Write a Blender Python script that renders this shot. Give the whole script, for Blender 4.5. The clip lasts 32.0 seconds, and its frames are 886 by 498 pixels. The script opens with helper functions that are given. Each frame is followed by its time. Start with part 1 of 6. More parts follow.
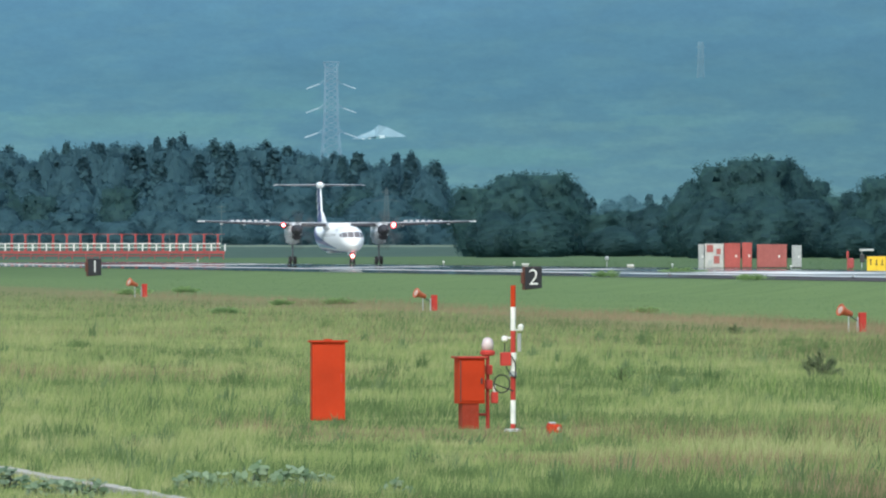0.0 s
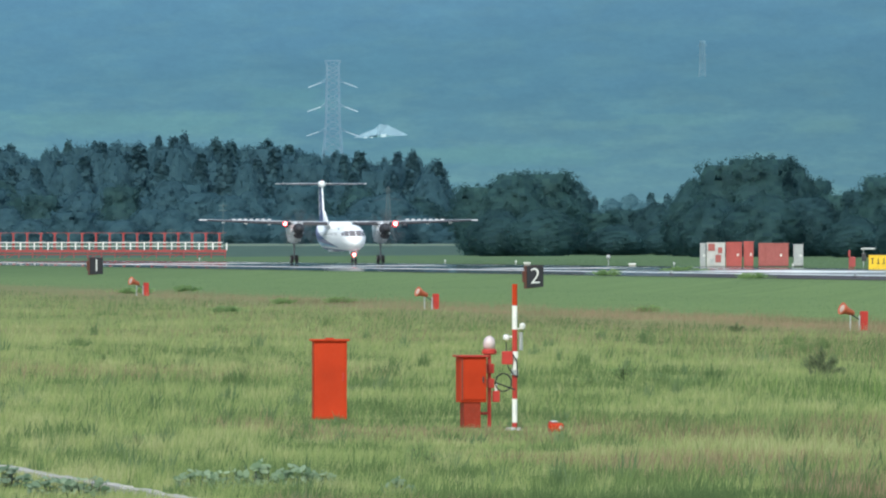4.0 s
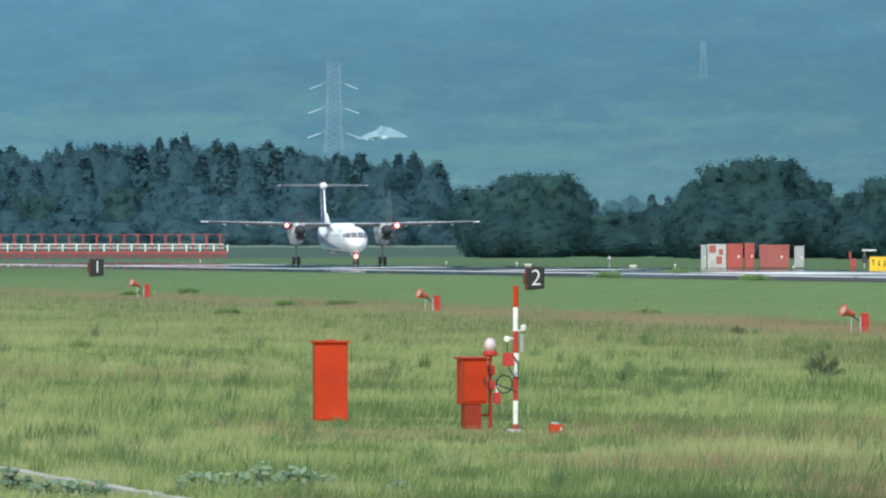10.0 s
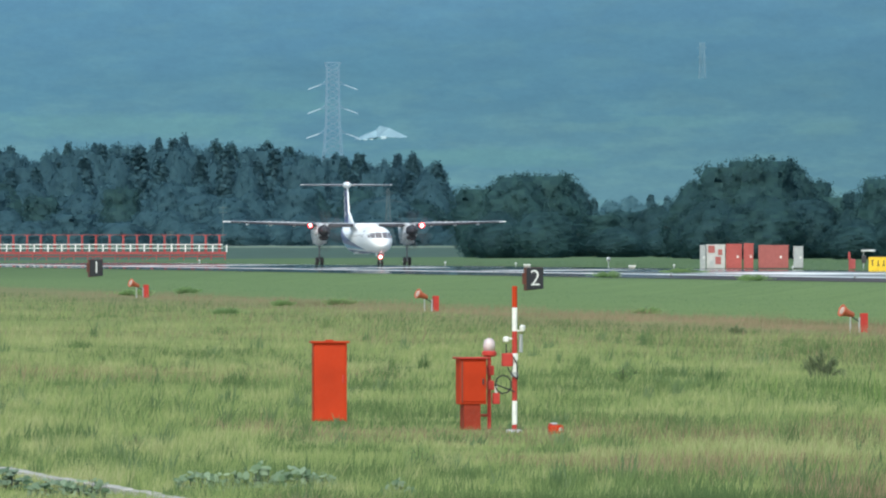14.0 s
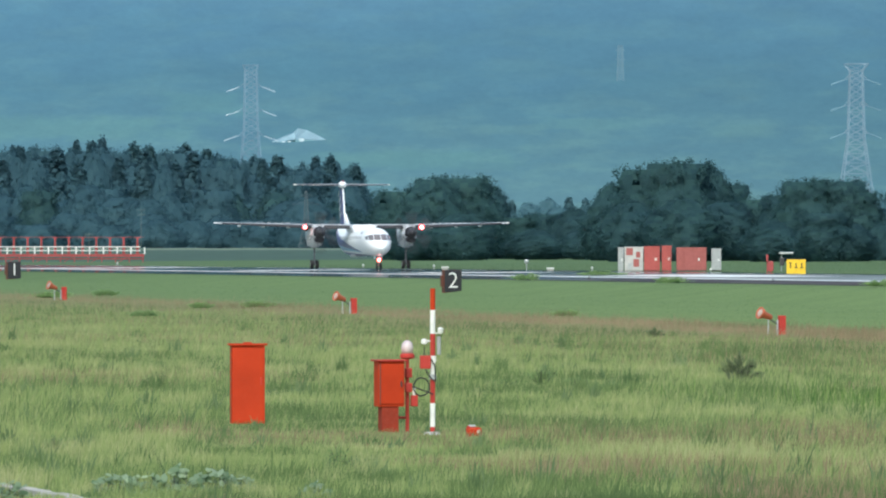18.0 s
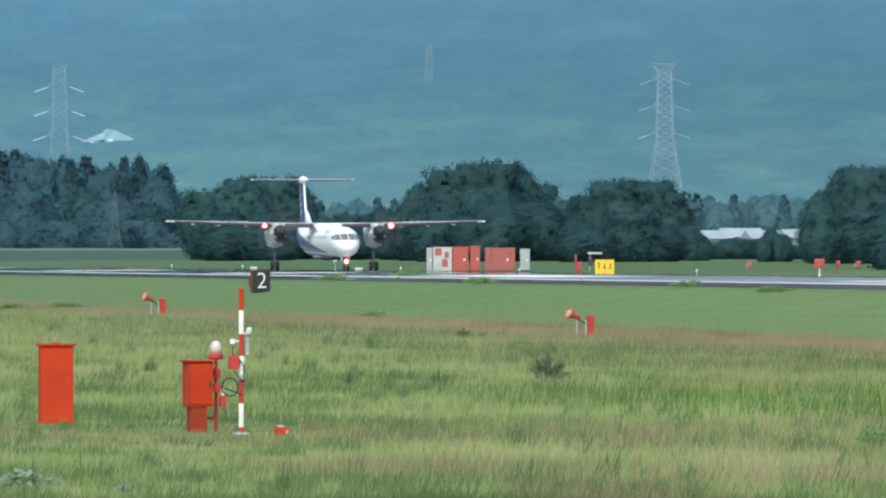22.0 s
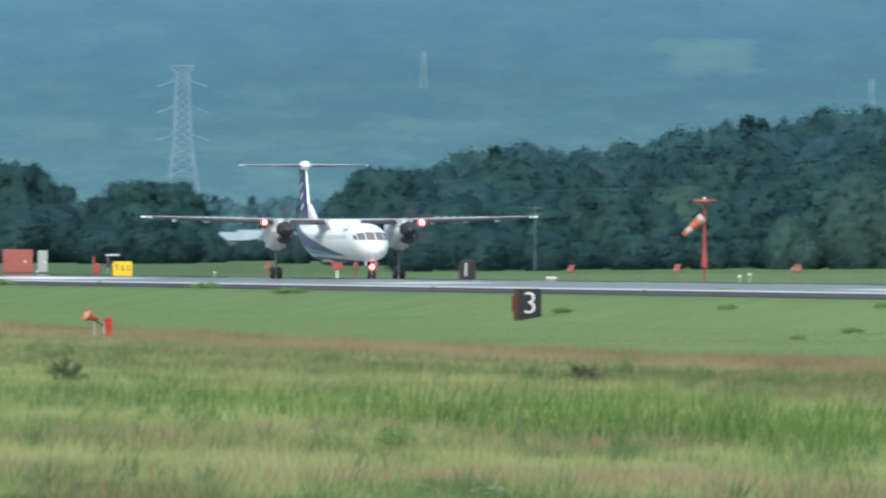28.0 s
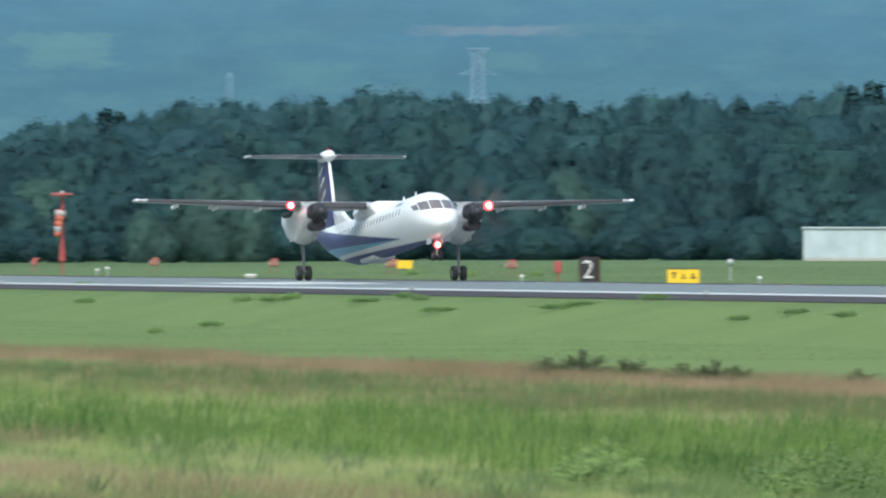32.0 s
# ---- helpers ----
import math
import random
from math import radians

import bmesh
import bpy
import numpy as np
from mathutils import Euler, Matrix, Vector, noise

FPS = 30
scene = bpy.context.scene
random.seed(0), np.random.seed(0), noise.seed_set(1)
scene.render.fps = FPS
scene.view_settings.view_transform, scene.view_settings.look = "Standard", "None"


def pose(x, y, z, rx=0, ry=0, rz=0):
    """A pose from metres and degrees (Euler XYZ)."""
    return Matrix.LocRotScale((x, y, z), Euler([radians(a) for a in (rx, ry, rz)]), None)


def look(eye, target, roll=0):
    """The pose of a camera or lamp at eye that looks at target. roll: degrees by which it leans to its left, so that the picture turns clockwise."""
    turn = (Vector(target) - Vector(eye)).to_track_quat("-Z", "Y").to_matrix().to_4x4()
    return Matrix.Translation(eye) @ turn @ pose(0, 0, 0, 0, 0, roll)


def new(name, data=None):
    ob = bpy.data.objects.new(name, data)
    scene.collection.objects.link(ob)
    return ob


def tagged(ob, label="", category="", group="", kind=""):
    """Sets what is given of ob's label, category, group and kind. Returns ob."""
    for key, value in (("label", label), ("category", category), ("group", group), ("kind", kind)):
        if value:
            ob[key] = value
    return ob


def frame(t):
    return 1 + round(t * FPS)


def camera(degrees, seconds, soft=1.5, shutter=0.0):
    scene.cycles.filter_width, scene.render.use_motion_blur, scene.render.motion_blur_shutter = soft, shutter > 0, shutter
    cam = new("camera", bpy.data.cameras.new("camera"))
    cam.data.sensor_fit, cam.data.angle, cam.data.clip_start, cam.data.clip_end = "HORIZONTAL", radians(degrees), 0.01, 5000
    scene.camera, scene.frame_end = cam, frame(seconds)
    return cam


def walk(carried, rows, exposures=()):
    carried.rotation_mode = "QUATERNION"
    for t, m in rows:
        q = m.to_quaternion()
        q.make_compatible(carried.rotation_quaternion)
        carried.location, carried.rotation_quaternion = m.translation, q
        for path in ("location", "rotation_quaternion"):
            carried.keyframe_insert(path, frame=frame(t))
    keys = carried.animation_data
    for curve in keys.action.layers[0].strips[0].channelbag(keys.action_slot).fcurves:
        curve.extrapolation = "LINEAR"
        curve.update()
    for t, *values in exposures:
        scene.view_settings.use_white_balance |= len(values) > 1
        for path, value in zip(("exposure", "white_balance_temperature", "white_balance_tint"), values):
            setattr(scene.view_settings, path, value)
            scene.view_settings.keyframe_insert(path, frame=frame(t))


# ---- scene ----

# Plan: the eye is the origin; +Y runs up the runway, away from the eye; +X is the offset from it.
# Bearings are in marks of 1/25500 rad, heights in marks above or below the eye's level line (430.3).
F = 25500.0
EYE_Z = 2.17
LEVEL = 430.3
BEARING0 = 0.09634

cam = camera(math.degrees(2 * math.atan(784 / F)), 32.0, soft=2.15, shutter=0.5)
# seconds, pan and tilt in marks
PATH = [(0, -0, -0), (0.5, -7.5, 1.3), (1, -4.5, 2.1), (1.5, -5.8, 3), (2, -6, 1.9), (2.5, -3.1, -0.6), (3, -2.9, -2), (3.5, -3.1, -2.7), (5.5, -1.6, 0.6), (6, -1.4, -0.2), (6.5, -1.1, -0.1), (7, -1.7, -0.1), (7.5, -0, 1.3), (8, -1.5, 0.9), (8.5, -1.8, -3.7), (9, -0.9, -0.1), (9.5, -3.9, 0.1), (10, -4.5, 0.8), (10.5, -4.5, 3), (11, -2.9, 3), (11.5, -3.6, 1.5), (12, -2.5, 2.3), (12.5, -1.6, 1.5), (13, -2.6, 1.8), (13.5, -2.4, 1.5), (14, -2.8, 1.3), (14.5, -1.8, 1.5), (16.5, 2.7, 2.6), (17, 17, 3.5), (17.5, 133.5, 3.2), (18, 142.2, 5.5), (18.5, 156.9, 6), (19, 191.5, 7.4), (19.5, 206.8, 6.6), (20, 244.2, 6.2), (20.5, 289.4, 6.8), (21, 373.1, 5.8), (21.5, 466.1, 5.4), (22, 480.9, 6), (22.5, 502.1, 6.1), (23, 554.7, 5.7), (23.5, 591.3, 6), (24, 661.3, 8.5), (24.5, 682.1, 8.2), (25, 801.3, 5.6), (25.5, 838.3, 6.7), (27.5, 1152.4, 10.7), (28, 1334.1, 9.1), (28.5, 1488.8, 10.6), (29, 1631.2, 6.1), (29.5, 1757.1, 6.7), (30, 1907, 2.6), (30.5, 1999.4, 3.8), (31, 2206.1, -0.2), (31.5, 2276.3, -0.8), (32, 2470.7, -2.5)]
walk(cam, [(t, pose(0, 0, EYE_Z, 90 - math.degrees((441.0 - LEVEL - q) / F), 0,
                    -math.degrees(BEARING0 + (784 + p) / F))) for t, p, q in PATH],
     exposures=[(0, -0.07, 5950, 1), (32, -0.03, 5950, 1)])

# ---- light ----
world = bpy.data.worlds.new("world")
scene.world = world
world.use_nodes = True
wn = world.node_tree.nodes
sky = wn.new("ShaderNodeTexSky")
sky.sky_type = "NISHITA"
sky.sun_disc = False
sky.sun_elevation = radians(46)
sky.sun_rotation = radians(200)
sky.air_density, sky.dust_density, sky.ozone_density = 1.2, 4.0, 1.0
wn["Background"].inputs["Strength"].default_value = 0.20
world.node_tree.links.new(sky.outputs[0], wn["Background"].inputs["Color"])
sun = new("sun", bpy.data.lights.new("sun", "SUN"))
sun.data.energy, sun.data.angle, sun.data.color = 2.1, radians(14), (1.0, 0.965, 0.92)
sun.matrix_world = look((-70, -210, 230), (0, 0, 0))


# ---- places ----
def polar(b, d, z=0.0):
    a = BEARING0 + b / F
    return Vector((d * math.sin(a), d * math.cos(a), z))


def at_offset(b, p):
    """Where the bearing b crosses the line at the offset p from the eye, along the runway."""
    a = BEARING0 + b / F
    return p, p / math.tan(a)


def height(y, d):
    return EYE_Z + (LEVEL - y) * d / F


CENTRE = 174.5
G_U = [-800, 240, 500, 640, 746, 793, 943, 1044, 1356, 1800, 2600, 5200]
G_Z = [-2.3, -2.15, -2.02, -1.83, -1.64, -1.59, -1.40, -1.25, -0.98, -0.5, 0.0, 0.3]
C_P = [147.0, 153.0, 174.5, 196.0, 204.5]
C_Z = [-0.31, -0.15, 0.0, -0.30, -0.29]


def runway_z(p):
    return np.interp(p, C_P, C_Z)


def ground_z(p, u):
    p, u = np.asarray(p, float), np.asarray(u, float)
    near = np.interp(u, G_U, G_Z)
    far = np.interp(p, [204.5, 215, 320, 600], [-0.47, -0.55, 0.25, 0.5])
    mid = runway_z(p) - 0.25
    edge = np.interp(p, [139.5, 146.9], [0, 1])
    z = near * (1 - edge) + edge * -0.35
    z = np.where(p > 147.0, mid, z)
    z = np.where(p >= 204.5, far, z)
    beyond = np.clip((u - 1665) / 40, 0, 1)
    strip = (p > 139) & (p < 204.6)
    return np.where(strip, z * (1 - beyond) + beyond * -0.45, z)


def gz(p, u):
    return float(ground_z(p, u))


# ---- materials ----
MATS = {}


def nodes_of(name):
    m = bpy.data.materials.new(name)
    m.use_nodes = True
    nt = m.node_tree
    return m, nt, nt.nodes, nt.links, nt.nodes["Principled BSDF"]


def ramp(nt, fac, stops):
    r = nt.nodes.new("ShaderNodeValToRGB")
    els = r.color_ramp.elements
    while len(els) < len(stops):
        els.new(0.5)
    for e, (at, c) in zip(els, stops):
        e.position, e.color = at, (*c, 1)
    nt.links.new(fac, r.inputs[0])
    return r.outputs[0]


def noise_tex(nt, scale, detail=4.0, rough=0.55, stretch=(1, 1, 1), coord="Object"):
    tc = nt.nodes.new("ShaderNodeTexCoord")
    mp = nt.nodes.new("ShaderNodeMapping")
    mp.inputs["Scale"].default_value = stretch
    n = nt.nodes.new("ShaderNodeTexNoise")
    n.inputs["Scale"].default_value, n.inputs["Detail"].default_value = scale, detail
    n.inputs["Roughness"].default_value = rough
    nt.links.new(tc.outputs[coord], mp.inputs[0])
    nt.links.new(mp.outputs[0], n.inputs[0])
    return n.outputs[0]


def mix_rgb(nt, fac, a, b, mode="MIX"):
    x = nt.nodes.new("ShaderNodeMix")
    x.data_type, x.blend_type = "RGBA", mode
    for key, v in ((0, fac), (6, a), (7, b)):
        if isinstance(v, (int, float)):
            x.inputs[key].default_value = v
        elif isinstance(v, tuple):
            x.inputs[key].default_value = (*v, 1)
        else:
            nt.links.new(v, x.inputs[key])
    return x.outputs[2]


def bump(nt, bsdf, h, strength=0.3, dist=0.02):
    b = nt.nodes.new("ShaderNodeBump")
    b.inputs["Strength"].default_value, b.inputs["Distance"].default_value = strength, dist
    nt.links.new(h, b.inputs["Height"])
    nt.links.new(b.outputs[0], bsdf.inputs["Normal"])


def paint(name, c, rough=0.45, wear=0.25, metal=0.0, scale=3.0, dirt=(0.25, 0.22, 0.18), gloss=0.5):
    """Painted or plain surface: colour mottled at two scales, with dirt and fine relief."""
    if name in MATS:
        return MATS[name]
    m, nt, nn, ln, b = nodes_of(name)
    big = noise_tex(nt, scale, 5)
    fine = noise_tex(nt, scale * 14, 3)
    col = ramp(nt, big, [(0.3, tuple(v * 0.82 for v in c)), (0.7, tuple(min(1, v * 1.08) for v in c))])
    spots = ramp(nt, fine, [(0.55, (0, 0, 0)), (0.8, (wear, wear, wear))])
    col = mix_rgb(nt, spots, col, dirt)
    ln.new(col, b.inputs["Base Color"])
    b.inputs["Roughness"].default_value, b.inputs["Metallic"].default_value = rough, metal
    b.inputs["Specular IOR Level"].default_value = gloss
    bump(nt, b, fine, 0.15, 0.01)
    MATS[name] = m
    return m


def glow(name, c, strength):
    m, nt, nn, ln, b = nodes_of(name)
    b.inputs["Base Color"].default_value = (*c, 1)
    b.inputs["Emission Color"].default_value = (*c, 1)
    b.inputs["Emission Strength"].default_value = strength
    return m


def see_through(nt, bsdf, col, share):
    """Leaves let part of the light through."""
    tr = nt.nodes.new("ShaderNodeBsdfTranslucent")
    nt.links.new(col, tr.inputs["Color"])
    mx = nt.nodes.new("ShaderNodeMixShader")
    mx.inputs[0].default_value = share
    nt.links.new(bsdf.outputs[0], mx.inputs[1])
    nt.links.new(tr.outputs[0], mx.inputs[2])
    nt.links.new(mx.outputs[0], nt.nodes["Material Output"].inputs["Surface"])


def foliage_mat(name, dark, light, trans=0.0):
    """Leaves: each leaf has its own shade, clumps drift over metres."""
    m, nt, nn, ln, b = nodes_of(name)
    geo = nn.new("ShaderNodeNewGeometry")
    info = nn.new("ShaderNodeObjectInfo")
    leaf = ramp(nt, geo.outputs["Random Per Island"], [(0.0, dark), (1.0, light)])
    tone = ramp(nt, info.outputs["Random"], [(0.0, (0.86, 0.89, 0.92)), (1.0, (1.12, 1.13, 1.04))])
    col = mix_rgb(nt, 1.0, leaf, tone, "MULTIPLY")
    ln.new(col, b.inputs["Base Color"])
    b.inputs["Roughness"].default_value = 0.7
    b.inputs["Specular IOR Level"].default_value = 0.2
    see_through(nt, b, col, 0.5)
    return m


def ground_mat():
    """Turf: mown strip beside the runway, a brown seed-head margin, rough meadow towards the eye, fields far off."""
    m, nt, nn, ln, b = nodes_of("turf")
    tc = nn.new("ShaderNodeTexCoord")
    sep = nn.new("ShaderNodeSeparateXYZ")
    ln.new(tc.outputs["Object"], sep.inputs[0])
    warp = noise_tex(nt, 0.05, 4)
    add = nn.new("ShaderNodeMath")
    add.operation = "MULTIPLY_ADD"
    ln.new(warp, add.inputs[0])
    add.inputs[1].default_value = 26.0
    ln.new(sep.outputs[0], add.inputs[2])
    mr = nn.new("ShaderNodeMapRange")
    mr.inputs[1].default_value, mr.inputs[2].default_value = 60.0, 260.0
    ln.new(add.outputs[0], mr.inputs[0])
    k = lambda p: (p + 13 - 60) / 200
    meadow, brown, mown, beyond = (0.172, 0.204, 0.082), (0.176, 0.178, 0.088), (0.130, 0.190, 0.080), (0.130, 0.192, 0.090)
    base = ramp(nt, mr.outputs[0], [(0.0, meadow), (k(90), meadow), (k(96), brown), (k(104), brown), (k(111), mown),
                                    (k(143), mown), (k(205), beyond), (1.0, beyond)])
    big = ramp(nt, noise_tex(nt, 0.10, 6, 0.6, (1, 1, 1)), [(0.3, (0.90, 0.91, 0.88)), (0.72, (1.09, 1.08, 1.04))])
    fine = ramp(nt, noise_tex(nt, 3.0, 5, 0.7, (1, 1, 1)), [(0.25, (0.84, 0.86, 0.82)), (0.75, (1.16, 1.14, 1.1))])
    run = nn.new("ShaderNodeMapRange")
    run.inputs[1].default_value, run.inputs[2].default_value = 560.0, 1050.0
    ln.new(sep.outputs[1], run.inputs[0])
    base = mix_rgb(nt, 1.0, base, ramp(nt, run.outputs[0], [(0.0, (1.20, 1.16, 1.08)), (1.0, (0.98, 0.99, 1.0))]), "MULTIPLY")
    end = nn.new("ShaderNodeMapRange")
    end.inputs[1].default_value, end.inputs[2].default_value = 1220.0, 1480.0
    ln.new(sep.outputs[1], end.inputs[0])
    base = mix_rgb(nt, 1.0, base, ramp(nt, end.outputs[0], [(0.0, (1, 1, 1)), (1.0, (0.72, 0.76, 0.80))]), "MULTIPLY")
    c = mix_rgb(nt, 1.0, mix_rgb(nt, 1.0, base, big, "MULTIPLY"), fine, "MULTIPLY")
    ln.new(c, b.inputs["Base Color"])
    b.inputs["Roughness"].default_value = 0.95
    b.inputs["Specular IOR Level"].default_value = 0.1
    return m


def blade_mat(name, stops, patch=0.30, lift=None, spread=0.5, fine=0.9, run=0.36, weight=(1.5, 1.75), mid=0.0, along=None):
    """Grass blades: a shade for each blade, drifting in patches; lift (p0, p1, amount) pales it across two offsets."""
    m, nt, nn, ln, b = nodes_of(name)
    geo = nn.new("ShaderNodeNewGeometry")

    def fma(v, k, c):
        x = nn.new("ShaderNodeMath")
        x.operation = "MULTIPLY_ADD"
        ln.new(v, x.inputs[0])
        x.inputs[1].default_value = k
        if isinstance(c, (int, float)):
            x.inputs[2].default_value = c
        else:
            ln.new(c, x.inputs[2])
        return x.outputs[0]

    tone = fma(geo.outputs["Random Per Island"], spread, -0.48 - 0.5 * (weight[0] + weight[1]) + 0.97 - fine / 2 - spread / 2 - mid / 2)
    tone = fma(noise_tex(nt, patch, 4, 0.6, (1.6 if run < 1 else 0.8, run, 0.2)), weight[0], tone)
    tone = fma(noise_tex(nt, patch * 0.2, 3, 0.5, (1.6 if run < 1 else 0.8, run, 0.2)), weight[1], tone)
    tone = fma(noise_tex(nt, patch * 9, 3, 0.6, (1, 0.6, 0.15)), fine, tone)
    if mid:
        tone = fma(noise_tex(nt, patch * 3.2, 3, 0.6, (1, 0.5, 0.3)), mid, tone)
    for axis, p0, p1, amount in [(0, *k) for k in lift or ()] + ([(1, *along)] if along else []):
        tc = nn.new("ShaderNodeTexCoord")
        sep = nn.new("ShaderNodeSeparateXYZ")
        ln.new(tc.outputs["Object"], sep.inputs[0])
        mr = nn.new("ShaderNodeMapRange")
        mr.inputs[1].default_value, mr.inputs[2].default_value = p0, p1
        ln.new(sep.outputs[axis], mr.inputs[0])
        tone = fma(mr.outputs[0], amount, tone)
    col = ramp(nt, tone, stops)
    ln.new(col, b.inputs["Base Color"])
    b.inputs["Roughness"].default_value = 0.8
    b.inputs["Specular IOR Level"].default_value = 0.2
    see_through(nt, b, col, 0.3)
    return m


def asphalt_mat(name, c, gloss=1.0):
    m, nt, nn, ln, b = nodes_of(name)
    grain = noise_tex(nt, 8.0, 4, 0.7)
    streak = noise_tex(nt, 0.9, 5, 0.6, (1, 0.03, 1))
    col = ramp(nt, streak, [(0.3, tuple(v * 0.75 for v in c)), (0.7, tuple(v * 1.25 for v in c))])
    col = mix_rgb(nt, 1.0, col, ramp(nt, grain, [(0.3, (0.8, 0.8, 0.8)), (0.7, (1.15, 1.15, 1.15))]), "MULTIPLY")
    ln.new(col, b.inputs["Base Color"])
    streak_rough = ramp(nt, streak, [(0.35, (0.38, 0.38, 0.38)), (0.65, (0.56, 0.56, 0.56))])
    if gloss == 1.0:
        ln.new(streak_rough, b.inputs["Roughness"])
        b.inputs["Specular IOR Level"].default_value = 0.20
    else:
        b.inputs["Roughness"].default_value, b.inputs["Specular IOR Level"].default_value = 0.95, 0.5 * gloss
    bump(nt, b, grain, 0.25, 0.004)
    # a mirror coat on the far stretch, put in for the heat mirage
    tc = nn.new("ShaderNodeTexCoord")
    sep = nn.new("ShaderNodeSeparateXYZ")
    ln.new(tc.outputs["Object"], sep.inputs[0])
    far = nn.new("ShaderNodeMapRange")
    far.inputs[1].default_value, far.inputs[2].default_value, far.inputs[4].default_value = 960.0, 1240.0, 0.85
    ln.new(sep.outputs[1], far.inputs[0])
    ln.new(far.outputs[0], b.inputs["Coat Weight"])
    b.inputs["Coat Roughness"].default_value, b.inputs["Coat IOR"].default_value = 0.02, 1.33
    return m


def mountain_mat():
    """Far wooded slopes and fields: a glowing backdrop with blue haze painted into its colour."""
    m, nt, nn, ln, b = nodes_of("far_slopes")
    tc = nn.new("ShaderNodeTexCoord")
    sep = nn.new("ShaderNodeSeparateXYZ")
    ln.new(tc.outputs["Object"], sep.inputs[0])
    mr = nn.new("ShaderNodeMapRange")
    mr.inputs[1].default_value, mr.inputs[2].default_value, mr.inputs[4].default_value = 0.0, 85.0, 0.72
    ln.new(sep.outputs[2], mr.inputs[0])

    def op(kind, a, b2):
        k = nn.new("ShaderNodeMath")
        k.operation = kind
        for i, v in enumerate((a, b2)):
            if isinstance(v, (int, float)):
                k.inputs[i].default_value = v
            else:
                ln.new(v, k.inputs[i])
        return k.outputs[0]

    dist = nn.new("ShaderNodeVectorMath")
    dist.operation = "LENGTH"
    ln.new(tc.outputs["Object"], dist.inputs[0])
    bear = op("MULTIPLY", op("SUBTRACT", op("ARCTAN2", sep.outputs[0], sep.outputs[1]), BEARING0), F)
    mark = op("SUBTRACT", LEVEL, op("MULTIPLY", op("DIVIDE", op("SUBTRACT", sep.outputs[2], EYE_Z), dist.outputs["Value"]), F))
    sheet = nn.new("ShaderNodeCombineXYZ")
    ln.new(bear, sheet.inputs[0])
    ln.new(mark, sheet.inputs[1])

    def mottle(scale, detail, rough, stretch, tilt=0.0):
        mp = nn.new("ShaderNodeMapping")
        mp.inputs["Rotation"].default_value = (0, 0, tilt)
        mp.inputs["Scale"].default_value = (*stretch, 1)
        t = nn.new("ShaderNodeTexNoise")
        t.inputs["Scale"].default_value, t.inputs["Detail"].default_value, t.inputs["Roughness"].default_value = scale, detail, rough
        ln.new(sheet.outputs[0], mp.inputs[0])
        ln.new(mp.outputs[0], t.inputs[0])
        return t.outputs[0]

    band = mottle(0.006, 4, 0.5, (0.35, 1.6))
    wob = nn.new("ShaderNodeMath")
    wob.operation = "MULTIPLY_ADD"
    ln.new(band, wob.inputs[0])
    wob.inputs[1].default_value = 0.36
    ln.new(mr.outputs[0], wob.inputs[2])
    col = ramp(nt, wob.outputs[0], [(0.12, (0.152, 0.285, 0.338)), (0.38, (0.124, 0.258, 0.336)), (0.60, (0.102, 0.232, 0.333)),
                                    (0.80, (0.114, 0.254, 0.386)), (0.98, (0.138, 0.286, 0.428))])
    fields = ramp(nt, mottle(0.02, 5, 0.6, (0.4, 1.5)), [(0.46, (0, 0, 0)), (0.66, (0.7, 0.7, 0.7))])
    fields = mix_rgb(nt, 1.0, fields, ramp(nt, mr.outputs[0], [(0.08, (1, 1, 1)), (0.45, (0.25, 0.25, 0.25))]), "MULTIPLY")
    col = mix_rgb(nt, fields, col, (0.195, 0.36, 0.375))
    # clearings and fields with shapes of their own: bearing, half width, height mark, half height, colour
    rag = op("MULTIPLY", op("SUBTRACT", mottle(0.045, 4, 0.65, (0.5, 1.3)), 0.5), 1.5)
    for bc, hw, yc, hh, c, k in ((2590, 85, 92, 30, (0.175, 0.335, 0.375), 0.75), (2560, 95, 74, 14, (0.165, 0.325, 0.37), 0.6), (3345, 140, 57, 9, (0.27, 0.33, 0.42), 0.7), (3030, 90, 136, 24, (0.14, 0.305, 0.355), 0.6),
                                 (3375, 60, 112, 20, (0.15, 0.305, 0.355), 0.6), (2980, 90, 70, 14, (0.14, 0.30, 0.36), 0.5), (3560, 100, 54, 10, (0.16, 0.30, 0.37), 0.55), (240, 260, 222, 22, (0.155, 0.315, 0.335), 0.6),
                                 (1040, 70, 224, 10, (0.17, 0.32, 0.345), 0.4), (1450, 70, 226, 14, (0.165, 0.32, 0.345), 0.4), (500, 80, 178, 22, (0.13, 0.285, 0.33), 0.5), (860, 190, 278, 18, (0.15, 0.31, 0.33), 0.6), (1180, 90, 214, 12, (0.155, 0.31, 0.34), 0.5), (1900, 160, 230, 10, (0.15, 0.305, 0.34), 0.5)):
        e = op("MAXIMUM", op("DIVIDE", op("ABSOLUTE", op("SUBTRACT", bear, bc), 0.0), hw), op("DIVIDE", op("ABSOLUTE", op("SUBTRACT", mark, yc), 0.0), hh))
        near = nn.new("ShaderNodeMapRange")
        near.inputs[1].default_value, near.inputs[2].default_value, near.inputs[3].default_value, near.inputs[4].default_value = 1.15, 0.55, 0.0, k
        ln.new(op("ADD", e, rag), near.inputs[0])
        col = mix_rgb(nt, near.outputs[0], col, c)
    woods = ramp(nt, mottle(0.085, 6, 0.75, (0.7, 1.2)), [(0.28, (0.925, 0.93, 0.94)), (0.72, (1.065, 1.06, 1.05))])
    col = mix_rgb(nt, 1.0, col, woods, "MULTIPLY")
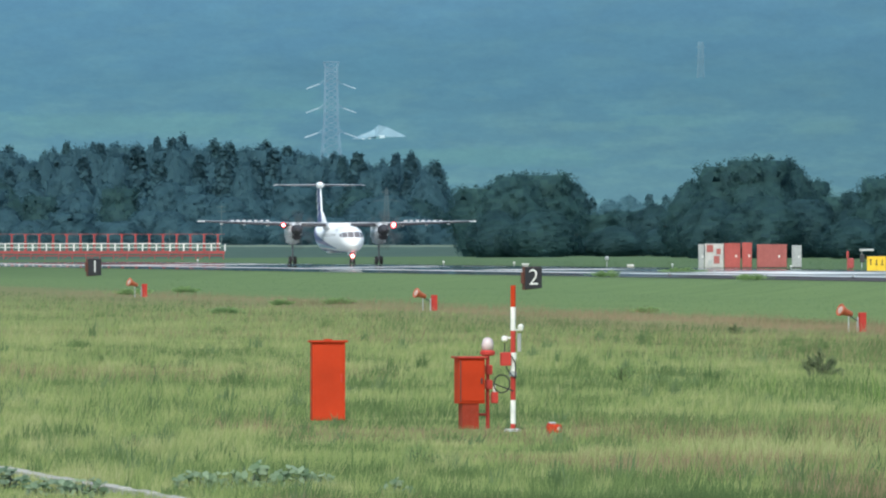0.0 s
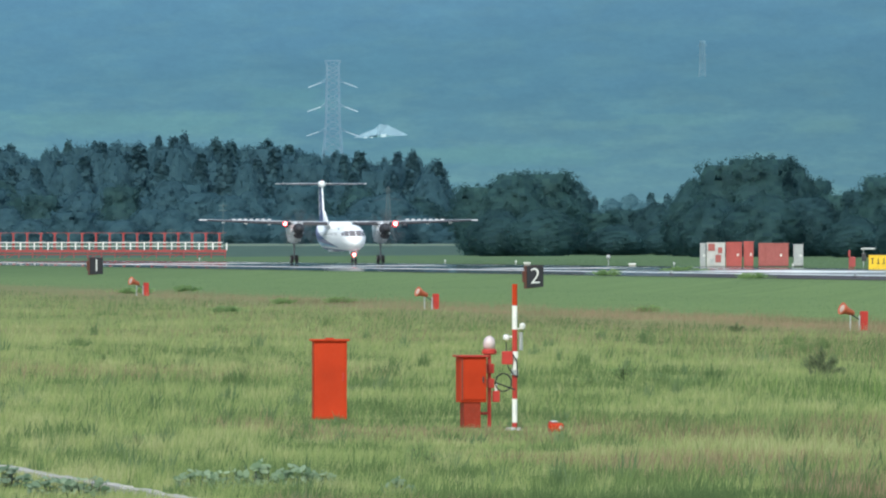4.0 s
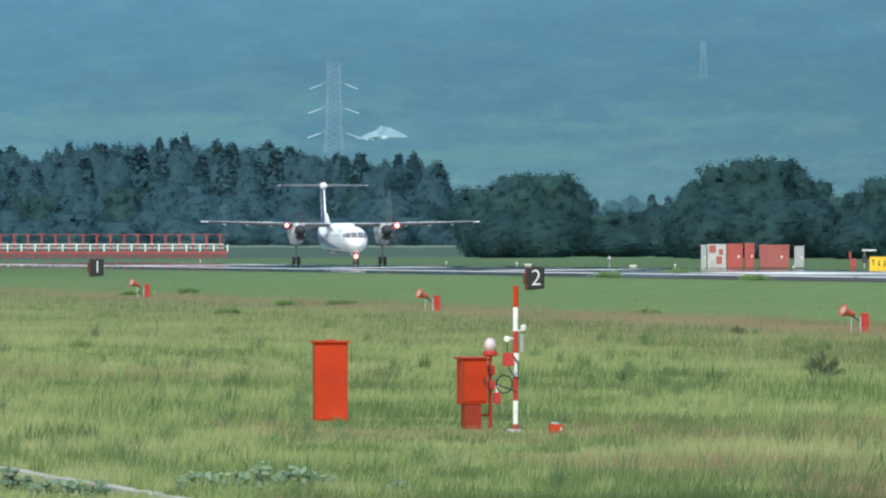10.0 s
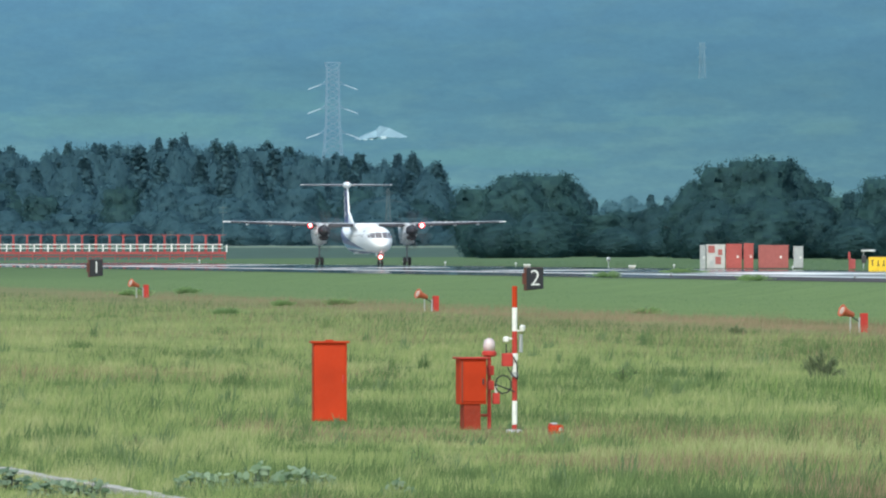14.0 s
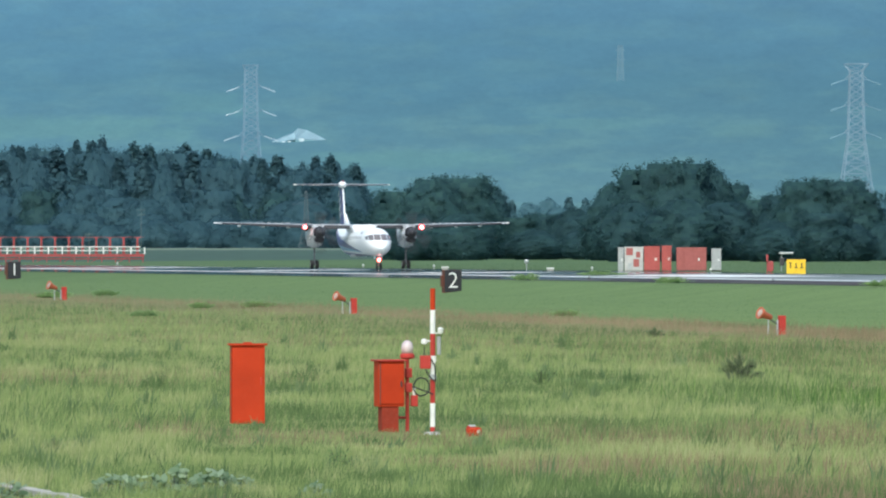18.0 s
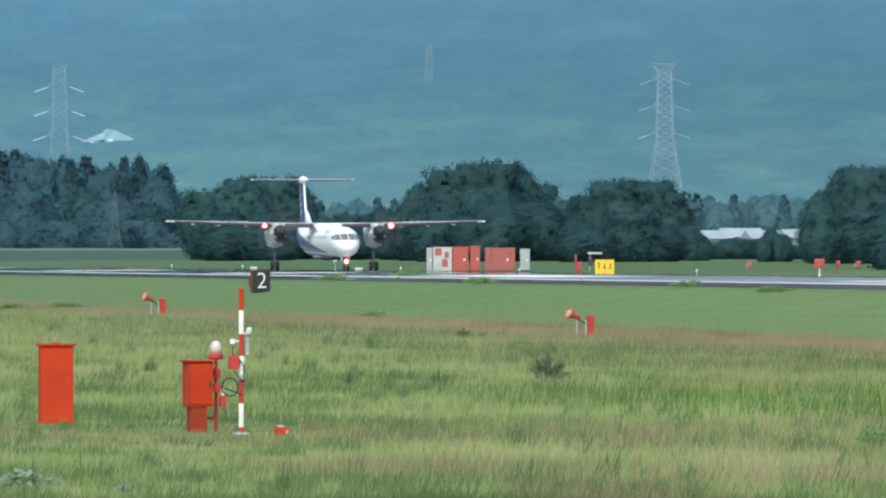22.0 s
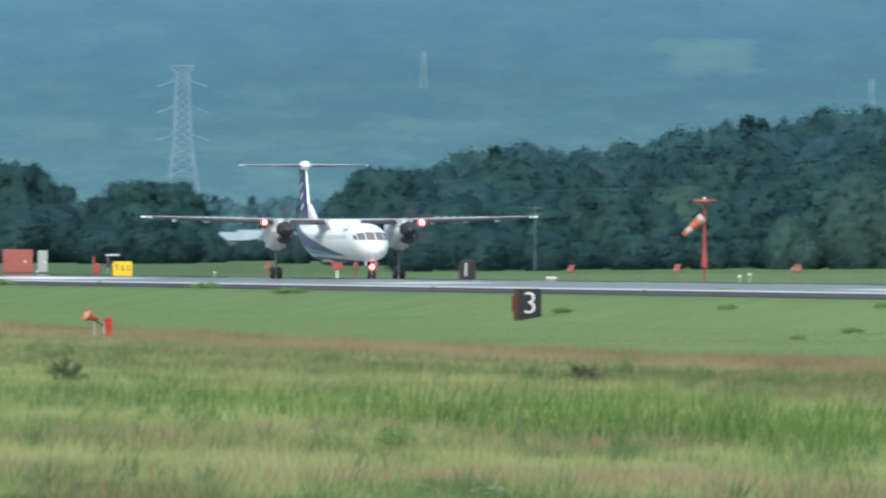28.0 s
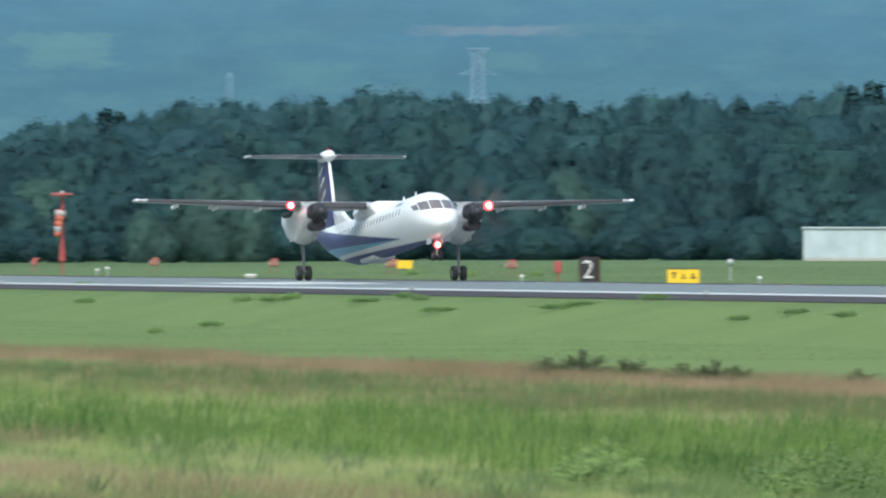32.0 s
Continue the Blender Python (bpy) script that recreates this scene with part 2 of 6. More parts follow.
    # folds of the slopes, painted lighter and darker, leaning one way and the other
    for tilt, lo, hi in ((0.42, 0.955, 1.045), (-0.30, 0.96, 1.04)):
        fold = ramp(nt, mottle(0.012, 5, 0.66, (0.6, 1.7), tilt), [(0.36, (lo, lo, lo * 1.01)), (0.64, (hi, hi, hi * 0.985))])
        col = mix_rgb(nt, 1.0, col, fold, "MULTIPLY")
    # haze painted in as a paler colour towards the left bearings
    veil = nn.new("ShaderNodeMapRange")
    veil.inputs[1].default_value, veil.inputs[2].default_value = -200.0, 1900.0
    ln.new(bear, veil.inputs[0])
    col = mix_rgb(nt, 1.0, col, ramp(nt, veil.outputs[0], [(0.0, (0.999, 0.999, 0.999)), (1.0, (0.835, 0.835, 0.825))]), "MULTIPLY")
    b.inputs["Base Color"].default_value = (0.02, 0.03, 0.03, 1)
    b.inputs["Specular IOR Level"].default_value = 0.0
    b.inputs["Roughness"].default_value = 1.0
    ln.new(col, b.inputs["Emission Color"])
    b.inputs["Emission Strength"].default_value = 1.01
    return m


TURF = ground_mat()
ASPHALT = asphalt_mat("runway_asphalt", (0.185, 0.206, 0.196))
SHOULDER = asphalt_mat("shoulder_asphalt", (0.072, 0.066, 0.072), 0.3)
WHITE_LINE = paint("line_paint", (0.78, 0.78, 0.76), 0.6, 0.35, scale=1.0)
ORANGE = paint("orange_paint", (0.44, 0.040, 0.010), 0.6, 0.04, scale=1.2, gloss=0.15)
RED = paint("red_paint", (0.42, 0.045, 0.036), 0.55, 0.12, gloss=0.2)
RUST = paint("rust_brown_paint", (0.13, 0.042, 0.028), 0.65, 0.3)
# the far-side reds below have haze mixed into their colour
RED_HAZED = paint("deep_red_paint", (0.34, 0.058, 0.058), 0.55, 0.15)
SALMON = paint("faded_orange_paint", (0.27, 0.125, 0.095), 0.6, 0.2)
SALMON_ORANGE = paint("sun_bleached_orange", (0.47, 0.115, 0.05), 0.5, 0.15)
CONTAINER_RED = paint("container_red", (0.40, 0.082, 0.074), 0.6, 0.2)
RED_OLD = paint("faded_red_paint", (0.34, 0.095, 0.088), 0.6, 0.2)
WHITE = paint("white_paint", (0.78, 0.78, 0.76), 0.5, 0.12)
GREY = paint("grey_metal", (0.42, 0.44, 0.45), 0.5, 0.2, 0.3)
DARK = paint("dark_metal", (0.035, 0.035, 0.04), 0.5, 0.1)
BLACK = paint("black_panel", (0.018, 0.018, 0.024), 0.5, 0.08)
YELLOW = paint("yellow_panel", (0.80, 0.52, 0.02), 0.5, 0.1)
CONCRETE = paint("concrete", (0.40, 0.39, 0.36), 0.9, 0.4)
RUBBER = paint("tyre_rubber", (0.02, 0.02, 0.022), 0.8, 0.1)
BARK = paint("bark", (0.045, 0.05, 0.045), 0.9, 0.3)
# distance haze is mixed into the tree colours, bluer and paler farther off
LEAF_BROAD = foliage_mat("broad_leaves", (0.037, 0.088, 0.106), (0.055, 0.120, 0.124))
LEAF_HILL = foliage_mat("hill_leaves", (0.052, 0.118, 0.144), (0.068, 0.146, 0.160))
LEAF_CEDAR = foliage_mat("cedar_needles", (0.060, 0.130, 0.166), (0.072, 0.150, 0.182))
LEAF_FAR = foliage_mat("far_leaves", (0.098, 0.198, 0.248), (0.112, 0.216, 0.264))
LEAF_LIGHT = foliage_mat("willow_leaves", (0.064, 0.130, 0.124), (0.084, 0.154, 0.144))
LEAF_DOCK = foliage_mat("dock_leaves", (0.13, 0.205, 0.115), (0.34, 0.43, 0.31))


# ---- mesh helpers ----
def mesh_from(name, verts, faces, mat, smooth=False):
    me = bpy.data.meshes.new(name)
    me.from_pydata([tuple(v) for v in verts], [], faces)
    me.materials.append(mat)
    if smooth:
        for f in me.polygons:
            f.use_smooth = True
    return me


def quick_mesh(name, co, size, mat, normals=None):
    """co: (n, size, 3) array: n separate polygons of size corners; normals: (n, 3), the way each one's shading faces."""
    n = len(co)
    me = bpy.data.meshes.new(name)
    me.vertices.add(n * size)
    me.vertices.foreach_set("co", np.ascontiguousarray(co, dtype=np.float32).ravel())
    me.loops.add(n * size)
    me.loops.foreach_set("vertex_index", np.arange(n * size, dtype=np.int32))
    me.polygons.add(n)
    me.polygons.foreach_set("loop_start", np.arange(0, n * size, size, dtype=np.int32))
    me.materials.append(mat)
    me.update(calc_edges=True)
    if normals is not None:
        v = normals / (np.linalg.norm(normals, axis=1)[:, None] + 1e-9)
        att = me.attributes.new("custom_normal", "FLOAT_VECTOR", "POINT")
        att.data.foreach_set("vector", np.repeat(v, size, axis=0).astype(np.float32).ravel())
        me.update()
    return me


def part(name, bm, material, parent=None, label=""):
    """Links a bmesh as one mesh object, under a thing or a part."""
    me = bpy.data.meshes.new(name)
    bmesh.ops.recalc_face_normals(bm, faces=bm.faces)
    bm.to_mesh(me)
    bm.free()
    me.materials.append(material)
    ob = new(name, me)
    if parent is not None:
        ob.parent = parent
    if label:
        ob["label"] = label
    return ob


def thing(name, x, y, z, rz=0.0, label="", category="", group="", kind=""):
    ob = new(name)
    ob.matrix_basis = pose(x, y, z, 0, 0, rz)
    return tagged(ob, label, category, group, kind)


def box(sx, sy, sz, x=0.0, y=0.0, z=0.0, bev=0.0, bm=None, m=None):
    """A box standing with its base centre at (x, y, z)."""
    bm = bm or bmesh.new()
    t = Matrix.Translation((x, y, z + sz / 2)) @ (m or Matrix()) @ Matrix.Diagonal((sx, sy, sz, 1))
    r = bmesh.ops.create_cube(bm, size=1, matrix=t)
    if bev:
        es = list({e for v in r["verts"] for e in v.link_edges})
        bmesh.ops.bevel(bm, geom=es, offset=bev, segments=2, profile=0.5, affect="EDGES")
    return bm


def tube(a, b, r0, r1=None, seg=8, bm=None):
    """A round bar from a to b."""
    bm = bm or bmesh.new()
    a, b = Vector(a), Vector(b)
    d = b - a
    t = Matrix.Translation((a + b) / 2) @ d.to_track_quat("Z", "Y").to_matrix().to_4x4()
    bmesh.ops.create_cone(bm, cap_ends=True, segments=seg, radius1=r0, radius2=r0 if r1 is None else r1,
                          depth=d.length, matrix=t)
    return bm


def lathe(profile, seg=16, bm=None, m=None):
    """A turned form round z from (radius, z) pairs."""
    bm = bm or bmesh.new()
    rings = []
    for r, z in profile:
        rings.append([bm.verts.new((r * math.cos(2 * math.pi * i / seg), r * math.sin(2 * math.pi * i / seg), z)) for i in range(seg)])
    for p, q in zip(rings, rings[1:]):
        for i in range(seg):
            bm.faces.new((p[i], p[(i + 1) % seg], q[(i + 1) % seg], q[i]))
    bm.faces.new(rings[0][::-1])
    bm.faces.new(rings[-1])
    bmesh.ops.remove_doubles(bm, verts=bm.verts, dist=1e-5)
    if m is not None:
        bmesh.ops.transform(bm, matrix=m, verts=bm.verts)
    return bm


def smooth(ob):
    for f in ob.data.polygons:
        f.use_smooth = True
    return ob


def glyph(text, size, mat, parent, m, name="numeral"):
    cu = bpy.data.curves.new(name, "FONT")
    cu.body, cu.size, cu.extrude, cu.offset = text, size, 0.012, -0.013 * size
    cu.align_x, cu.align_y = "CENTER", "CENTER"
    cu.materials.append(mat)
    ob = new(name, cu)
    ob.parent = parent
    ob.matrix_basis = m
    return ob


# ---- ground, runway, far slopes ----
def build_ground():
    ps = np.unique(np.concatenate([np.linspace(-3000, -200, 8), np.linspace(-150, 10, 9), np.linspace(15, 135, 41),
                                   [139.5, 141, 143, 145, 146.9, 147.1, 153, 174.5, 196, 204.4, 204.6, 208, 215],
                                   np.linspace(230, 400, 12), np.linspace(450, 3200, 12)]))
    us = np.unique(np.concatenate([np.linspace(-1500, 200, 12), np.linspace(220, 800, 59), np.linspace(820, 1660, 43),
                                   [1664, 1680, 1700, 1710], np.linspace(1750, 3000, 20), np.linspace(3200, 5200, 8)]))
    P, U = np.meshgrid(ps, us)
    Z = ground_z(P, U)
    rough = np.array([[noise.noise((p * 0.12, u * 0.06, 0.3)) for p in ps] for u in us]) * 0.03
    Z = Z + np.where(P < 95, rough, 0)
    w = len(ps)
    co = np.stack([P, U, Z], -1).reshape(-1, 3)
    faces = [(j * w + i, j * w + i + 1, (j + 1) * w + i + 1, (j + 1) * w + i) for j in range(len(us) - 1) for i in range(w - 1)]
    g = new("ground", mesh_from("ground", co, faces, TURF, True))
    tagged(g, "grass airfield turf, mown by the runway and rough elsewhere", "ground", kind="structure")


def build_runway():
    root = thing("runway", 0, 0, 0, label="grey asphalt runway with worn white markings", category="runway", kind="structure")

    def strip(name, p0, p1, u0, u1, lift, mat, thick=0.0, label=""):
        ps = np.unique(np.concatenate([[p0, p1], [c for c in C_P if p0 < c < p1]]))
        verts, faces = [], []
        for u in (u0, u1):
            for p in ps:
                verts.append((p, u, float(runway_z(p)) + lift))
        n = len(ps)
        faces += [(i, i + 1, n + i + 1, n + i) for i in range(n - 1)]
        if thick:
            k = len(verts)
            for u in (u0, u1):
                for p in (ps[0], ps[-1]):
                    verts.append((p, u, float(runway_z(p)) + lift - thick))
            faces += [(0, n, k + 2, k), (n - 1, k + 1, k + 3, 2 * n - 1), (0, k, k + 1, n - 1), (n, 2 * n - 1, k + 3, k + 2)]
        ob = new(name, mesh_from(name, verts, faces, mat))
        ob.parent = root
        if label:
            ob["label"] = label
        return ob

    strip("pavement", 152.5, 196.5, -900, 1661, 0.0, ASPHALT, 0.2)
    strip("shoulder", 147.0, 152.5, -900, 1661, 0.0, SHOULDER, 0.2, "dark asphalt shoulder")
    strip("shoulder", 196.5, 204.5, -900, 1661, 0.0, SHOULDER, 0.2, "dark asphalt shoulder")
    strip("edge_line", 152.8, 155.0, -900, 1655, 0.006, WHITE_LINE)
    strip("edge_line", 194.3, 196.0, -900, 1655, 0.006, WHITE_LINE)
    u = 1600.0
    while u > 200:
        strip("centre_line", 174.1, 174.9, u - 30, u, 0.006, WHITE_LINE)
        u -= 50.0
    for p in (164.0, 185.0):
        strip("aiming_mark", p - 4.5, p + 4.5, 1040, 1105, 0.006, WHITE_LINE)
        for u, n in ((1208, 3), (910, 2), (757, 2), (605, 1), (1330, 3)):
            for k in range(n):
                q = p + (k - (n - 1) / 2) * 3.6
                strip("touchdown_bar", q - 1.5, q + 1.5, u - 13, u + 13, 0.006, WHITE_LINE)
    for k in range(12):
        p = 157.2 + k * 2.6 if k < 6 else 178.8 + (k - 6) * 2.6
        strip("threshold_bar", p - 0.9, p + 0.9, 1462, 1496, 0.006, WHITE_LINE)


S_R, S_Z = [3500, 3650, 4080, 4500, 4940], [-1.5, 2.0, 31.0, 72.0, 150.0]


def slope_z(b, r):
    return float(np.interp(r, S_R, S_Z)) * (1 + 0.035 * noise.fractal((b * 0.0011, r * 0.0025, 1.7), 1.0, 2.0, 4))


def build_slopes():
    bs = np.linspace(-9000, 13000, 180)
    rs = np.concatenate([np.linspace(3500, 4080, 14), np.linspace(4110, 4940, 26)])
    prof = np.interp(rs, S_R, S_Z)
    verts = []
    for r, z in zip(rs, prof):
        z = float(z)
        for b in bs:
            verts.append(polar(b, r, slope_z(b, r) + min(1.0, z / 20) * 1.5 * noise.noise((b * 0.02, r * 0.03, 4))))
    w = len(bs)
    faces = [(j * w + i, j * w + i + 1, (j + 1) * w + i + 1, (j + 1) * w + i) for j in range(len(rs) - 1) for i in range(w - 1)]
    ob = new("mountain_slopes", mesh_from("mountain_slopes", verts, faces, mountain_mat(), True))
    tagged(ob, "hazy blue-green wooded mountain slopes far behind the airfield", "mountains", kind="structure")


build_ground()
build_runway()
build_slopes()


# ---- trees ----
def face_out(quads, way):
    """Turns each polygon so that it faces along way."""
    ng = np.cross(quads[:, 1] - quads[:, 0], quads[:, 2] - quads[:, 0])
    back = (ng * way).sum(1) < 0
    quads[back] = quads[back][:, ::-1]
    return quads


def leaf_cloud(rng, blobs, count, size, flat=0.75, heart=None, tight=0.045):
    """Leaf quads spread over the shells of blobs (x, y, z, rx, rz); heart: the whole crown's middle, which softens the shading."""
    blobs = np.array(blobs)
    area = blobs[:, 3] * blobs[:, 4]
    pick = rng.choice(len(blobs), count, p=area / area.sum())
    b = blobs[pick]
    v = rng.normal(size=(count, 3))
    v /= np.linalg.norm(v, axis=1)[:, None]
    v[:, 2] = np.abs(v[:, 2]) * np.where(rng.random(count) < 0.72, 1, -1)
    r = rng.uniform(0.86, 1.07, count)[:, None] + tight * rng.normal(size=(count, 1))
    c = b[:, :3] + v * r * np.stack([b[:, 3], b[:, 3], b[:, 4]], 1)
    n = v + 0.35 * rng.normal(size=(count, 3))
    t = np.cross(n, rng.normal(size=(count, 3)))
    t /= np.linalg.norm(t, axis=1)[:, None]
    s = np.cross(n, t)
    s /= np.linalg.norm(s, axis=1)[:, None] + 1e-9
    k = size * rng.uniform(0.6, 1.35, count)[:, None]
    a, d = t * k, s * k * flat
    quads = np.stack([c - a - d * 0.55, c + a * 0.2 - d, c + a + d * 0.3, c - a * 0.3 + d], 1)
    ns = v + 0.12 * rng.normal(size=(count, 3)) + np.array((0, 0, 0.25))
    if heart is not None:
        g = c - np.array(heart)
        ns = ns * 0.55 + 0.9 * g / np.linalg.norm(g, axis=1)[:, None]
    return face_out(quads, v), ns


def crown(rng, profile, clumps, per, clump, leaf, core, flat=0.62, lobes=0.16, even=0.22):
    """Leaves of a crown of unit height, gathered in many small clumps over an uneven outline given by (height, radius) pairs,
    round a sparse inner mass that stops the light."""
    zs, rs = np.array(profile).T
    ph = rng.uniform(0, 6.283, 4)

    def outline(z, az):
        r = np.interp(z, zs, rs)
        return r * (1 + lobes * (0.6 * np.sin(2 * az + ph[0] + 3 * z) + 0.5 * np.sin(3 * az + ph[1] - 4 * z) + 0.4 * np.sin(5 * az + ph[2] + 7 * z)))

    fine = np.linspace(zs[0], zs[-1], 200)
    share = np.interp(fine, zs, rs) + 0.05
    z = np.interp((np.arange(clumps) + rng.random(clumps)) / clumps, np.cumsum(share) / share.sum(), fine)
    az = np.arange(clumps) * 2.39996 + rng.normal(0, 0.35, clumps)
    size = clump * rng.uniform(0.65, 1.35, clumps)
    r = np.maximum(outline(z, az) - size * rng.uniform(0.3, 1.1, clumps), 0.0)
    mid = np.stack([r * np.cos(az), r * np.sin(az), np.minimum(z, zs[-1] - size * flat * 0.8)], 1)
    n = clumps * per
    v = rng.normal(size=(n, 3))
    v[:, 2] += 0.35
    v /= np.linalg.norm(v, axis=1)[:, None]
    k = np.repeat(size, per)[:, None]
    c = np.repeat(mid, per, axis=0) + v * np.minimum(np.abs(rng.normal(0.55, 0.36, (n, 1))), 1.0) * k * np.array((1, 1, flat))
    # a third of them fill the outline evenly between the clumps
    loose = rng.random(n) < even
    zl, al = rng.uniform(zs[0], zs[-1] * 0.97, n), rng.uniform(0, 6.283, n)
    rl = outline(zl, al) * rng.uniform(0.84, 0.99, n)
    c[loose] = np.stack([rl * np.cos(al), rl * np.sin(al), zl], 1)[loose]
    squat = np.array((1, 1, 1.3 * rs.max()))
    g = (c - np.array((0, 0, 0.30))) * squat
    g /= np.linalg.norm(g, axis=1)[:, None]
    ns = (0.70 * (1 - even) * v * np.where(loose, 0, 1)[:, None] + 0.75 * g) * squat ** 0.5 + np.array((0, 0, 0.12)) + 0.20 * rng.normal(size=(n, 3))
    ns /= np.linalg.norm(ns, axis=1)[:, None]
    m = ns + 0.30 * rng.normal(size=(n, 3))
    t = np.cross(m, rng.normal(size=(n, 3)))
    t /= np.linalg.norm(t, axis=1)[:, None]
    w = np.cross(m, t)
    w /= np.linalg.norm(w, axis=1)[:, None] + 1e-9
    e = leaf * rng.uniform(0.6, 1.4, n)[:, None]
    t, w = t * e, w * e * 0.75
    quads = face_out(np.stack([c - t - w * 0.55, c + t * 0.2 - w, c + t + w * 0.3, c - t * 0.3 + w], 1), ns)
    # the inner mass: a closed, slightly uneven skin
    nz, na = core, core + core // 3
    zc, ac = np.linspace(zs[0], zs[-1] * 0.94, nz + 1), np.linspace(0, 6.283185, na + 1)[:-1]
    zg, ag = np.meshgrid(zc, ac, indexing="ij")
    rg = outline(zg, ag) * rng.uniform(0.70, 0.84, zg.shape)
    skin = np.stack([rg * np.cos(ag), rg * np.sin(ag), zg], -1)
    nxt = np.roll(skin, -1, axis=1)
    inner = np.stack([skin[:-1], nxt[:-1], nxt[1:], skin[1:]], 2).reshape(-1, 4, 3)
    out = (inner.mean(1) - np.array((0, 0, 0.30))) * squat
    out /= np.linalg.norm(out, axis=1)[:, None]
    inner = face_out(inner, out)
    return (np.concatenate([quads, inner]), np.concatenate([ns, out * 0.75 + np.array((0, 0, 0.12)) + rng.normal(0, 0.08, out.shape)])), mid


OUTLINES = [[(0.0, 0.34), (0.12, 0.44), (0.35, 0.49), (0.6, 0.45), (0.8, 0.33), (0.93, 0.18), (1.0, 0.03)],
            [(0.0, 0.36), (0.2, 0.47), (0.5, 0.49), (0.75, 0.41), (0.9, 0.26), (1.0, 0.05)],
            [(0.0, 0.32), (0.25, 0.43), (0.5, 0.48), (0.62, 0.45), (0.70, 0.38), (0.76, 0.37), (0.84, 0.41), (0.95, 0.37), (1.0, 0.24)],
            [(0.0, 0.30), (0.2, 0.45), (0.45, 0.48), (0.7, 0.35), (0.88, 0.20), (1.0, 0.04)]]


def broad_template(seed):
    """A broad-leaved tree of unit height: trunk, limbs, and an uneven crown."""
    rng = np.random.default_rng(seed)
    leaves, mid = crown(rng, OUTLINES[seed % 4], 120, 60, 0.090, 0.0105, 18)
    bm = tube((0, 0, -0.03), (0.01, 0, 0.45), 0.032, 0.018, 7)
    for x, y, z in mid[30:100:9]:
        tube((0.005, 0, 0.25), (x * 0.9, y * 0.9, z * 0.96), 0.014, 0.005, 5, bm)
    tm = bpy.data.meshes.new("trunk")
    bm.to_mesh(tm)
    bm.free()
    tm.materials.append(BARK)
    return tm, leaves


def cedar_template(seed):
    """A cedar of unit height: straight trunk, tiers of drooping boughs, a pointed top."""
    rng = np.random.default_rng(seed)
    fat = rng.uniform(0.85, 1.15)
    profile = [(0.03, 0.15)] + [(z, 0.178 * fat * (1.0 - z) ** 0.72 * (1 + 0.10 * math.sin(z * 34 + seed)) + 0.012) for z in np.linspace(0.12, 1.0, 22)]
    leaves, _ = crown(rng, profile, 90, 44, 0.045, 0.014, 16, 0.9, 0.12, 0.55)
    bm = tube((0, 0, -0.02), (0, 0, 0.97), 0.018, 0.003, 6)
    tm = bpy.data.meshes.new("trunk")
    bm.to_mesh(tm)
    bm.free()
    tm.materials.append(BARK)
    return tm, leaves


BROAD = [broad_template(s) for s in (3, 8, 13, 22, 34, 47, 60, 73)]
CEDAR = [cedar_template(s) for s in (5, 12, 29, 41)]
CROWNS = {}


def crown_mesh(kind, i, mat):
    key = (kind, i, mat.name)
    if key not in CROWNS:
        src = BROAD if kind == "broad" else CEDAR
        CROWNS[key] = quick_mesh("crown", src[i % len(src)][1][0], 4, mat, src[i % len(src)][1][1])
    return CROWNS[key]


def tree(kind, i, b, d, top, width, mat, label, category="tree", group="", base=None):
    """A tree on the bearing b at d metres, its top at the height mark top, width metres across."""
    v = polar(b, d)
    z0 = gz(v.x, v.y) if base is None else base
    h = max(1.5, height(top, d) - z0) * 1.03
    src = BROAD if kind == "broad" else CEDAR
    width = width if kind == "broad" else min(width, 0.46 * h)
    i %= len(src)
    root = thing("tree", v.x, v.y, z0, (i * 73 + b * 1.7) % 360, label, category, group)
    unit = 0.98 if kind == "broad" else 0.36
    s = (width / unit, width / unit, h)
    for name, me in (("trunk", src[i][0]), ("crown", crown_mesh(kind, i, mat))):
        ob = new(name, me)
        ob.parent = root
        ob.matrix_basis = Matrix.Diagonal((*s, 1))
    return root


WOOD = {}


def far_tree(kind, i, b, d, top, width, mat, name, base=None):
    """Adds a crown to a far wood, which is joined into one object later."""
    v = polar(b, d)
    z0 = gz(v.x, v.y) if base is None else base
    h = max(1.5, height(top, d) - z0) * 1.03
    src = BROAD if kind == "broad" else CEDAR
    q, n = src[i % len(src)][1]
    width = width if kind == "broad" else min(width, 0.46 * h)
    w = width / (0.98 if kind == "broad" else 0.36)
    outer = 7200 if kind == "broad" else 3960
    pick = np.r_[i % 3:outer:3, outer:len(q)]
    t = (i * 73 + b * 1.7) % 6.28
    r = np.array(((math.cos(t), -math.sin(t), 0), (math.sin(t), math.cos(t), 0), (0, 0, 1)))
    WOOD.setdefault((name, mat.name), [mat, [], []])
    c = q[pick].mean(1, keepdims=True)
    big = (c + (q[pick] - c) * np.where(pick < outer, 1.6, 1.0)[:, None, None]) @ r.T
    WOOD[(name, mat.name)][1].append(big * np.array((w, w, h)) + np.array((v.x, v.y, z0)))
    WOOD[(name, mat.name)][2].append(n[pick] @ r.T)


def join_woods():
    for (name, _), (mat, quads, ns) in WOOD.items():
        ob = new(name, quick_mesh(name, np.concatenate(quads), 4, mat, np.concatenate(ns)))
        tagged(ob, "dense hazy dark green wood of conifers and broad-leaved trees", "wood", kind="stuff")


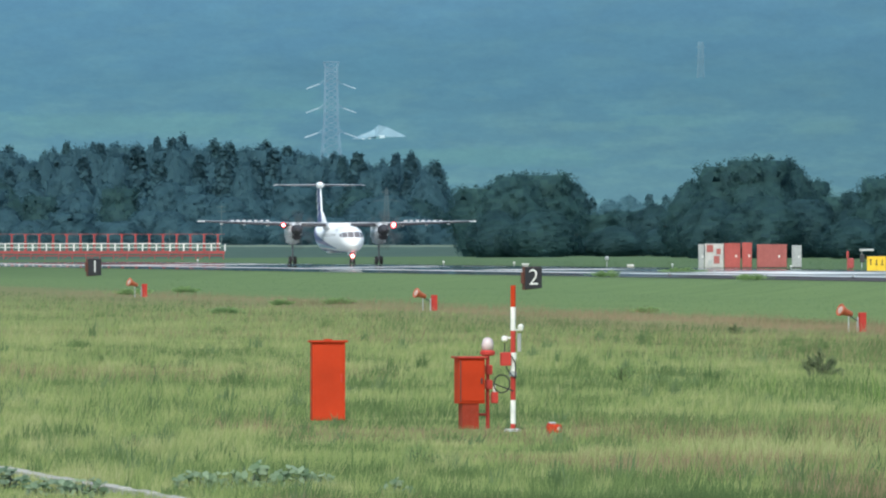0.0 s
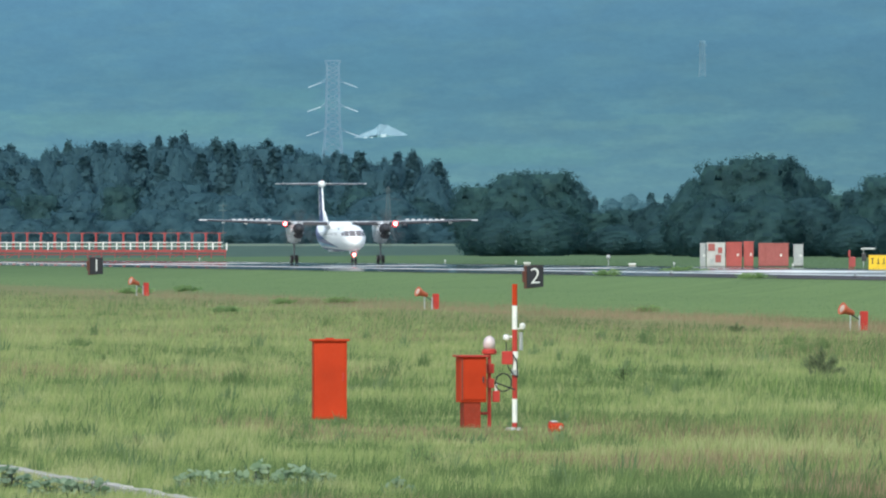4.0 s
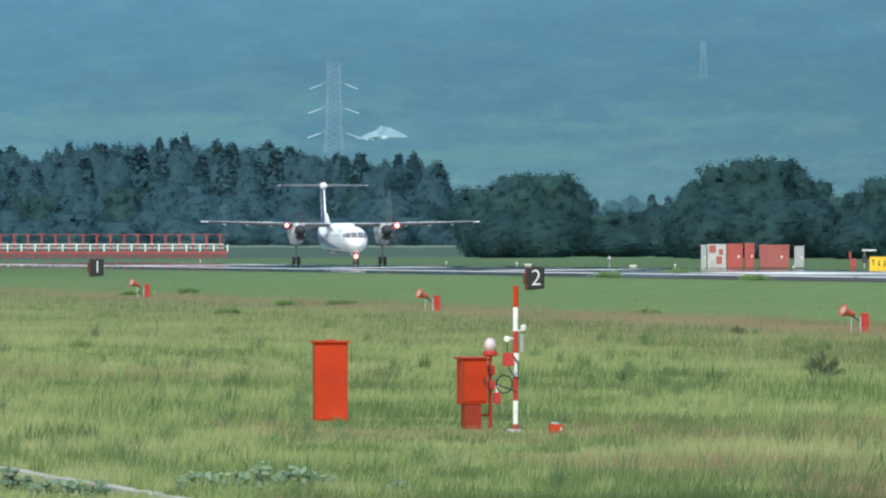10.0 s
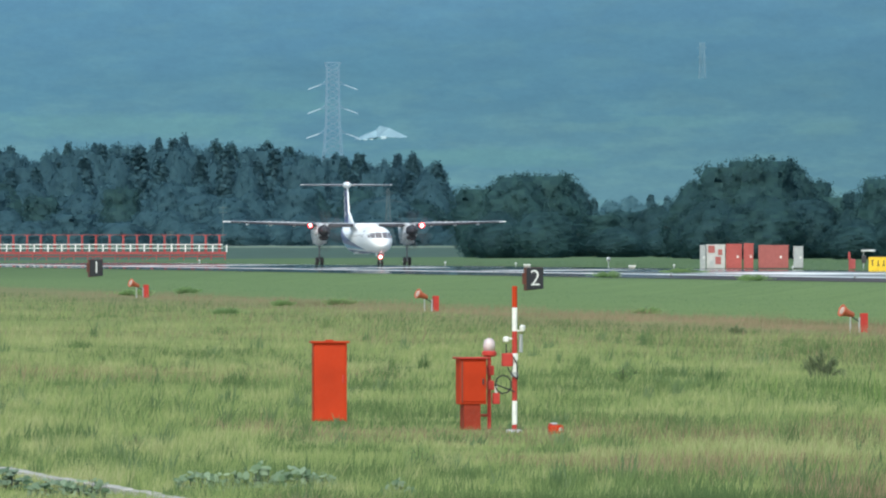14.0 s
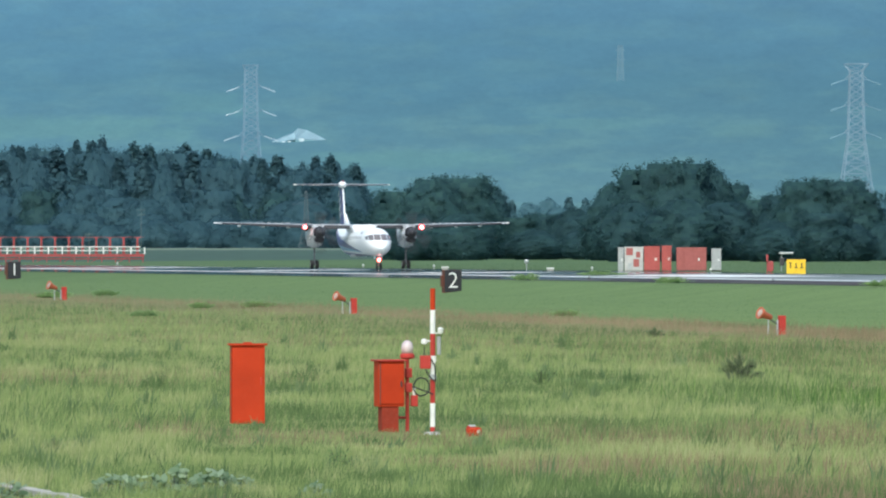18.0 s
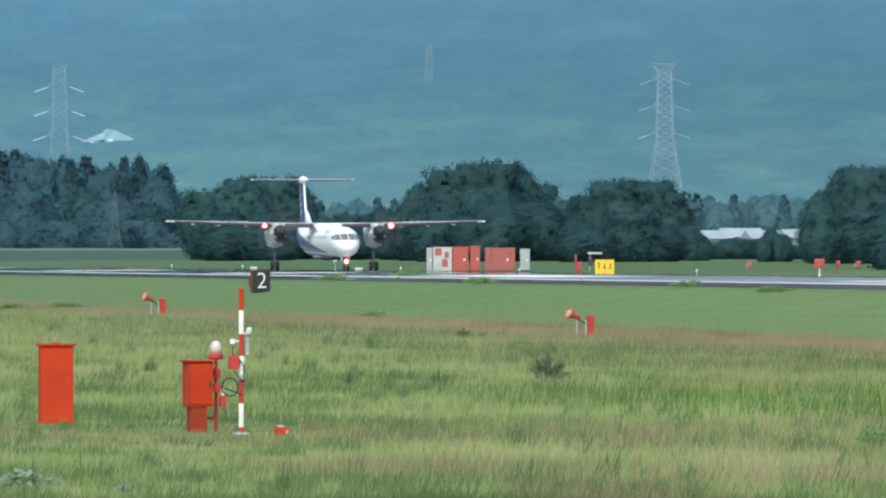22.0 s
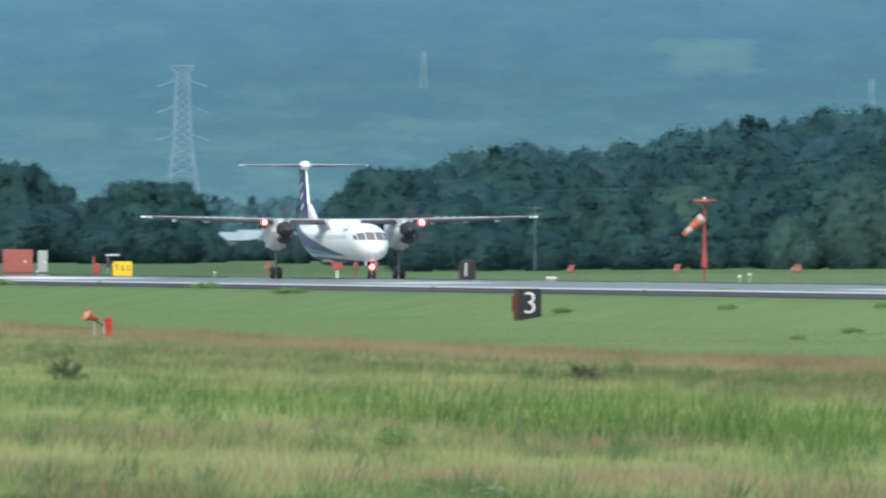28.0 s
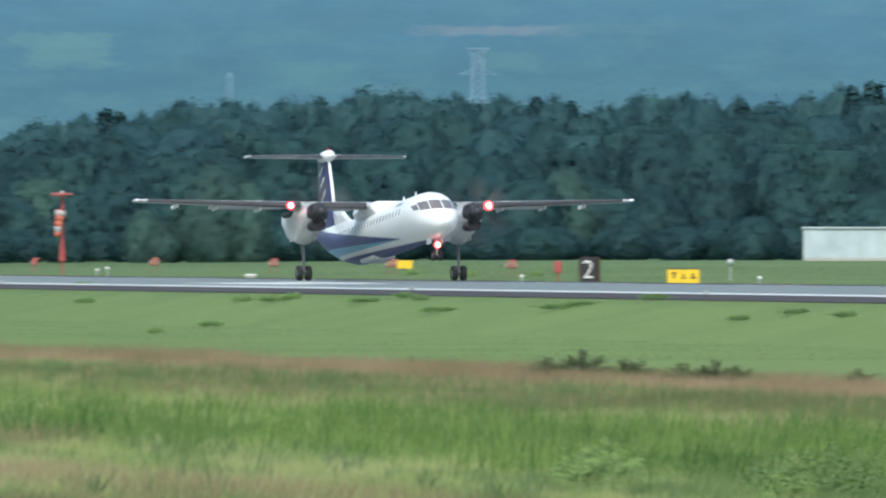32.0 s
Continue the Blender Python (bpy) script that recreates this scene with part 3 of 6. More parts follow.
def row_of(points, step, jit, seed, fn):
    """Calls fn(b, top, rng) along a skyline given by (bearing, top) points."""
    rng = random.Random(seed)
    b = points[0][0]
    while b < points[-1][0]:
        top = float(np.interp(b, [p[0] for p in points], [p[1] for p in points]))
        fn(b + rng.uniform(-0.4, 0.4) * step, top + rng.uniform(-0.45, 0.75) * jit, rng)
        b += step * rng.uniform(0.75, 1.25)


DARK_BROAD = "dark green broad-leaved tree in summer leaf at the airfield edge"
DARK_CEDAR = "tall dark conifer tinted haze-blue in the wood behind the airfield"
PALE_TREE = "grey-green willow-like tree in front of a dark wood"


def plant_woods():
    # conifer wood beyond the runway's far end
    sky_left = [(-250, 262), (0, 262), (60, 270), (120, 255), (200, 250), (280, 246), (360, 246), (420, 256), (480, 252), (540, 268),
                (600, 276), (650, 280), (700, 275), (765, 278), (798, 322)]
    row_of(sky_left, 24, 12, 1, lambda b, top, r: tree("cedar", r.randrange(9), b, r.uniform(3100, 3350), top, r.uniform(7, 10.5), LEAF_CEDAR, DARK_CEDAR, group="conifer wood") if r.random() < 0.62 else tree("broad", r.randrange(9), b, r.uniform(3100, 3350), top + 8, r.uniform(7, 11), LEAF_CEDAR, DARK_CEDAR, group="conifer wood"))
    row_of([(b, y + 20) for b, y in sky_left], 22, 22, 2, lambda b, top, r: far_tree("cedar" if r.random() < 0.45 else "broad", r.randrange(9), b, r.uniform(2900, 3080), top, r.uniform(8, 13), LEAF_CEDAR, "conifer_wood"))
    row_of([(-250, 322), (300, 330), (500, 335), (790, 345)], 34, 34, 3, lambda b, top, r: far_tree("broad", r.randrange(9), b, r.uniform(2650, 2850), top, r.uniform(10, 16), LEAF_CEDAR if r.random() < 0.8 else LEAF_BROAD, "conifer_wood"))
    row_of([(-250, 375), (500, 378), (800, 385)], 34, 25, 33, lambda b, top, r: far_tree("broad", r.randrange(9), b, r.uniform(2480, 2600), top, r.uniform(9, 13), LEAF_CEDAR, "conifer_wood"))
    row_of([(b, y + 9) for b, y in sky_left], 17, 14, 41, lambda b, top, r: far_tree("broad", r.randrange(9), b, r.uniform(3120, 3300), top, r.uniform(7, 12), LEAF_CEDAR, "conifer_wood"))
    # bushes before the sheds
    row_of([(1690, 420), (1950, 423)], 22, 14, 42, lambda b, top, r: far_tree("broad", r.randrange(9), b, r.uniform(2080, 2180), top, r.uniform(5, 8), LEAF_BROAD, "hedge"))
    # single clumps along the far side
    first = ((850, 330, 2250, 11), (905, 308, 2230, 13), (965, 306, 2240, 13), (1010, 325, 2260, 9), (880, 372, 2180, 12), (960, 372, 2170, 12),
                         (1060, 378, 2250, 10), (1110, 372, 2260, 10), (1160, 362, 2250, 10), (1090, 400, 2180, 12), (1190, 395, 2160, 12),
                         (1225, 320, 2080, 11), (1290, 290, 2060, 12), (1345, 279, 2060, 14), (1400, 292, 2070, 11), (1432, 318, 2090, 8), (1260, 350, 2000, 12), (1350, 345, 1990, 13), (1430, 350, 2000, 11),
                         (1480, 345, 2050, 9), (1530, 338, 2000, 9), (1575, 312, 1960, 12), (1625, 312, 1960, 11), (1655, 332, 1960, 10), (1684, 362, 1960, 5), (1600, 370, 1900, 10), (1650, 388, 1900, 8), (1510, 385, 1920, 11))
    second = ((1834, 412, 1850, 3.2), (1846, 398, 1860, 4.4), (1864, 408, 1850, 4.0), (1702, 392, 1940, 5.0), (1722, 410, 1940, 4.0), (1925, 392, 1830, 5.0), (1940, 332, 1800, 8), (1975, 318, 1800, 9), (2015, 292, 1800, 11), (2070, 296, 1810, 11), (1950, 372, 1730, 8), (2020, 365, 1720, 12))
    for b, top, d, w in first + second:
        i = 3 + int(b) % 2 if b in (1345, 1290, 1575, 1625, 2015, 965) else int(b) % 7
        tree("broad", i, b, d, top, w, LEAF_BROAD, DARK_BROAD, group="trees along the fence")
    # wooded hill to the near end
    sky_right = [(1990, 292), (2110, 290), (2170, 262), (2270, 234), (2330, 262), (2400, 240), (2450, 246), (2560, 226), (2640, 206), (2720, 196), (2780, 186), (2900, 188),
                 (3000, 184), (3100, 172), (3160, 166), (3220, 172), (3300, 176), (3400, 176), (3500, 184), (3580, 190), (3640, 168), (3700, 180), (3800, 182), (3900, 172), (3960, 154), (4060, 156), (4300, 160)]
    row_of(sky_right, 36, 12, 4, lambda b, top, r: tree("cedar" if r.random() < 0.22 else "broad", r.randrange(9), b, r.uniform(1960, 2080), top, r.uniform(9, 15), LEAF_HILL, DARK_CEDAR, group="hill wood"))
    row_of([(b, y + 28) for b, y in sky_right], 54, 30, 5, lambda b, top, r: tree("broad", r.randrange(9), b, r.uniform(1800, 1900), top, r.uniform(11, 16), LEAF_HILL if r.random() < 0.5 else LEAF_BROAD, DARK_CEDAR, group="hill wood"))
    row_of([(2060, 322), (2300, 300), (2500, 288), (2700, 272), (3100, 255), (3400, 250), (4300, 235)], 62, 40, 6, lambda b, top, r: tree("broad", r.randrange(9), b, r.uniform(1640, 1740), top, r.uniform(9, 13), LEAF_BROAD, DARK_BROAD, group="hill wood"))
    row_of([(2080, 370), (2500, 335), (3000, 325), (4300, 310)], 68, 45, 7, lambda b, top, r: tree("broad", r.randrange(9), b, r.uniform(1530, 1600), top, r.uniform(8, 11), LEAF_BROAD if r.random() < 0.85 else LEAF_LIGHT, DARK_BROAD, group="hill wood"))
    row_of([(2080, 400), (4300, 385)], 60, 30, 8, lambda b, top, r: tree("broad", r.randrange(9), b, r.uniform(1450, 1500), top, r.uniform(6, 8), LEAF_BROAD, DARK_BROAD, group="hill wood"))
    for b, top, w in ((2850, 290, 9.5), (2905, 322, 7), (3092, 412, 2.6), (2760, 392, 6), (2725, 372, 4.5)):
        tree("broad", int(b) % 6, b, 1438, top, w, LEAF_LIGHT, PALE_TREE, group="hill wood")
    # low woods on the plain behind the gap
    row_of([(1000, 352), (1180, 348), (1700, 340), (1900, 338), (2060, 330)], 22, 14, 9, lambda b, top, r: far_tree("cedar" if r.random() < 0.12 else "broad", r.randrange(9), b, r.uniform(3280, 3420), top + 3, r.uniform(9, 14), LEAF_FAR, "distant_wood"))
    join_woods()


# ---- grass ----
def near_line():
    return polar(-150, 289), polar(430, 230)


def blades(name, n, seed, zone, hgt, wid, lean, mat, label, near=900.0, tuft=0.0, clumps=None):
    """Blades of grass, thicker on the ground towards the eye; zone(p, u, rng) keeps those it wants.
    clumps: (how many, radius) gathers the blades into rounded tussocks."""
    rng = np.random.default_rng(seed)
    m = n if clumps is None else clumps[0]
    b = rng.uniform(-80, 4140, m)
    drop = rng.uniform(48, near - LEVEL, m)
    a = BEARING0 + b / F
    d = 4.15 * F / drop
    p, u = d * np.sin(a), d * np.cos(a)
    keep = zone(p, u, rng)
    p, u = p[keep], u[keep]
    dome = 1.0
    if clumps is not None:
        k = max(1, n // max(1, m))
        size = np.repeat(rng.uniform(0.45, 1.5, len(p)), k)
        r, w = np.sqrt(rng.random(len(p) * k)), rng.uniform(0, 6.283, len(p) * k)
        p = np.repeat(p, k) + r * np.cos(w) * clumps[1] * size
        u = np.repeat(u, k) + r * np.sin(w) * clumps[1] * size
        dome = (1.05 - 0.75 * r) * np.repeat(rng.uniform(0.55, 1.1, len(p) // k), k)
    d = np.hypot(p, u)
    n = len(p)
    z = ground_z(p, u) - 0.03
    h = rng.uniform(*hgt, n) * dome * (0.85 + 0.3 * rng.random(n))
    bb = (np.arctan2(p, u) - BEARING0) * F
    if tuft:
        h *= 0.55 + 0.9 * patchy(p, u, tuft, seed + 70, 1.6)
    ka, kb = near_line()
    side = (kb.x - ka.x) * (u - ka.y) - (kb.y - ka.y) * (p - ka.x)
    side = side / (kb - ka).length
    h *= np.where((side < 0.5) & (side > -14) & (bb < 460), 0.5, 1.0)
    # trodden short round the cabinets
    h *= np.where((bb > 490) & (bb < 1020) & (d > 285) & (d < 348), 0.55, 1.0)
    w = rng.uniform(*wid, n) * 0.5
    turn = rng.uniform(-0.9, 0.9, n)
    dx, dy = np.cos(turn), np.sin(turn)
    lx, ly = rng.normal(0.25, 0.6, n) * lean * h, rng.normal(0, 0.6, n) * lean * h
    o = np.stack([p, u, z], 1)
    s = np.stack([dx * w, dy * w, 0 * w], 1)
    tip = o + np.stack([lx, ly, h], 1)
    co = np.stack([o - s, o + s, tip], 1)
    ns = np.stack([rng.normal(0, 0.34, n), rng.normal(-0.4, 0.26, n), np.ones(n)], 1)
    ob = new(name, quick_mesh(name, face_out(co, -o), 3, mat, ns))
    return tagged(ob, label, "grass", kind="stuff")


def patchy(p, u, scale, seed, squash=4.0):
    """A cheap smooth drift from 0 to 1 over the field."""
    r = np.random.default_rng(seed)
    v = np.zeros_like(p)
    for k in range(9):
        f1, f2, ph = r.normal(0, 1, 3)
        v += np.sin(p * f1 / scale + u * f2 / (scale * squash) + ph * 5)
    return np.clip(0.5 + v / 8.5, 0, 1)


def grow_grass():
    straw, lime, green, deep = (0.350, 0.372, 0.178), (0.250, 0.322, 0.112), (0.144, 0.212, 0.076), (0.076, 0.124, 0.046)
    brown = [(0.1, (0.142, 0.134, 0.070)), (0.4, (0.216, 0.172, 0.100)), (0.8, (0.310, 0.238, 0.156))]
    bog = lambda p, u: (p > 56 + 5 * patchy(p, u, 9, 31)) & (p < 72 + 9 * patchy(p, u, 6, 9)) & (u < 415)
    dry = lambda p, u: (p > 36) & (p < 53) & (u < 330) & (patchy(p, u, 6, 6, 2) > 0.28)
    margin = lambda p, u: (p > 89 + 6 * patchy(p, u, 9, 51)) & (p < 105 + 4 * patchy(p, u, 7, 52)) & (patchy(p, u, 4, 53, 1.5) > 0.30)
    blades("meadow_grass", 430000, 1, lambda p, u, r: (p < 97) & (u < 1500) & (~dry(p, u) | (r.random(len(p)) < 0.45)), (0.20, 0.38), (0.012, 0.030), 0.5,
           blade_mat("meadow_blades", [(0.0, deep), (0.28, green), (0.52, lime), (0.9, straw)], 0.22, lift=((48, 58, 0.10), (72, 86, -0.40), (0, 1, -0.10)), spread=0.45, fine=1.0, weight=(2.4, 2.2), mid=1.7), "pale green meadow grass with drying stalks", tuft=0.9)
    blades("seed_grass", 210000, 2, lambda p, u, r: (margin(p, u) | (p < 92) & (patchy(p, u, 9, 5, 2.2) > 0.63) | (p > 74) & (p < 94) & (patchy(p, u, 3, 55, 1.5) > 0.42) | dry(p, u)) & (r.random(len(p)) < 0.8), (0.26, 0.46), (0.009, 0.022), 0.4,
           blade_mat("seed_blades", brown, spread=0.45, fine=0.7, mid=0.8), "brownish grass gone to seed along the mown strip", tuft=2.0)
    blades("margin_grass", 520000, 41, lambda p, u, r: (p > 97 + 3 * patchy(p, u, 8, 61)) & (p < 106 + 3 * patchy(p, u, 6, 62)) & (patchy(p, u, 5, 63, 1.6) > 0.22) & (r.random(len(p)) < (1050 - u) / 260), (0.26, 0.46), (0.012, 0.028), 0.4,
           blade_mat("margin_blades", brown, spread=0.4, fine=0.5, mid=0.5), "reddish brown seed heads in a strip along the mown grass", near=700.0, tuft=2.0)
    blades("reed_grass", 200000, 3, lambda p, u, r: bog(p, u) & (patchy(p, u, 1.6, 12, 2.0) > 0.36) & (r.random(len(p)) < 0.10 + (405 - u) / 75), (0.42, 0.74), (0.024, 0.052), 0.38,
           blade_mat("reed_blades", [(0.05, (0.044, 0.098, 0.024)), (0.42, (0.086, 0.164, 0.040)), (0.9, (0.190, 0.280, 0.078))], 0.8, spread=0.8, mid=0.9), "lush bright green reed grass in waving clumps", tuft=1.0)
    field = lambda p, u, r: (p < 93) & (u < 760) & ~bog(p, u)
    blades("green_tussocks", 66000, 21, lambda p, u, r: field(p, u, r) & (patchy(p, u, 6, 77, 2.0) > 0.42), (0.50, 0.86), (0.020, 0.046), 0.5,
           blade_mat("tussock_blades", [(0.05, (0.060, 0.106, 0.040)), (0.4, (0.100, 0.160, 0.060)), (0.85, (0.175, 0.240, 0.092))], 1.0, spread=0.4), "tussocks of taller darker grass standing out of the meadow", clumps=(760, 0.55))
    blades("pale_tussocks", 52000, 22, lambda p, u, r: field(p, u, r) & (patchy(p, u, 7, 78, 2.0) > 0.45), (0.42, 0.70), (0.014, 0.034), 0.5,
           blade_mat("pale_tussock_blades", [(0.1, (0.172, 0.236, 0.090)), (0.45, (0.246, 0.304, 0.118)), (0.85, (0.335, 0.352, 0.172))], 1.0, spread=0.4), "tussocks of pale grass with drying tips", clumps=(560, 0.55))
    blades("weed_stalks", 9000, 23, lambda p, u, r: field(p, u, r) & (u < 620), (0.50, 0.92), (0.035, 0.075), 0.45,
           blade_mat("weed_stalk_blades", [(0.1, (0.075, 0.125, 0.055)), (0.5, (0.115, 0.175, 0.078)), (0.9, (0.165, 0.225, 0.105))], 1.0), "single dark green weed stalks in the meadow", clumps=(330, 0.22))
    blades("mown_grass", 150000, 4, lambda p, u, r: (p > 105 + 2 * patchy(p, u, 7, 33)) & (p < 146.4), (0.05, 0.12), (0.02, 0.05), 0.5,
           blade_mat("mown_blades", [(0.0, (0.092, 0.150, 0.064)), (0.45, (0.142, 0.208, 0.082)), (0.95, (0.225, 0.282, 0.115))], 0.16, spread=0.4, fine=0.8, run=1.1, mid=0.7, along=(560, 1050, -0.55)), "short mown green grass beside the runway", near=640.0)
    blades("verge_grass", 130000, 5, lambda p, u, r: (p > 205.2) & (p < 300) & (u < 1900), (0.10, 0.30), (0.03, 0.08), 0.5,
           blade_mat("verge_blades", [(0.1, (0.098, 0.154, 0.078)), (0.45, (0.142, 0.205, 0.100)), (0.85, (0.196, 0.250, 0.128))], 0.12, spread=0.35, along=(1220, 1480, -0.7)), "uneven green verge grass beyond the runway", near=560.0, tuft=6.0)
    blades("white_clover", 2600, 31, lambda p, u, r: (u < 262) & (patchy(p, u, 2.5, 91, 1.5) > 0.45), (0.17, 0.27), (0.035, 0.070), 0.3,
           blade_mat("clover_heads", [(0.1, (0.36, 0.42, 0.27)), (0.5, (0.50, 0.53, 0.40)), (0.9, (0.62, 0.63, 0.52))], 1.0), "scattered pale clover heads in short grass", clumps=(210, 0.5))


# ---- airliner ----
def fuselage_rings():
    """(y, centre z, half width, half height) from the nose to the tail cone; the main wheels stand at y = 0."""
    return [(-16.55, 2.02, 0.02, 0.02), (-16.45, 2.03, 0.22, 0.20), (-16.2, 2.06, 0.45, 0.42), (-15.7, 2.14, 0.74, 0.70), (-15.0, 2.26, 0.99, 0.95),
            (-14.3, 2.39, 1.14, 1.13), (-13.5, 2.50, 1.25, 1.27), (-12.6, 2.55, 1.32, 1.33), (-11.4, 2.56, 1.345, 1.345), (-8, 2.56, 1.345, 1.345),
            (-4, 2.56, 1.345, 1.345), (0, 2.56, 1.345, 1.345), (3, 2.56, 1.345, 1.345), (5.5, 2.60, 1.32, 1.30), (8, 2.80, 1.20, 1.13),
            (10.5, 3.08, 0.98, 0.90), (12.8, 3.36, 0.70, 0.64), (14.6, 3.58, 0.42, 0.40), (15.9, 3.70, 0.16, 0.18), (16.2, 3.72, 0.03, 0.03)]


def livery_mat():
    """White body; a dark blue sweep along the lower rear with a pale blue edge above it."""
    m, nt, nn, ln, b = nodes_of("livery")
    tc = nn.new("ShaderNodeTexCoord")
    sep = nn.new("ShaderNodeSeparateXYZ")
    ln.new(tc.outputs["Object"], sep.inputs[0])

    def line(slope, off):
        """1 where z lies under off + slope * y."""
        k = nn.new("ShaderNodeMath")
        k.operation = "MULTIPLY_ADD"
        ln.new(sep.outputs[1], k.inputs[0])
        k.inputs[1].default_value, k.inputs[2].default_value = slope, off
        c = nn.new("ShaderNodeMath")
        c.operation = "LESS_THAN"
        ln.new(sep.outputs[2], c.inputs[0])
        ln.new(k.outputs[0], c.inputs[1])
        return c.outputs[0]

    white, navy, pale = (0.92, 0.93, 0.94), (0.035, 0.045, 0.20), (0.20, 0.46, 0.64)
    col = mix_rgb(nt, line(0.10, 2.50), white, navy)
    col = mix_rgb(nt, line(0.045, 1.98), col, pale)
    col = mix_rgb(nt, line(0.015, 1.72), col, white)
    col = mix_rgb(nt, line(0.02, 1.50), col, navy)
    grime = ramp(nt, noise_tex(nt, 0.8, 5, 0.6, (1, 0.3, 1)), [(0.3, (0.92, 0.92, 0.91)), (0.7, (1, 1, 1))])
    ln.new(mix_rgb(nt, 1.0, col, grime, "MULTIPLY"), b.inputs["Base Color"])
    b.inputs["Roughness"].default_value = 0.34
    b.inputs["Specular IOR Level"].default_value = 0.35
    return m


def wing_bm(side, stations, bm=None):
    """A wing from stations (x, leading y, chord, z, thickness)."""
    bm = bm or bmesh.new()
    sec = [(0.0, 0.0), (0.04, 0.35), (0.15, 0.55), (0.35, 0.62), (0.65, 0.42), (1.0, 0.02), (0.65, -0.22), (0.35, -0.38), (0.15, -0.38), (0.04, -0.26)]
    rings = []
    for x, y0, c, z, th in stations:
        rings.append([bm.verts.new((side * x, y0 + c * sx, z + th * sz)) for sx, sz in sec])
    for p, q in zip(rings, rings[1:]):
        for i in range(len(sec)):
            bm.faces.new((p[i], p[(i + 1) % len(sec)], q[(i + 1) % len(sec)], q[i]))
    bm.faces.new(rings[0])
    bm.faces.new(rings[-1][::-1])
    return bm


def wheel(name, r, w, parent, loc):
    hub = new(name)
    hub.parent = parent
    hub.matrix_basis = Matrix.Translation(loc)
    turn = Matrix.Rotation(radians(90), 4, "Y")
    k = w / 2
    smooth(part("tyre", lathe([(r * 0.55, -k * 0.9), (r * 0.88, -k), (r * 0.98, -k * 0.6), (r, 0), (r * 0.98, k * 0.6), (r * 0.88, k), (r * 0.55, k * 0.9)], 24, m=turn), RUBBER, hub))
    bm = lathe([(0.05, -k * 0.95), (r * 0.3, -k * 0.95), (r * 0.5, -k * 0.7), (r * 0.56, -k * 0.92), (r * 0.56, k * 0.92), (r * 0.5, k * 0.7), (r * 0.3, k * 0.95), (0.05, k * 0.95)], 16, m=turn)
    part("rim", bm, GREY, hub, "grey metal rim")
    return hub


SPINNERS, WHEELS, SPOILERS = [], [], []


def build_airliner():
    root = thing("airliner", CENTRE, 1451.6, 0, 0, "white twin-turboprop airliner with dark blue belly and tail", "airplane")
    white = paint("aircraft_white", (0.91, 0.92, 0.93), 0.3, 0.03, scale=0.6)
    navy = paint("aircraft_navy", (0.035, 0.04, 0.17), 0.3, 0.05, scale=0.6)
    grey = paint("aircraft_grey", (0.56, 0.58, 0.60), 0.4, 0.1, scale=0.6)
    boot = paint("deicing_boot", (0.035, 0.035, 0.045), 0.55, 0.1)
    body_mat = livery_mat()
    seg = 40
    bm = bmesh.new()
    rings = []
    for y, cz, hw, hh in fuselage_rings():
        rings.append([bm.verts.new((hw * math.cos(2 * math.pi * i / seg), y, cz + hh * math.sin(2 * math.pi * i / seg))) for i in range(seg)])
    for p, q in zip(rings, rings[1:]):
        for i in range(seg):
            bm.faces.new((p[i], p[(i + 1) % seg], q[(i + 1) % seg], q[i]))
    bm.faces.new(rings[0])
    bm.faces.new(rings[-1][::-1])
    body = smooth(part("fuselage", bm, body_mat, root))

    ys = [r[0] for r in fuselage_rings()]

    def skin(y, ang):
        """A point on the hull and its outward way; ang 0 is abeam, 90 the top."""
        cz, hw, hh = (float(np.interp(y, ys, [r[k] for r in fuselage_rings()])) for k in (1, 2, 3))
        a = radians(ang)
        return Vector((hw * math.cos(a), y, cz + hh * math.sin(a)))

    def panel(name, y0, y1, a0, a1, mat, lift=0.012, label="", cuts=3, slant=0.0):
        b2 = bmesh.new()
        grid = []
        for i in range(cuts + 1):
            row = []
            for j in range(cuts + 1):
                a = a0 + (a1 - a0) * j / cuts
                y = y0 + (y1 - y0) * i / cuts + slant * j / cuts
                q = skin(y, a)
                c = Vector((0, y, float(np.interp(y, ys, [r[1] for r in fuselage_rings()]))))
                row.append(b2.verts.new(q + (q - c).normalized() * lift + Vector((0, -lift * 0.5, 0))))
            grid.append(row)
        for i in range(cuts):
            for j in range(cuts):
                b2.faces.new((grid[i][j], grid[i + 1][j], grid[i + 1][j + 1], grid[i][j + 1]))
        return smooth(part(name, b2, mat, body, label))

    glass = paint("cockpit_glass", (0.20, 0.18, 0.185), 0.2, 0.0)

    def hull_y(x, z):
        """How far forward the hull stands at (x, z)."""
        lo, hi = -16.5, -10.0
        for _ in range(40):
            mid = (lo + hi) / 2
            cz, hw, hh = (float(np.interp(mid, ys, [r[k] for r in fuselage_rings()])) for k in (1, 2, 3))
            if (x / hw) ** 2 + ((z - cz) / hh) ** 2 < 1:
                hi = mid
            else:
                lo = mid
        return hi

    for s in (-1, 1):
        for nm, x0, x1, z0, z1, dz in (("windscreen", 0.03, 0.60, 2.72, 3.28, 0.0), ("windscreen", 0.64, 1.02, 2.72, 3.26, -0.07), ("side_window", 1.05, 1.20, 2.76, 3.12, -0.08)):
            b2 = bmesh.new()
            g = []
            for i in range(5):
                x = x0 + (x1 - x0) * i / 4
                row = []
                for j in range(4):
                    z = z0 + (z1 + dz * i / 4 - z0) * j / 3
                    row.append(b2.verts.new((s * (x + 0.012 * (x > 0.9)), hull_y(x, z) - 0.022, z + 0.006)))
                g.append(row)
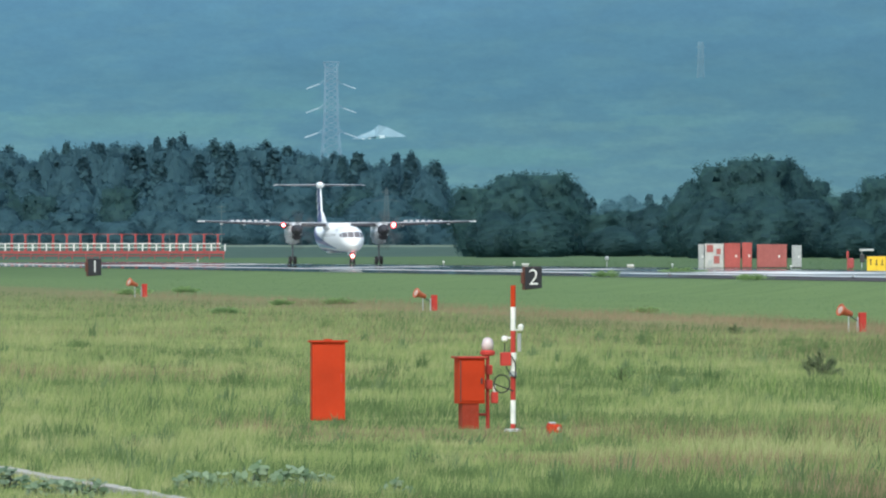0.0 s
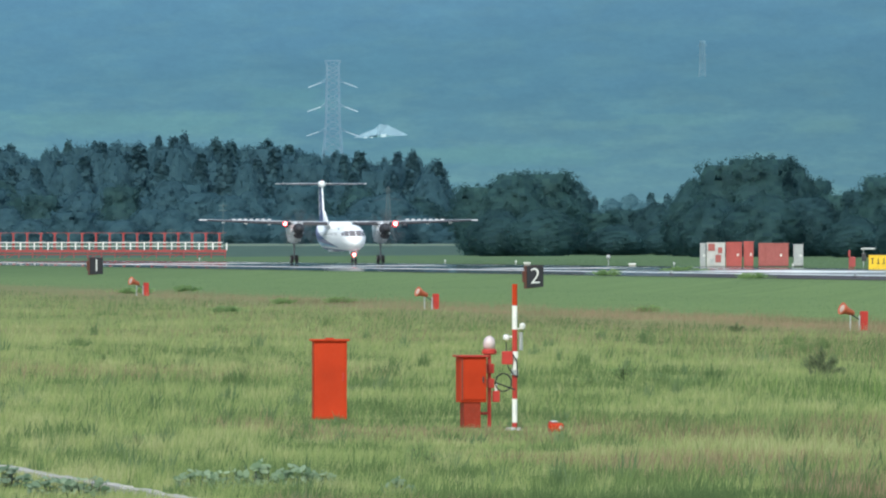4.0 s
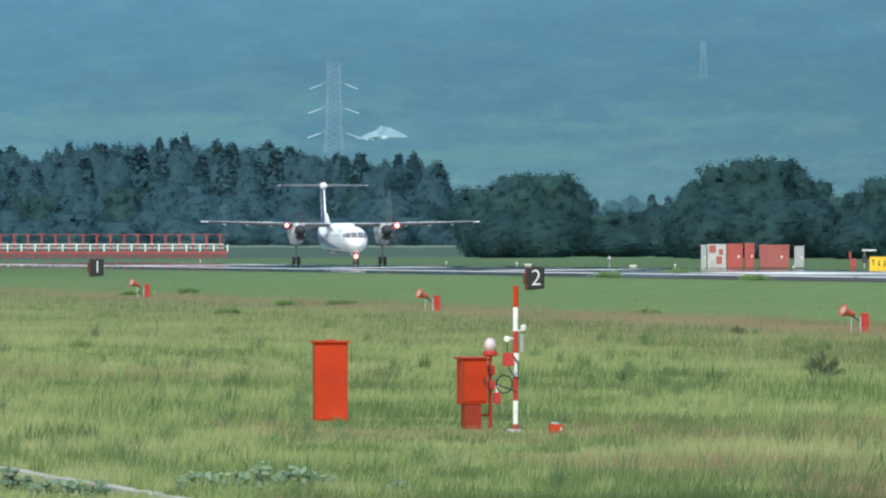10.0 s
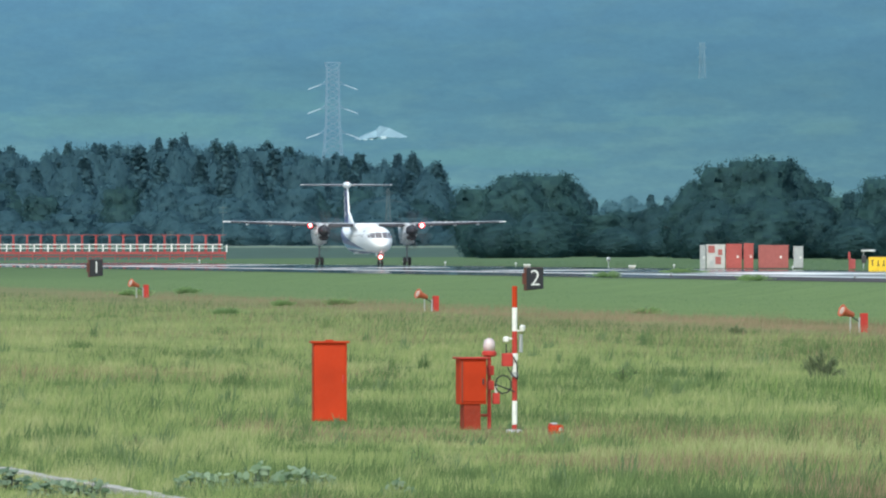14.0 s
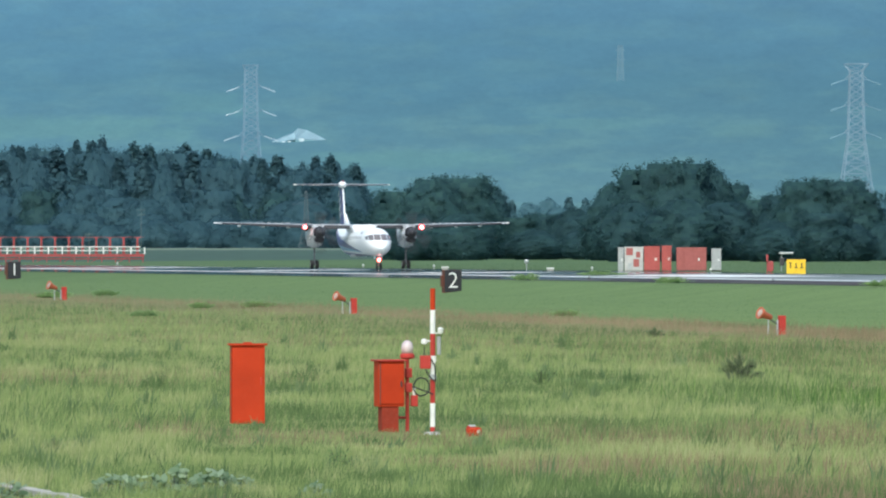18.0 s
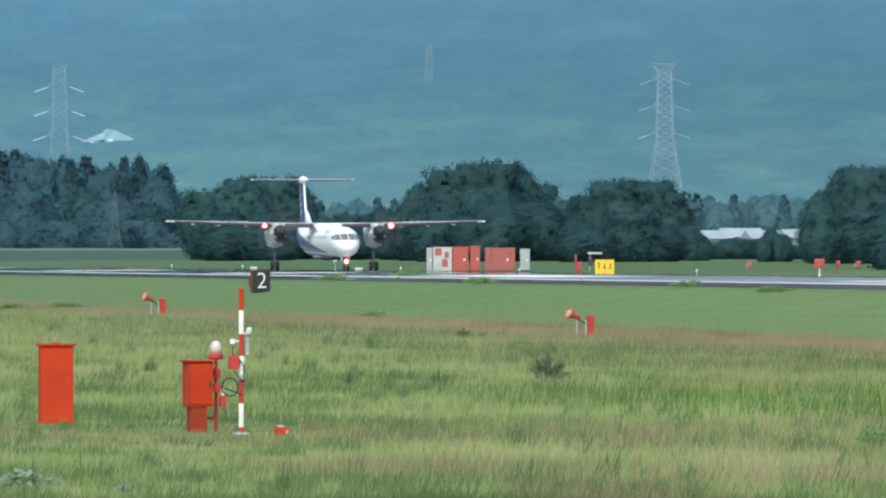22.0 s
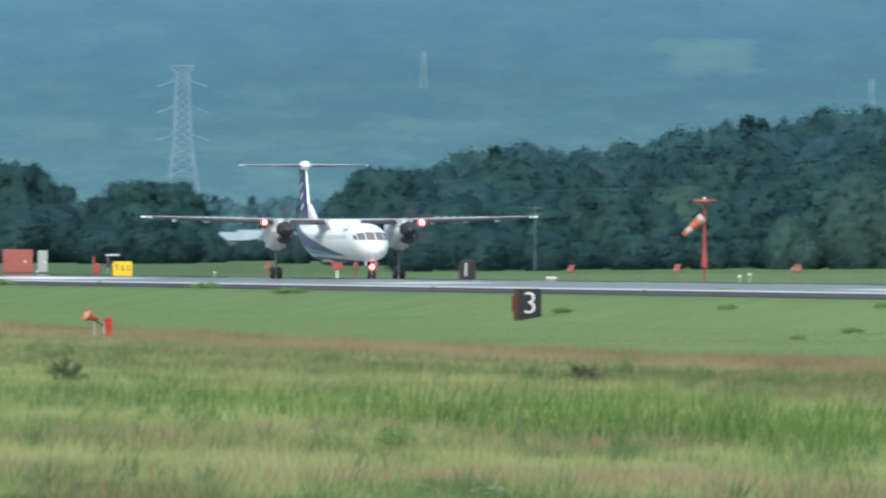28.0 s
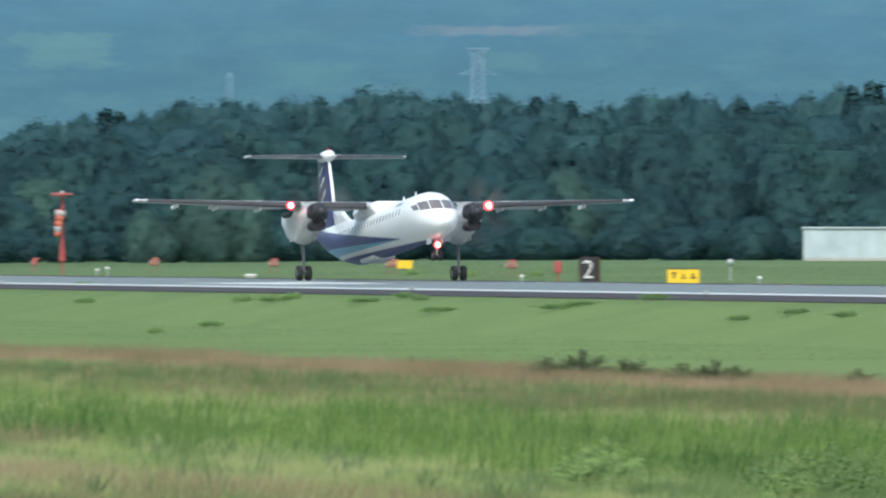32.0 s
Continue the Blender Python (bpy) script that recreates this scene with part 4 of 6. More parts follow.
            for i in range(4):
                for j in range(3):
                    b2.faces.new((g[i][j], g[i + 1][j], g[i + 1][j + 1], g[i][j + 1]))
            smooth(part(nm, b2, glass, body, "dark cockpit window"))
    winmat = paint("cabin_glass", (0.30, 0.31, 0.36), 0.2, 0.0)
    for k in range(20):
        y = -10.6 + k * 0.80
        for a0, a1 in ((10, 24), (156, 170)):
            panel("cabin_window", y, y + 0.27, a0, a1, winmat, 0.012, cuts=1)
    for a0, a1 in ((-22, 30), (150, 202)):
        panel("door", -12.3, -11.55, a0, a1, white, 0.010, "white cabin door")
    # company mark on the forward side: plain blue strokes
    for k in range(3):
        for a0, a1 in ((36, 46), (134, 144)):
            panel("mark", -10.2 + k * 0.55, -9.85 + k * 0.55, a0, a1, navy, 0.012, "dark blue mark", cuts=1, slant=0.25)
    # faired box under the hull and wing root fairing
    part("belly_fairing", box(1.3, 3.4, 0.3, 0, 0.9, 1.15, 0.13), white, root)
    part("wing_fairing", box(2.3, 5.4, 0.75, 0, -0.5, 3.45, 0.33), white, root)
    # wings
    for side, nm in ((-1, "wing"), (1, "wing")):
        st = [(0.0, -2.35, 3.0, 3.98, 0.42), (4.4, -2.30, 2.95, 4.02, 0.40), (9.0, -1.95, 2.35, 4.17, 0.29), (13.6, -1.50, 1.65, 4.34, 0.18), (14.12, -1.30, 1.2, 4.36, 0.10), (14.21, -1.0, 0.6, 4.37, 0.04)]
        w = smooth(part(nm, wing_bm(side, st), grey, root, "grey high wing"))
        b2 = wing_bm(side, [(5.0, -2.33, 0.42, 3.985, 0.34), (9.0, -2.03, 0.34, 4.135, 0.25), (13.5, -1.57, 0.24, 4.325, 0.15)])
        part("boot", b2, boot, w, "black rubber leading edge")
        b2 = wing_bm(side, [(1.3, -2.42, 0.42, 3.95, 0.34), (3.8, -2.39, 0.42, 3.97, 0.34)])
        part("boot", b2, boot, w, "black rubber leading edge")
        for x in (6.9, 9.3, 11.6):
            part("flap_fairing", box(0.16, 1.5, 0.22, side * x, 0.35, 3.78 + (x - 4.4) * 0.034, 0.07), white, w)
        b2 = bmesh.new()
        for x0, x1 in ((1.5, 3.5), (5.4, 9.6)):
            z0 = 4.00 + (x0 + x1) / 2 * 0.018
            box(x1 - x0, 0.70, 0.07, side * (x0 + x1) / 2, 0.62, z0 - 0.03, 0.0, b2, Matrix.Rotation(radians(-10), 4, "X"))
        part("flap", b2, grey, w, "lowered grey flaps")
        b2 = bmesh.new()
        for k in range(7):
            box(0.34, 0.13, 0.03, -1.8 + 0.6 * k, 0.065, 0.0, 0, b2)
        flip = part("spoiler", b2, grey, root, "white wing spoiler")
        flip.matrix_basis = pose(side * 8.85, -0.75, 4.36, 0, 0, 0)
        SPOILERS.append((flip, side))
        part("tip_cap", box(0.3, 0.7, 0.12, side * 14.05, -1.0, 4.32, 0.05), white, w, "white wing tip")
        # nacelle with the gear bay below
        nx = side * 4.41
        b2 = bmesh.new()
        prof = [(-4.15, 3.46, 0.42, 0.42), (-3.9, 3.44, 0.52, 0.52), (-3.2, 3.38, 0.62, 0.64), (-2.0, 3.25, 0.66, 0.84), (0.0, 3.05, 0.66, 1.05), (2.0, 3.22, 0.60, 0.84), (4.0, 3.62, 0.36, 0.40), (5.0, 3.78, 0.08, 0.10)]
        rr = [[b2.verts.new((nx + hw * math.copysign(abs(math.cos(2 * math.pi * i / 24)) ** 0.7, math.cos(2 * math.pi * i / 24)), y,
                             cz + hh * math.copysign(abs(math.sin(2 * math.pi * i / 24)) ** 0.7, math.sin(2 * math.pi * i / 24)))) for i in range(24)] for y, cz, hw, hh in prof]
        for p, q in zip(rr, rr[1:]):
            for i in range(24):
                b2.faces.new((p[i], p[(i + 1) % 24], q[(i + 1) % 24], q[i]))
        b2.faces.new(rr[0])
        b2.faces.new(rr[-1][::-1])
        nac = smooth(part("nacelle", b2, white, root, "white engine nacelle"))
        # chin intake with a dark mouth
        turn = Matrix.Translation((nx, -3.95, 2.80)) @ Matrix.Rotation(radians(90), 4, "X") @ Matrix.Diagonal((1.25, 0.85, 1, 1))
        smooth(part("intake", lathe([(0.30, -1.7), (0.36, -0.6), (0.36, 0.0), (0.31, 0.06), (0.27, 0.0), (0.24, -0.3), (0.02, -0.32)], 20, m=turn), boot, nac, "dark chin air intake"))
        part("intake_lip", lathe([(0.345, -0.9), (0.385, -0.3), (0.385, -0.2), (0.345, -0.18)], 20, m=turn), boot, nac)
        part("cowl_ring", lathe([(0.40, 4.24), (0.50, 4.16), (0.585, 3.86), (0.60, 3.66), (0.57, 3.62)], 24, m=Matrix.Translation((nx, 0, 3.455)) @ Matrix.Rotation(radians(90), 4, "X")), boot, nac, "black cowl ring round the spinner")
        part("exhaust", tube((nx + side * 0.5, 0.2, 3.75), (nx + side * 0.75, 1.4, 3.72), 0.17, 0.15, 12), DARK, nac, "sooty exhaust pipe")
        part("gear_door", box(0.04, 1.5, 0.34, nx - 0.58, 0.1, 2.20, 0.01), white, nac)
        part("gear_door", box(0.04, 1.5, 0.34, nx + 0.58, 0.1, 2.20, 0.01), white, nac)
        # propeller
        hub = new("propeller")
        hub.parent = root
        hub.matrix_basis = Matrix.Translation((nx, -4.45, 3.46))
        spin = Matrix.Rotation(radians(90), 4, "X")
        smooth(part("spinner", lathe([(0.40, -0.3), (0.40, 0.0), (0.36, 0.25), (0.25, 0.5), (0.10, 0.66), (0.01, 0.70)], 20, m=spin), DARK, hub, "dark spinner"))
        for k in range(6):
            b3 = bmesh.new()
            rows = []
            for r, c, tw in ((0.36, 0.16, 50), (0.7, 0.30, 42), (1.2, 0.36, 30), (1.7, 0.30, 22), (2.0, 0.16, 18), (2.055, 0.05, 17)):
                t = radians(tw)
                rows.append([b3.verts.new((c / 2 * e * math.cos(t) + f * math.sin(t), -c / 2 * e * math.sin(t) + f * math.cos(t), r)) for e, f in ((-1, 0), (0, 0.025), (1, 0), (0, -0.025))])
            for p, q in zip(rows, rows[1:]):
                for i in range(4):
                    b3.faces.new((p[i], p[(i + 1) % 4], q[(i + 1) % 4], q[i]))
            b3.faces.new(rows[0])
            b3.faces.new(rows[-1][::-1])
            bmesh.ops.transform(b3, matrix=Matrix.Rotation(radians(60 * k), 4, "Y"), verts=b3.verts)
            part("blade", b3, DARK, hub)
        SPINNERS.append((hub, side))
        # landing light in the leading edge; the wide red disc stands for its glare
        big = 1.2 if side > 0 else 1.0
        b2 = lathe([(0.02, 0.0), (0.21, 0.02), (0.23, 0.08), (0.20, 0.16), (0.02, 0.18)], 16, m=Matrix.Translation((side * 5.62, -2.30, 3.98)) @ Matrix.Rotation(radians(90), 4, "X") @ Matrix.Diagonal((big, big, 1, 1)))
        part("landing_light", b2, LAMP_RED, w, "glaring red-white landing light")
        part("lamp_core", lathe([(0.02, 0.0), (0.14, 0.02), (0.12, 0.06), (0.02, 0.07)], 14, m=Matrix.Translation((side * 5.62, -2.47, 3.98)) @ Matrix.Rotation(radians(90), 4, "X") @ Matrix.Diagonal((big, big, 1, 1))), LAMP_WHITE, w)
        # main gear
        leg = part("main_gear", tube((nx, 0.0, 2.75), (nx, 0.0, 0.40), 0.09, 0.08, 12), STRUT, root, "grey main gear strut")
        part("brace", tube((nx, 1.1, 2.6), (nx, 0.05, 1.2), 0.05, 0.05, 8), STRUT, leg)
        part("torque_link", tube((nx, 0.28, 0.9), (nx, 0.05, 0.5), 0.05, 0.05, 6, tube((nx, 0.05, 1.25), (nx, 0.28, 0.9), 0.05, 0.05, 6)), GREY, leg)
        part("axle", tube((nx - 0.4, 0, 0.42), (nx + 0.4, 0, 0.42), 0.07, 0.07, 10), DARK, leg)
        for k in (-0.25, 0.25):
            WHEELS.append((wheel("wheel", 0.42, 0.30, root, (nx + k, 0, 0.42)), 0.42))
    # nose gear
    ng = part("nose_gear", tube((0, -13.9, 1.6), (0, -13.94, 0.30), 0.08, 0.06, 10), GREY, root, "grey nose gear strut")
    part("brace", tube((0, -13.0, 1.5), (0, -13.9, 0.8), 0.04, 0.04, 8), GREY, ng)
    part("gear_door", box(0.03, 1.1, 0.42, -0.33, -13.5, 0.95, 0.008), white, ng)
    part("gear_door", box(0.03, 1.1, 0.42, 0.33, -13.5, 0.95, 0.008), white, ng)
    part("axle", tube((-0.28, -13.94, 0.28), (0.28, -13.94, 0.28), 0.05, 0.05, 8), DARK, ng)
    # taxi light, again with a red disc for the glare
    part("taxi_light", lathe([(0.02, 0.0), (0.20, 0.02), (0.20, 0.08), (0.02, 0.12)], 16, m=Matrix.Translation((0, -14.06, 0.86)) @ Matrix.Rotation(radians(90), 4, "X")), LAMP_RED, ng, "glaring red-white taxi light")
    part("lamp_core", lathe([(0.02, 0.0), (0.13, 0.02), (0.02, 0.06)], 14, m=Matrix.Translation((0, -14.19, 0.86)) @ Matrix.Rotation(radians(90), 4, "X")), LAMP_WHITE, ng)
    for k in (-0.18, 0.18):
        WHEELS.append((wheel("wheel", 0.28, 0.19, root, (k, -13.94, 0.28)), 0.28))
    # tail
    fin_mat = navy
    b2 = bmesh.new()
    sec = [(0.0, 0.0), (0.12, 0.8), (0.4, 1.0), (0.75, 0.6), (1.0, 0.05), (0.75, -0.6), (0.4, -1.0), (0.12, -0.8)]
    rr = [[b2.verts.new((th * sx, y0 + c * sy, z)) for sy, sx in sec] for y0, c, z, th in ((10.5, 5.3, 3.6, 0.24), (11.7, 4.1, 4.8, 0.20), (12.5, 3.5, 6.4, 0.17), (13.1, 3.0, 7.9, 0.15))]
    for p, q in zip(rr, rr[1:]):
        for i in range(8):
            b2.faces.new((p[i], p[(i + 1) % 8], q[(i + 1) % 8], q[i]))
    b2.faces.new(rr[0])
    b2.faces.new(rr[-1][::-1])
    fin = part("tail_fin", b2, fin_mat, root, "dark blue tail fin with white strokes")
    b2 = bmesh.new()
    rr = [[b2.verts.new((th * sx, y0 + c * sy, z)) for sy, sx in sec] for y0, c, z, th in ((5.8, 6.8, 3.55, 0.22), (8.4, 4.0, 4.30, 0.19), (11.0, 1.4, 5.30, 0.12))]
    for p, q in zip(rr, rr[1:]):
        for i in range(8):
            b2.faces.new((p[i], p[(i + 1) % 8], q[(i + 1) % 8], q[i]))
    b2.faces.new(rr[0])
    b2.faces.new(rr[-1][::-1])
    part("dorsal_fin", b2, white, root, "white dorsal fin")
    part("fin_edge", tube((0, 11.68, 4.8), (0, 13.08, 7.9), 0.10, 0.08, 8), white, fin, "pale leading edge")
    for z0, z1, y0 in ((5.0, 5.55, 12.6), (5.75, 6.3, 12.9), (6.5, 7.0, 13.2), (7.2, 7.6, 13.5)):
        for s in (-1, 1):
            part("stroke", box(0.012, 1.15, z1 - z0 - 0.28, s * 0.205, y0 + 0.85, z0, 0, m=Matrix.Rotation(radians(-24), 4, "X")), white, fin, "white stroke")
    for side in (-1, 1):
        st = [(0.0, 13.0, 2.3, 8.05, 0.22), (2.5, 13.25, 1.8, 8.07, 0.16), (4.5, 13.5, 1.35, 8.09, 0.11), (4.65, 13.7, 0.9, 8.09, 0.05)]
        tp = smooth(part("tailplane", wing_bm(side, st), grey, root, "grey tailplane"))
        part("boot", wing_bm(side, [(0.45, 12.99, 0.16, 8.05, 0.12), (4.4, 13.46, 0.13, 8.085, 0.07)]), boot, tp, "black rubber leading edge")
        part("tip_cap", box(0.2, 0.7, 0.10, side * 4.55, 14.1, 8.05, 0.04), white, tp)
    turn = Matrix.Translation((0, 13.6, 8.08)) @ Matrix.Rotation(radians(-90), 4, "X")
    smooth(part("fin_bullet", lathe([(0.02, -1.4), (0.22, -1.15), (0.33, -0.6), (0.34, 0.4), (0.22, 1.6), (0.03, 2.4)], 18, m=turn), white, root, "white bullet fairing"))
    part("antenna", box(0.03, 0.3, 0.28, 0, -6.0, 3.88), white, body)
    part("antenna", box(0.03, 0.3, 0.28, 0, -9.0, 3.88), white, body)
    part("beacon", lathe([(0.08, 0), (0.08, 0.06), (0.01, 0.12)], 10, m=Matrix.Translation((0, 13.0, 8.38))), RED, root, "red beacon lamp")
    return root


STRUT = paint("gear_steel", (0.14, 0.15, 0.17), 0.5, 0.1)
# red glow drawn as the glare round each lamp
LAMP_RED = glow("red_lamp_glass", (1.0, 0.05, 0.055), 5.0)
LAMP_WHITE = glow("white_lamp_glass", (1.0, 0.55, 0.52), 9.0)

# ---- distance signs ----
def distance_sign(x, y, z, rz, text, h, w, label):
    s = thing("distance_sign", x, y, z, rz, label, "sign", "runway distance signs")
    part("panel", box(w, 0.06, h * 0.94, 0, -0.14, h * 0.05, 0.02), BLACK, s, "black sign face")
    part("housing", box(w * 0.98, 0.70, h, 0.0, 0.25, 0, 0.03), RUST, s, "rust-red sign housing")
    part("side_box", box(0.14, 0.4, h * 0.5, -w / 2 - 0.07, 0.3, h * 0.28, 0.02), RUST, s, "red side box")
    for k in (-0.4, 0.4):
        part("post", box(0.10, 0.5, 0.4, k * w, 0.2, -0.35), GREY, s)
    glyph(text, h * 0.98, WHITE, s, pose(0, -0.185, h * 0.52, 90, 0, 0))
    return s


LENS = paint("dusty_lens", (0.46, 0.36, 0.31), 0.3, 0.2)


def flood_lamp(b, p, s=1.0):
    x, y = at_offset(b, p)
    z = gz(x, y)
    r = thing("approach_floodlight", x, y, z - 0.05, 14, "orange tilted floodlight on grey stake with red marker post", "airfield light", "floodlights in the grass")
    part("stake", tube((0.35, 0, 0), (0.35, 0, 0.82), 0.035, 0.03, 8), GREY, r)
    turn = Matrix.Translation((0.10, 0, 0.98)) @ Matrix.Rotation(radians(9), 4, "Z") @ Matrix.Rotation(radians(-70), 4, "Y")
    head = smooth(part("lamp_head", lathe([(0.06, -0.50), (0.13, -0.42), (0.16, -0.1), (0.27, 0.14), (0.29, 0.2), (0.25, 0.21), (0.22, 0.16), (0.02, 0.15)], 18, m=turn), SALMON_ORANGE, r, "orange lamp head"))
    part("lens", lathe([(0.01, 0.17), (0.18, 0.175), (0.17, 0.19), (0.01, 0.215)], 16, m=turn), LENS, head, "pale lens")
    part("bracket", tube((0.35, 0, 0.80), (0.78, 0, 0.55), 0.03, 0.03, 8), DARK, r)
    part("post", tube((0.80, 0, 0), (0.80, 0, 0.72), 0.045, 0.045, 8), GREY, r)
    part("marker_panel", box(0.34, 0.20, 0.92, 1.02, 0, 0, 0.03), RED, r, "red marker panel")
    return r


def cabinets():
    d = 346.0
    # tall orange cabinet
    v = polar(580, d)
    z = gz(v.x, v.y)
    c = thing("equipment_cabinet", v.x, v.y, z - 0.03, -3, "tall plain orange steel equipment cabinet in grass", "cabinet")
    h = height(604, d) - z
    part("body", box(0.80, 0.62, h, 0, 0, 0, 0.012), ORANGE, c)
    part("roof", box(0.93, 0.74, 0.05, 0, 0, h, 0.012), ORANGE, c)
    part("door", box(0.74, 0.02, h - 0.16, 0, -0.318, 0.08, 0.006), ORANGE, c)
    for k in (0.2, 0.5, 0.8):
        part("hinge", box(0.03, 0.05, 0.14, -0.39, -0.32, h * k, 0.008), ORANGE, c)
    part("handle", box(0.03, 0.05, 0.2, 0.31, -0.34, h * 0.5, 0.01), RED, c)
    part("vent_cap", box(0.2, 0.2, 0.03, 0.0, 0, h + 0.05, 0.01), ORANGE, c)
    # small red cabinet on a pedestal, with pipes and a beacon beside it
    d = 331.0
    v = polar(831, d)
    z = gz(v.x, v.y)
    z0 = height(712, d) - z
    z1 = height(632, d) - z
    c = thing("control_box", v.x, v.y, z - 0.03, 8, "red steel control box on a rusty pedestal", "cabinet")
    part("pedestal", box(0.40, 0.36, z0 + 0.03, -0.02, 0, 0, 0.02), paint("pedestal_red", (0.27, 0.034, 0.016), 0.6, 0.25, gloss=0.2), c, "faded red pedestal")
    bodyp = part("body", box(0.62, 0.42, z1 - z0, 0, 0, z0, 0.012), ORANGE, c)
    part("roof", box(0.74, 0.56, 0.045, 0, 0, z1, 0.012), RED, c)
    part("door", box(0.53, 0.025, z1 - z0 - 0.12, 0.01, -0.222, z0 + 0.06, 0.01), ORANGE, c)
    part("door_seam", box(0.025, 0.03, z1 - z0 - 0.08, -0.275, -0.224, z0 + 0.04, 0.005), RUST, c)
    part("handle", box(0.03, 0.05, 0.14, 0.22, -0.25, z0 + 0.45, 0.008), DARK, c)
    # beacon on its pipe
    v = polar(863, d + 0.3)
    b = thing("obstruction_beacon", v.x, v.y, z - 0.03, 0, "red beacon with clear dome on a red pipe stand", "beacon lamp")
    zb = height(628, d) - z
    part("pipe", tube((0.0, 0, 0), (0, 0, zb), 0.045, 0.045, 10), RED, b)
    part("crossbar", tube((-0.34, 0, 0.36), (0, 0, 0.36), 0.03, 0.03, 8), RED, b)
    for k in (0.55, 0.75):
        part("junction_box", box(0.16, 0.16, 0.22, 0.02, -0.05, zb * k, 0.02), RED, b)
    part("switch_box", box(0.16, 0.18, 0.26, 0.15, -0.05, 0.62, 0.02), RED, b, "red switch box")
    part("conduit", tube((0.15, -0.05, 0.88), (0.15, -0.05, 1.05), 0.03, 0.03, 8), WHITE, b)
    part("lamp_base", lathe([(0.12, 0), (0.17, 0.03), (0.17, 0.10), (0.14, 0.13)], 18, m=Matrix.Translation((0, 0, zb))), RED, b)
    smooth(part("dome", lathe([(0.135, 0), (0.14, 0.14), (0.12, 0.24), (0.06, 0.30), (0.005, 0.31)], 18, m=Matrix.Translation((0, 0, zb + 0.12))), paint("frosted_dome", (0.56, 0.47, 0.47), 0.25, 0.05), b, "milky glass dome"))
    part("dome_core", lathe([(0.05, 0), (0.05, 0.12), (0.01, 0.14)], 10, m=Matrix.Translation((0, 0, zb + 0.14))), RED, b)
    # striped mast with instruments
    d = 326.5
    v = polar(908, d)
    z = gz(v.x, v.y)
    mst = thing("instrument_mast", v.x, v.y, z - 0.03, 0, "red and white striped mast with instruments and cables", "mast")
    marks = [(768, 748, RED), (748, 706, WHITE), (706, 664, RED), (664, 624, WHITE), (624, 583, RED), (583, 541, WHITE), (541, 503, ORANGE)]
    for y0, y1, mat in marks:
        a0, a1 = height(y0, d) - z, height(y1, d) - z
        part("band", tube((0, 0, max(0, a0)), (0, 0, a1), 0.058, 0.058, 14), mat, mst, "")
    zz = lambda y: height(y, d) - z
    part("anemometer_arm", tube((0, 0, zz(582)), (0.20, -0.05, zz(582)), 0.018, 0.018, 8), WHITE, mst)
    part("sensor", lathe([(0.02, 0), (0.06, 0.03), (0.07, 0.12), (0.03, 0.16)], 12, m=Matrix.Translation((0.17, -0.05, zz(584)))), WHITE, mst, "white sensor")
    part("sensor_tube", tube((0.14, 0, zz(620)), (0.14, 0, zz(588)), 0.045, 0.045, 10), GREY, mst, "grey sensor tube")
    part("cable_head", lathe([(0.03, 0), (0.07, 0.02), (0.07, 0.10), (0.02, 0.13)], 12, m=Matrix.Translation((-0.20, -0.03, zz(602)))), WHITE, mst, "white cable head")
    part("arm", tube((-0.2, 0, zz(596)), (0, 0, zz(596)), 0.02, 0.02, 8), WHITE, mst)
    part("junction_box", box(0.24, 0.18, 0.30, -0.18, -0.06, zz(645), 0.02), RED, mst, "red junction box")
    part("clamp", tube((0, 0, zz(634)), (0, 0, zz(622)), 0.08, 0.08, 12), WHITE, mst)
    part("clamp", tube((0, 0, zz(664)), (0, 0, zz(655)), 0.085, 0.085, 12), GREY, mst)
    part("foot_plate", box(0.34, 0.3, 0.10, -0.02, 0, 0.0, 0.02), GREY, mst, "grey foot plate")
    for pts, rad in (([(-0.2, -0.03, zz(605)), (-0.2, -0.05, zz(630)), (-0.16, -0.1, zz(650)), (-0.05, -0.12, zz(662)), (0.05, -0.1, zz(668)), (0.04, -0.09, zz(640)), (-0.05, -0.08, zz(628))], 0.014),
                     ([(-0.05 - 0.22 - 0.19 * math.cos(k * 0.7), -0.09, zz(677) + 0.21 * math.sin(k * 0.7)) for k in range(10)] + [(0.0, -0.08, zz(690))], 0.016)):
        b2 = bmesh.new()
        for p, q in zip(pts, pts[1:]):
            tube(p, q, rad, rad, 6, b2)
        part("cable", b2, RUBBER, mst, "black cable")
    # small ground light in the grass
    v = polar(982, 323)
    z = gz(v.x, v.y)
    g = thing("ground_light", v.x, v.y, z, 0, "small orange ground light half hidden in grass", "airfield light")
    part("body", box(0.34, 0.22, 0.20, -0.02, 0, 0.02, 0.05), ORANGE, g)
    part("lens", box(0.08, 0.03, 0.08, 0.08, -0.12, 0.08, 0.02), LENS, g, "pale lens")
    part("cap", box(0.16, 0.14, 0.05, -0.06, 0, 0.22, 0.02), GREY, g, "grey cap")
    part("bracket", box(0.05, 0.2, 0.25, -0.14, 0, 0.0, 0.01), RED, g)


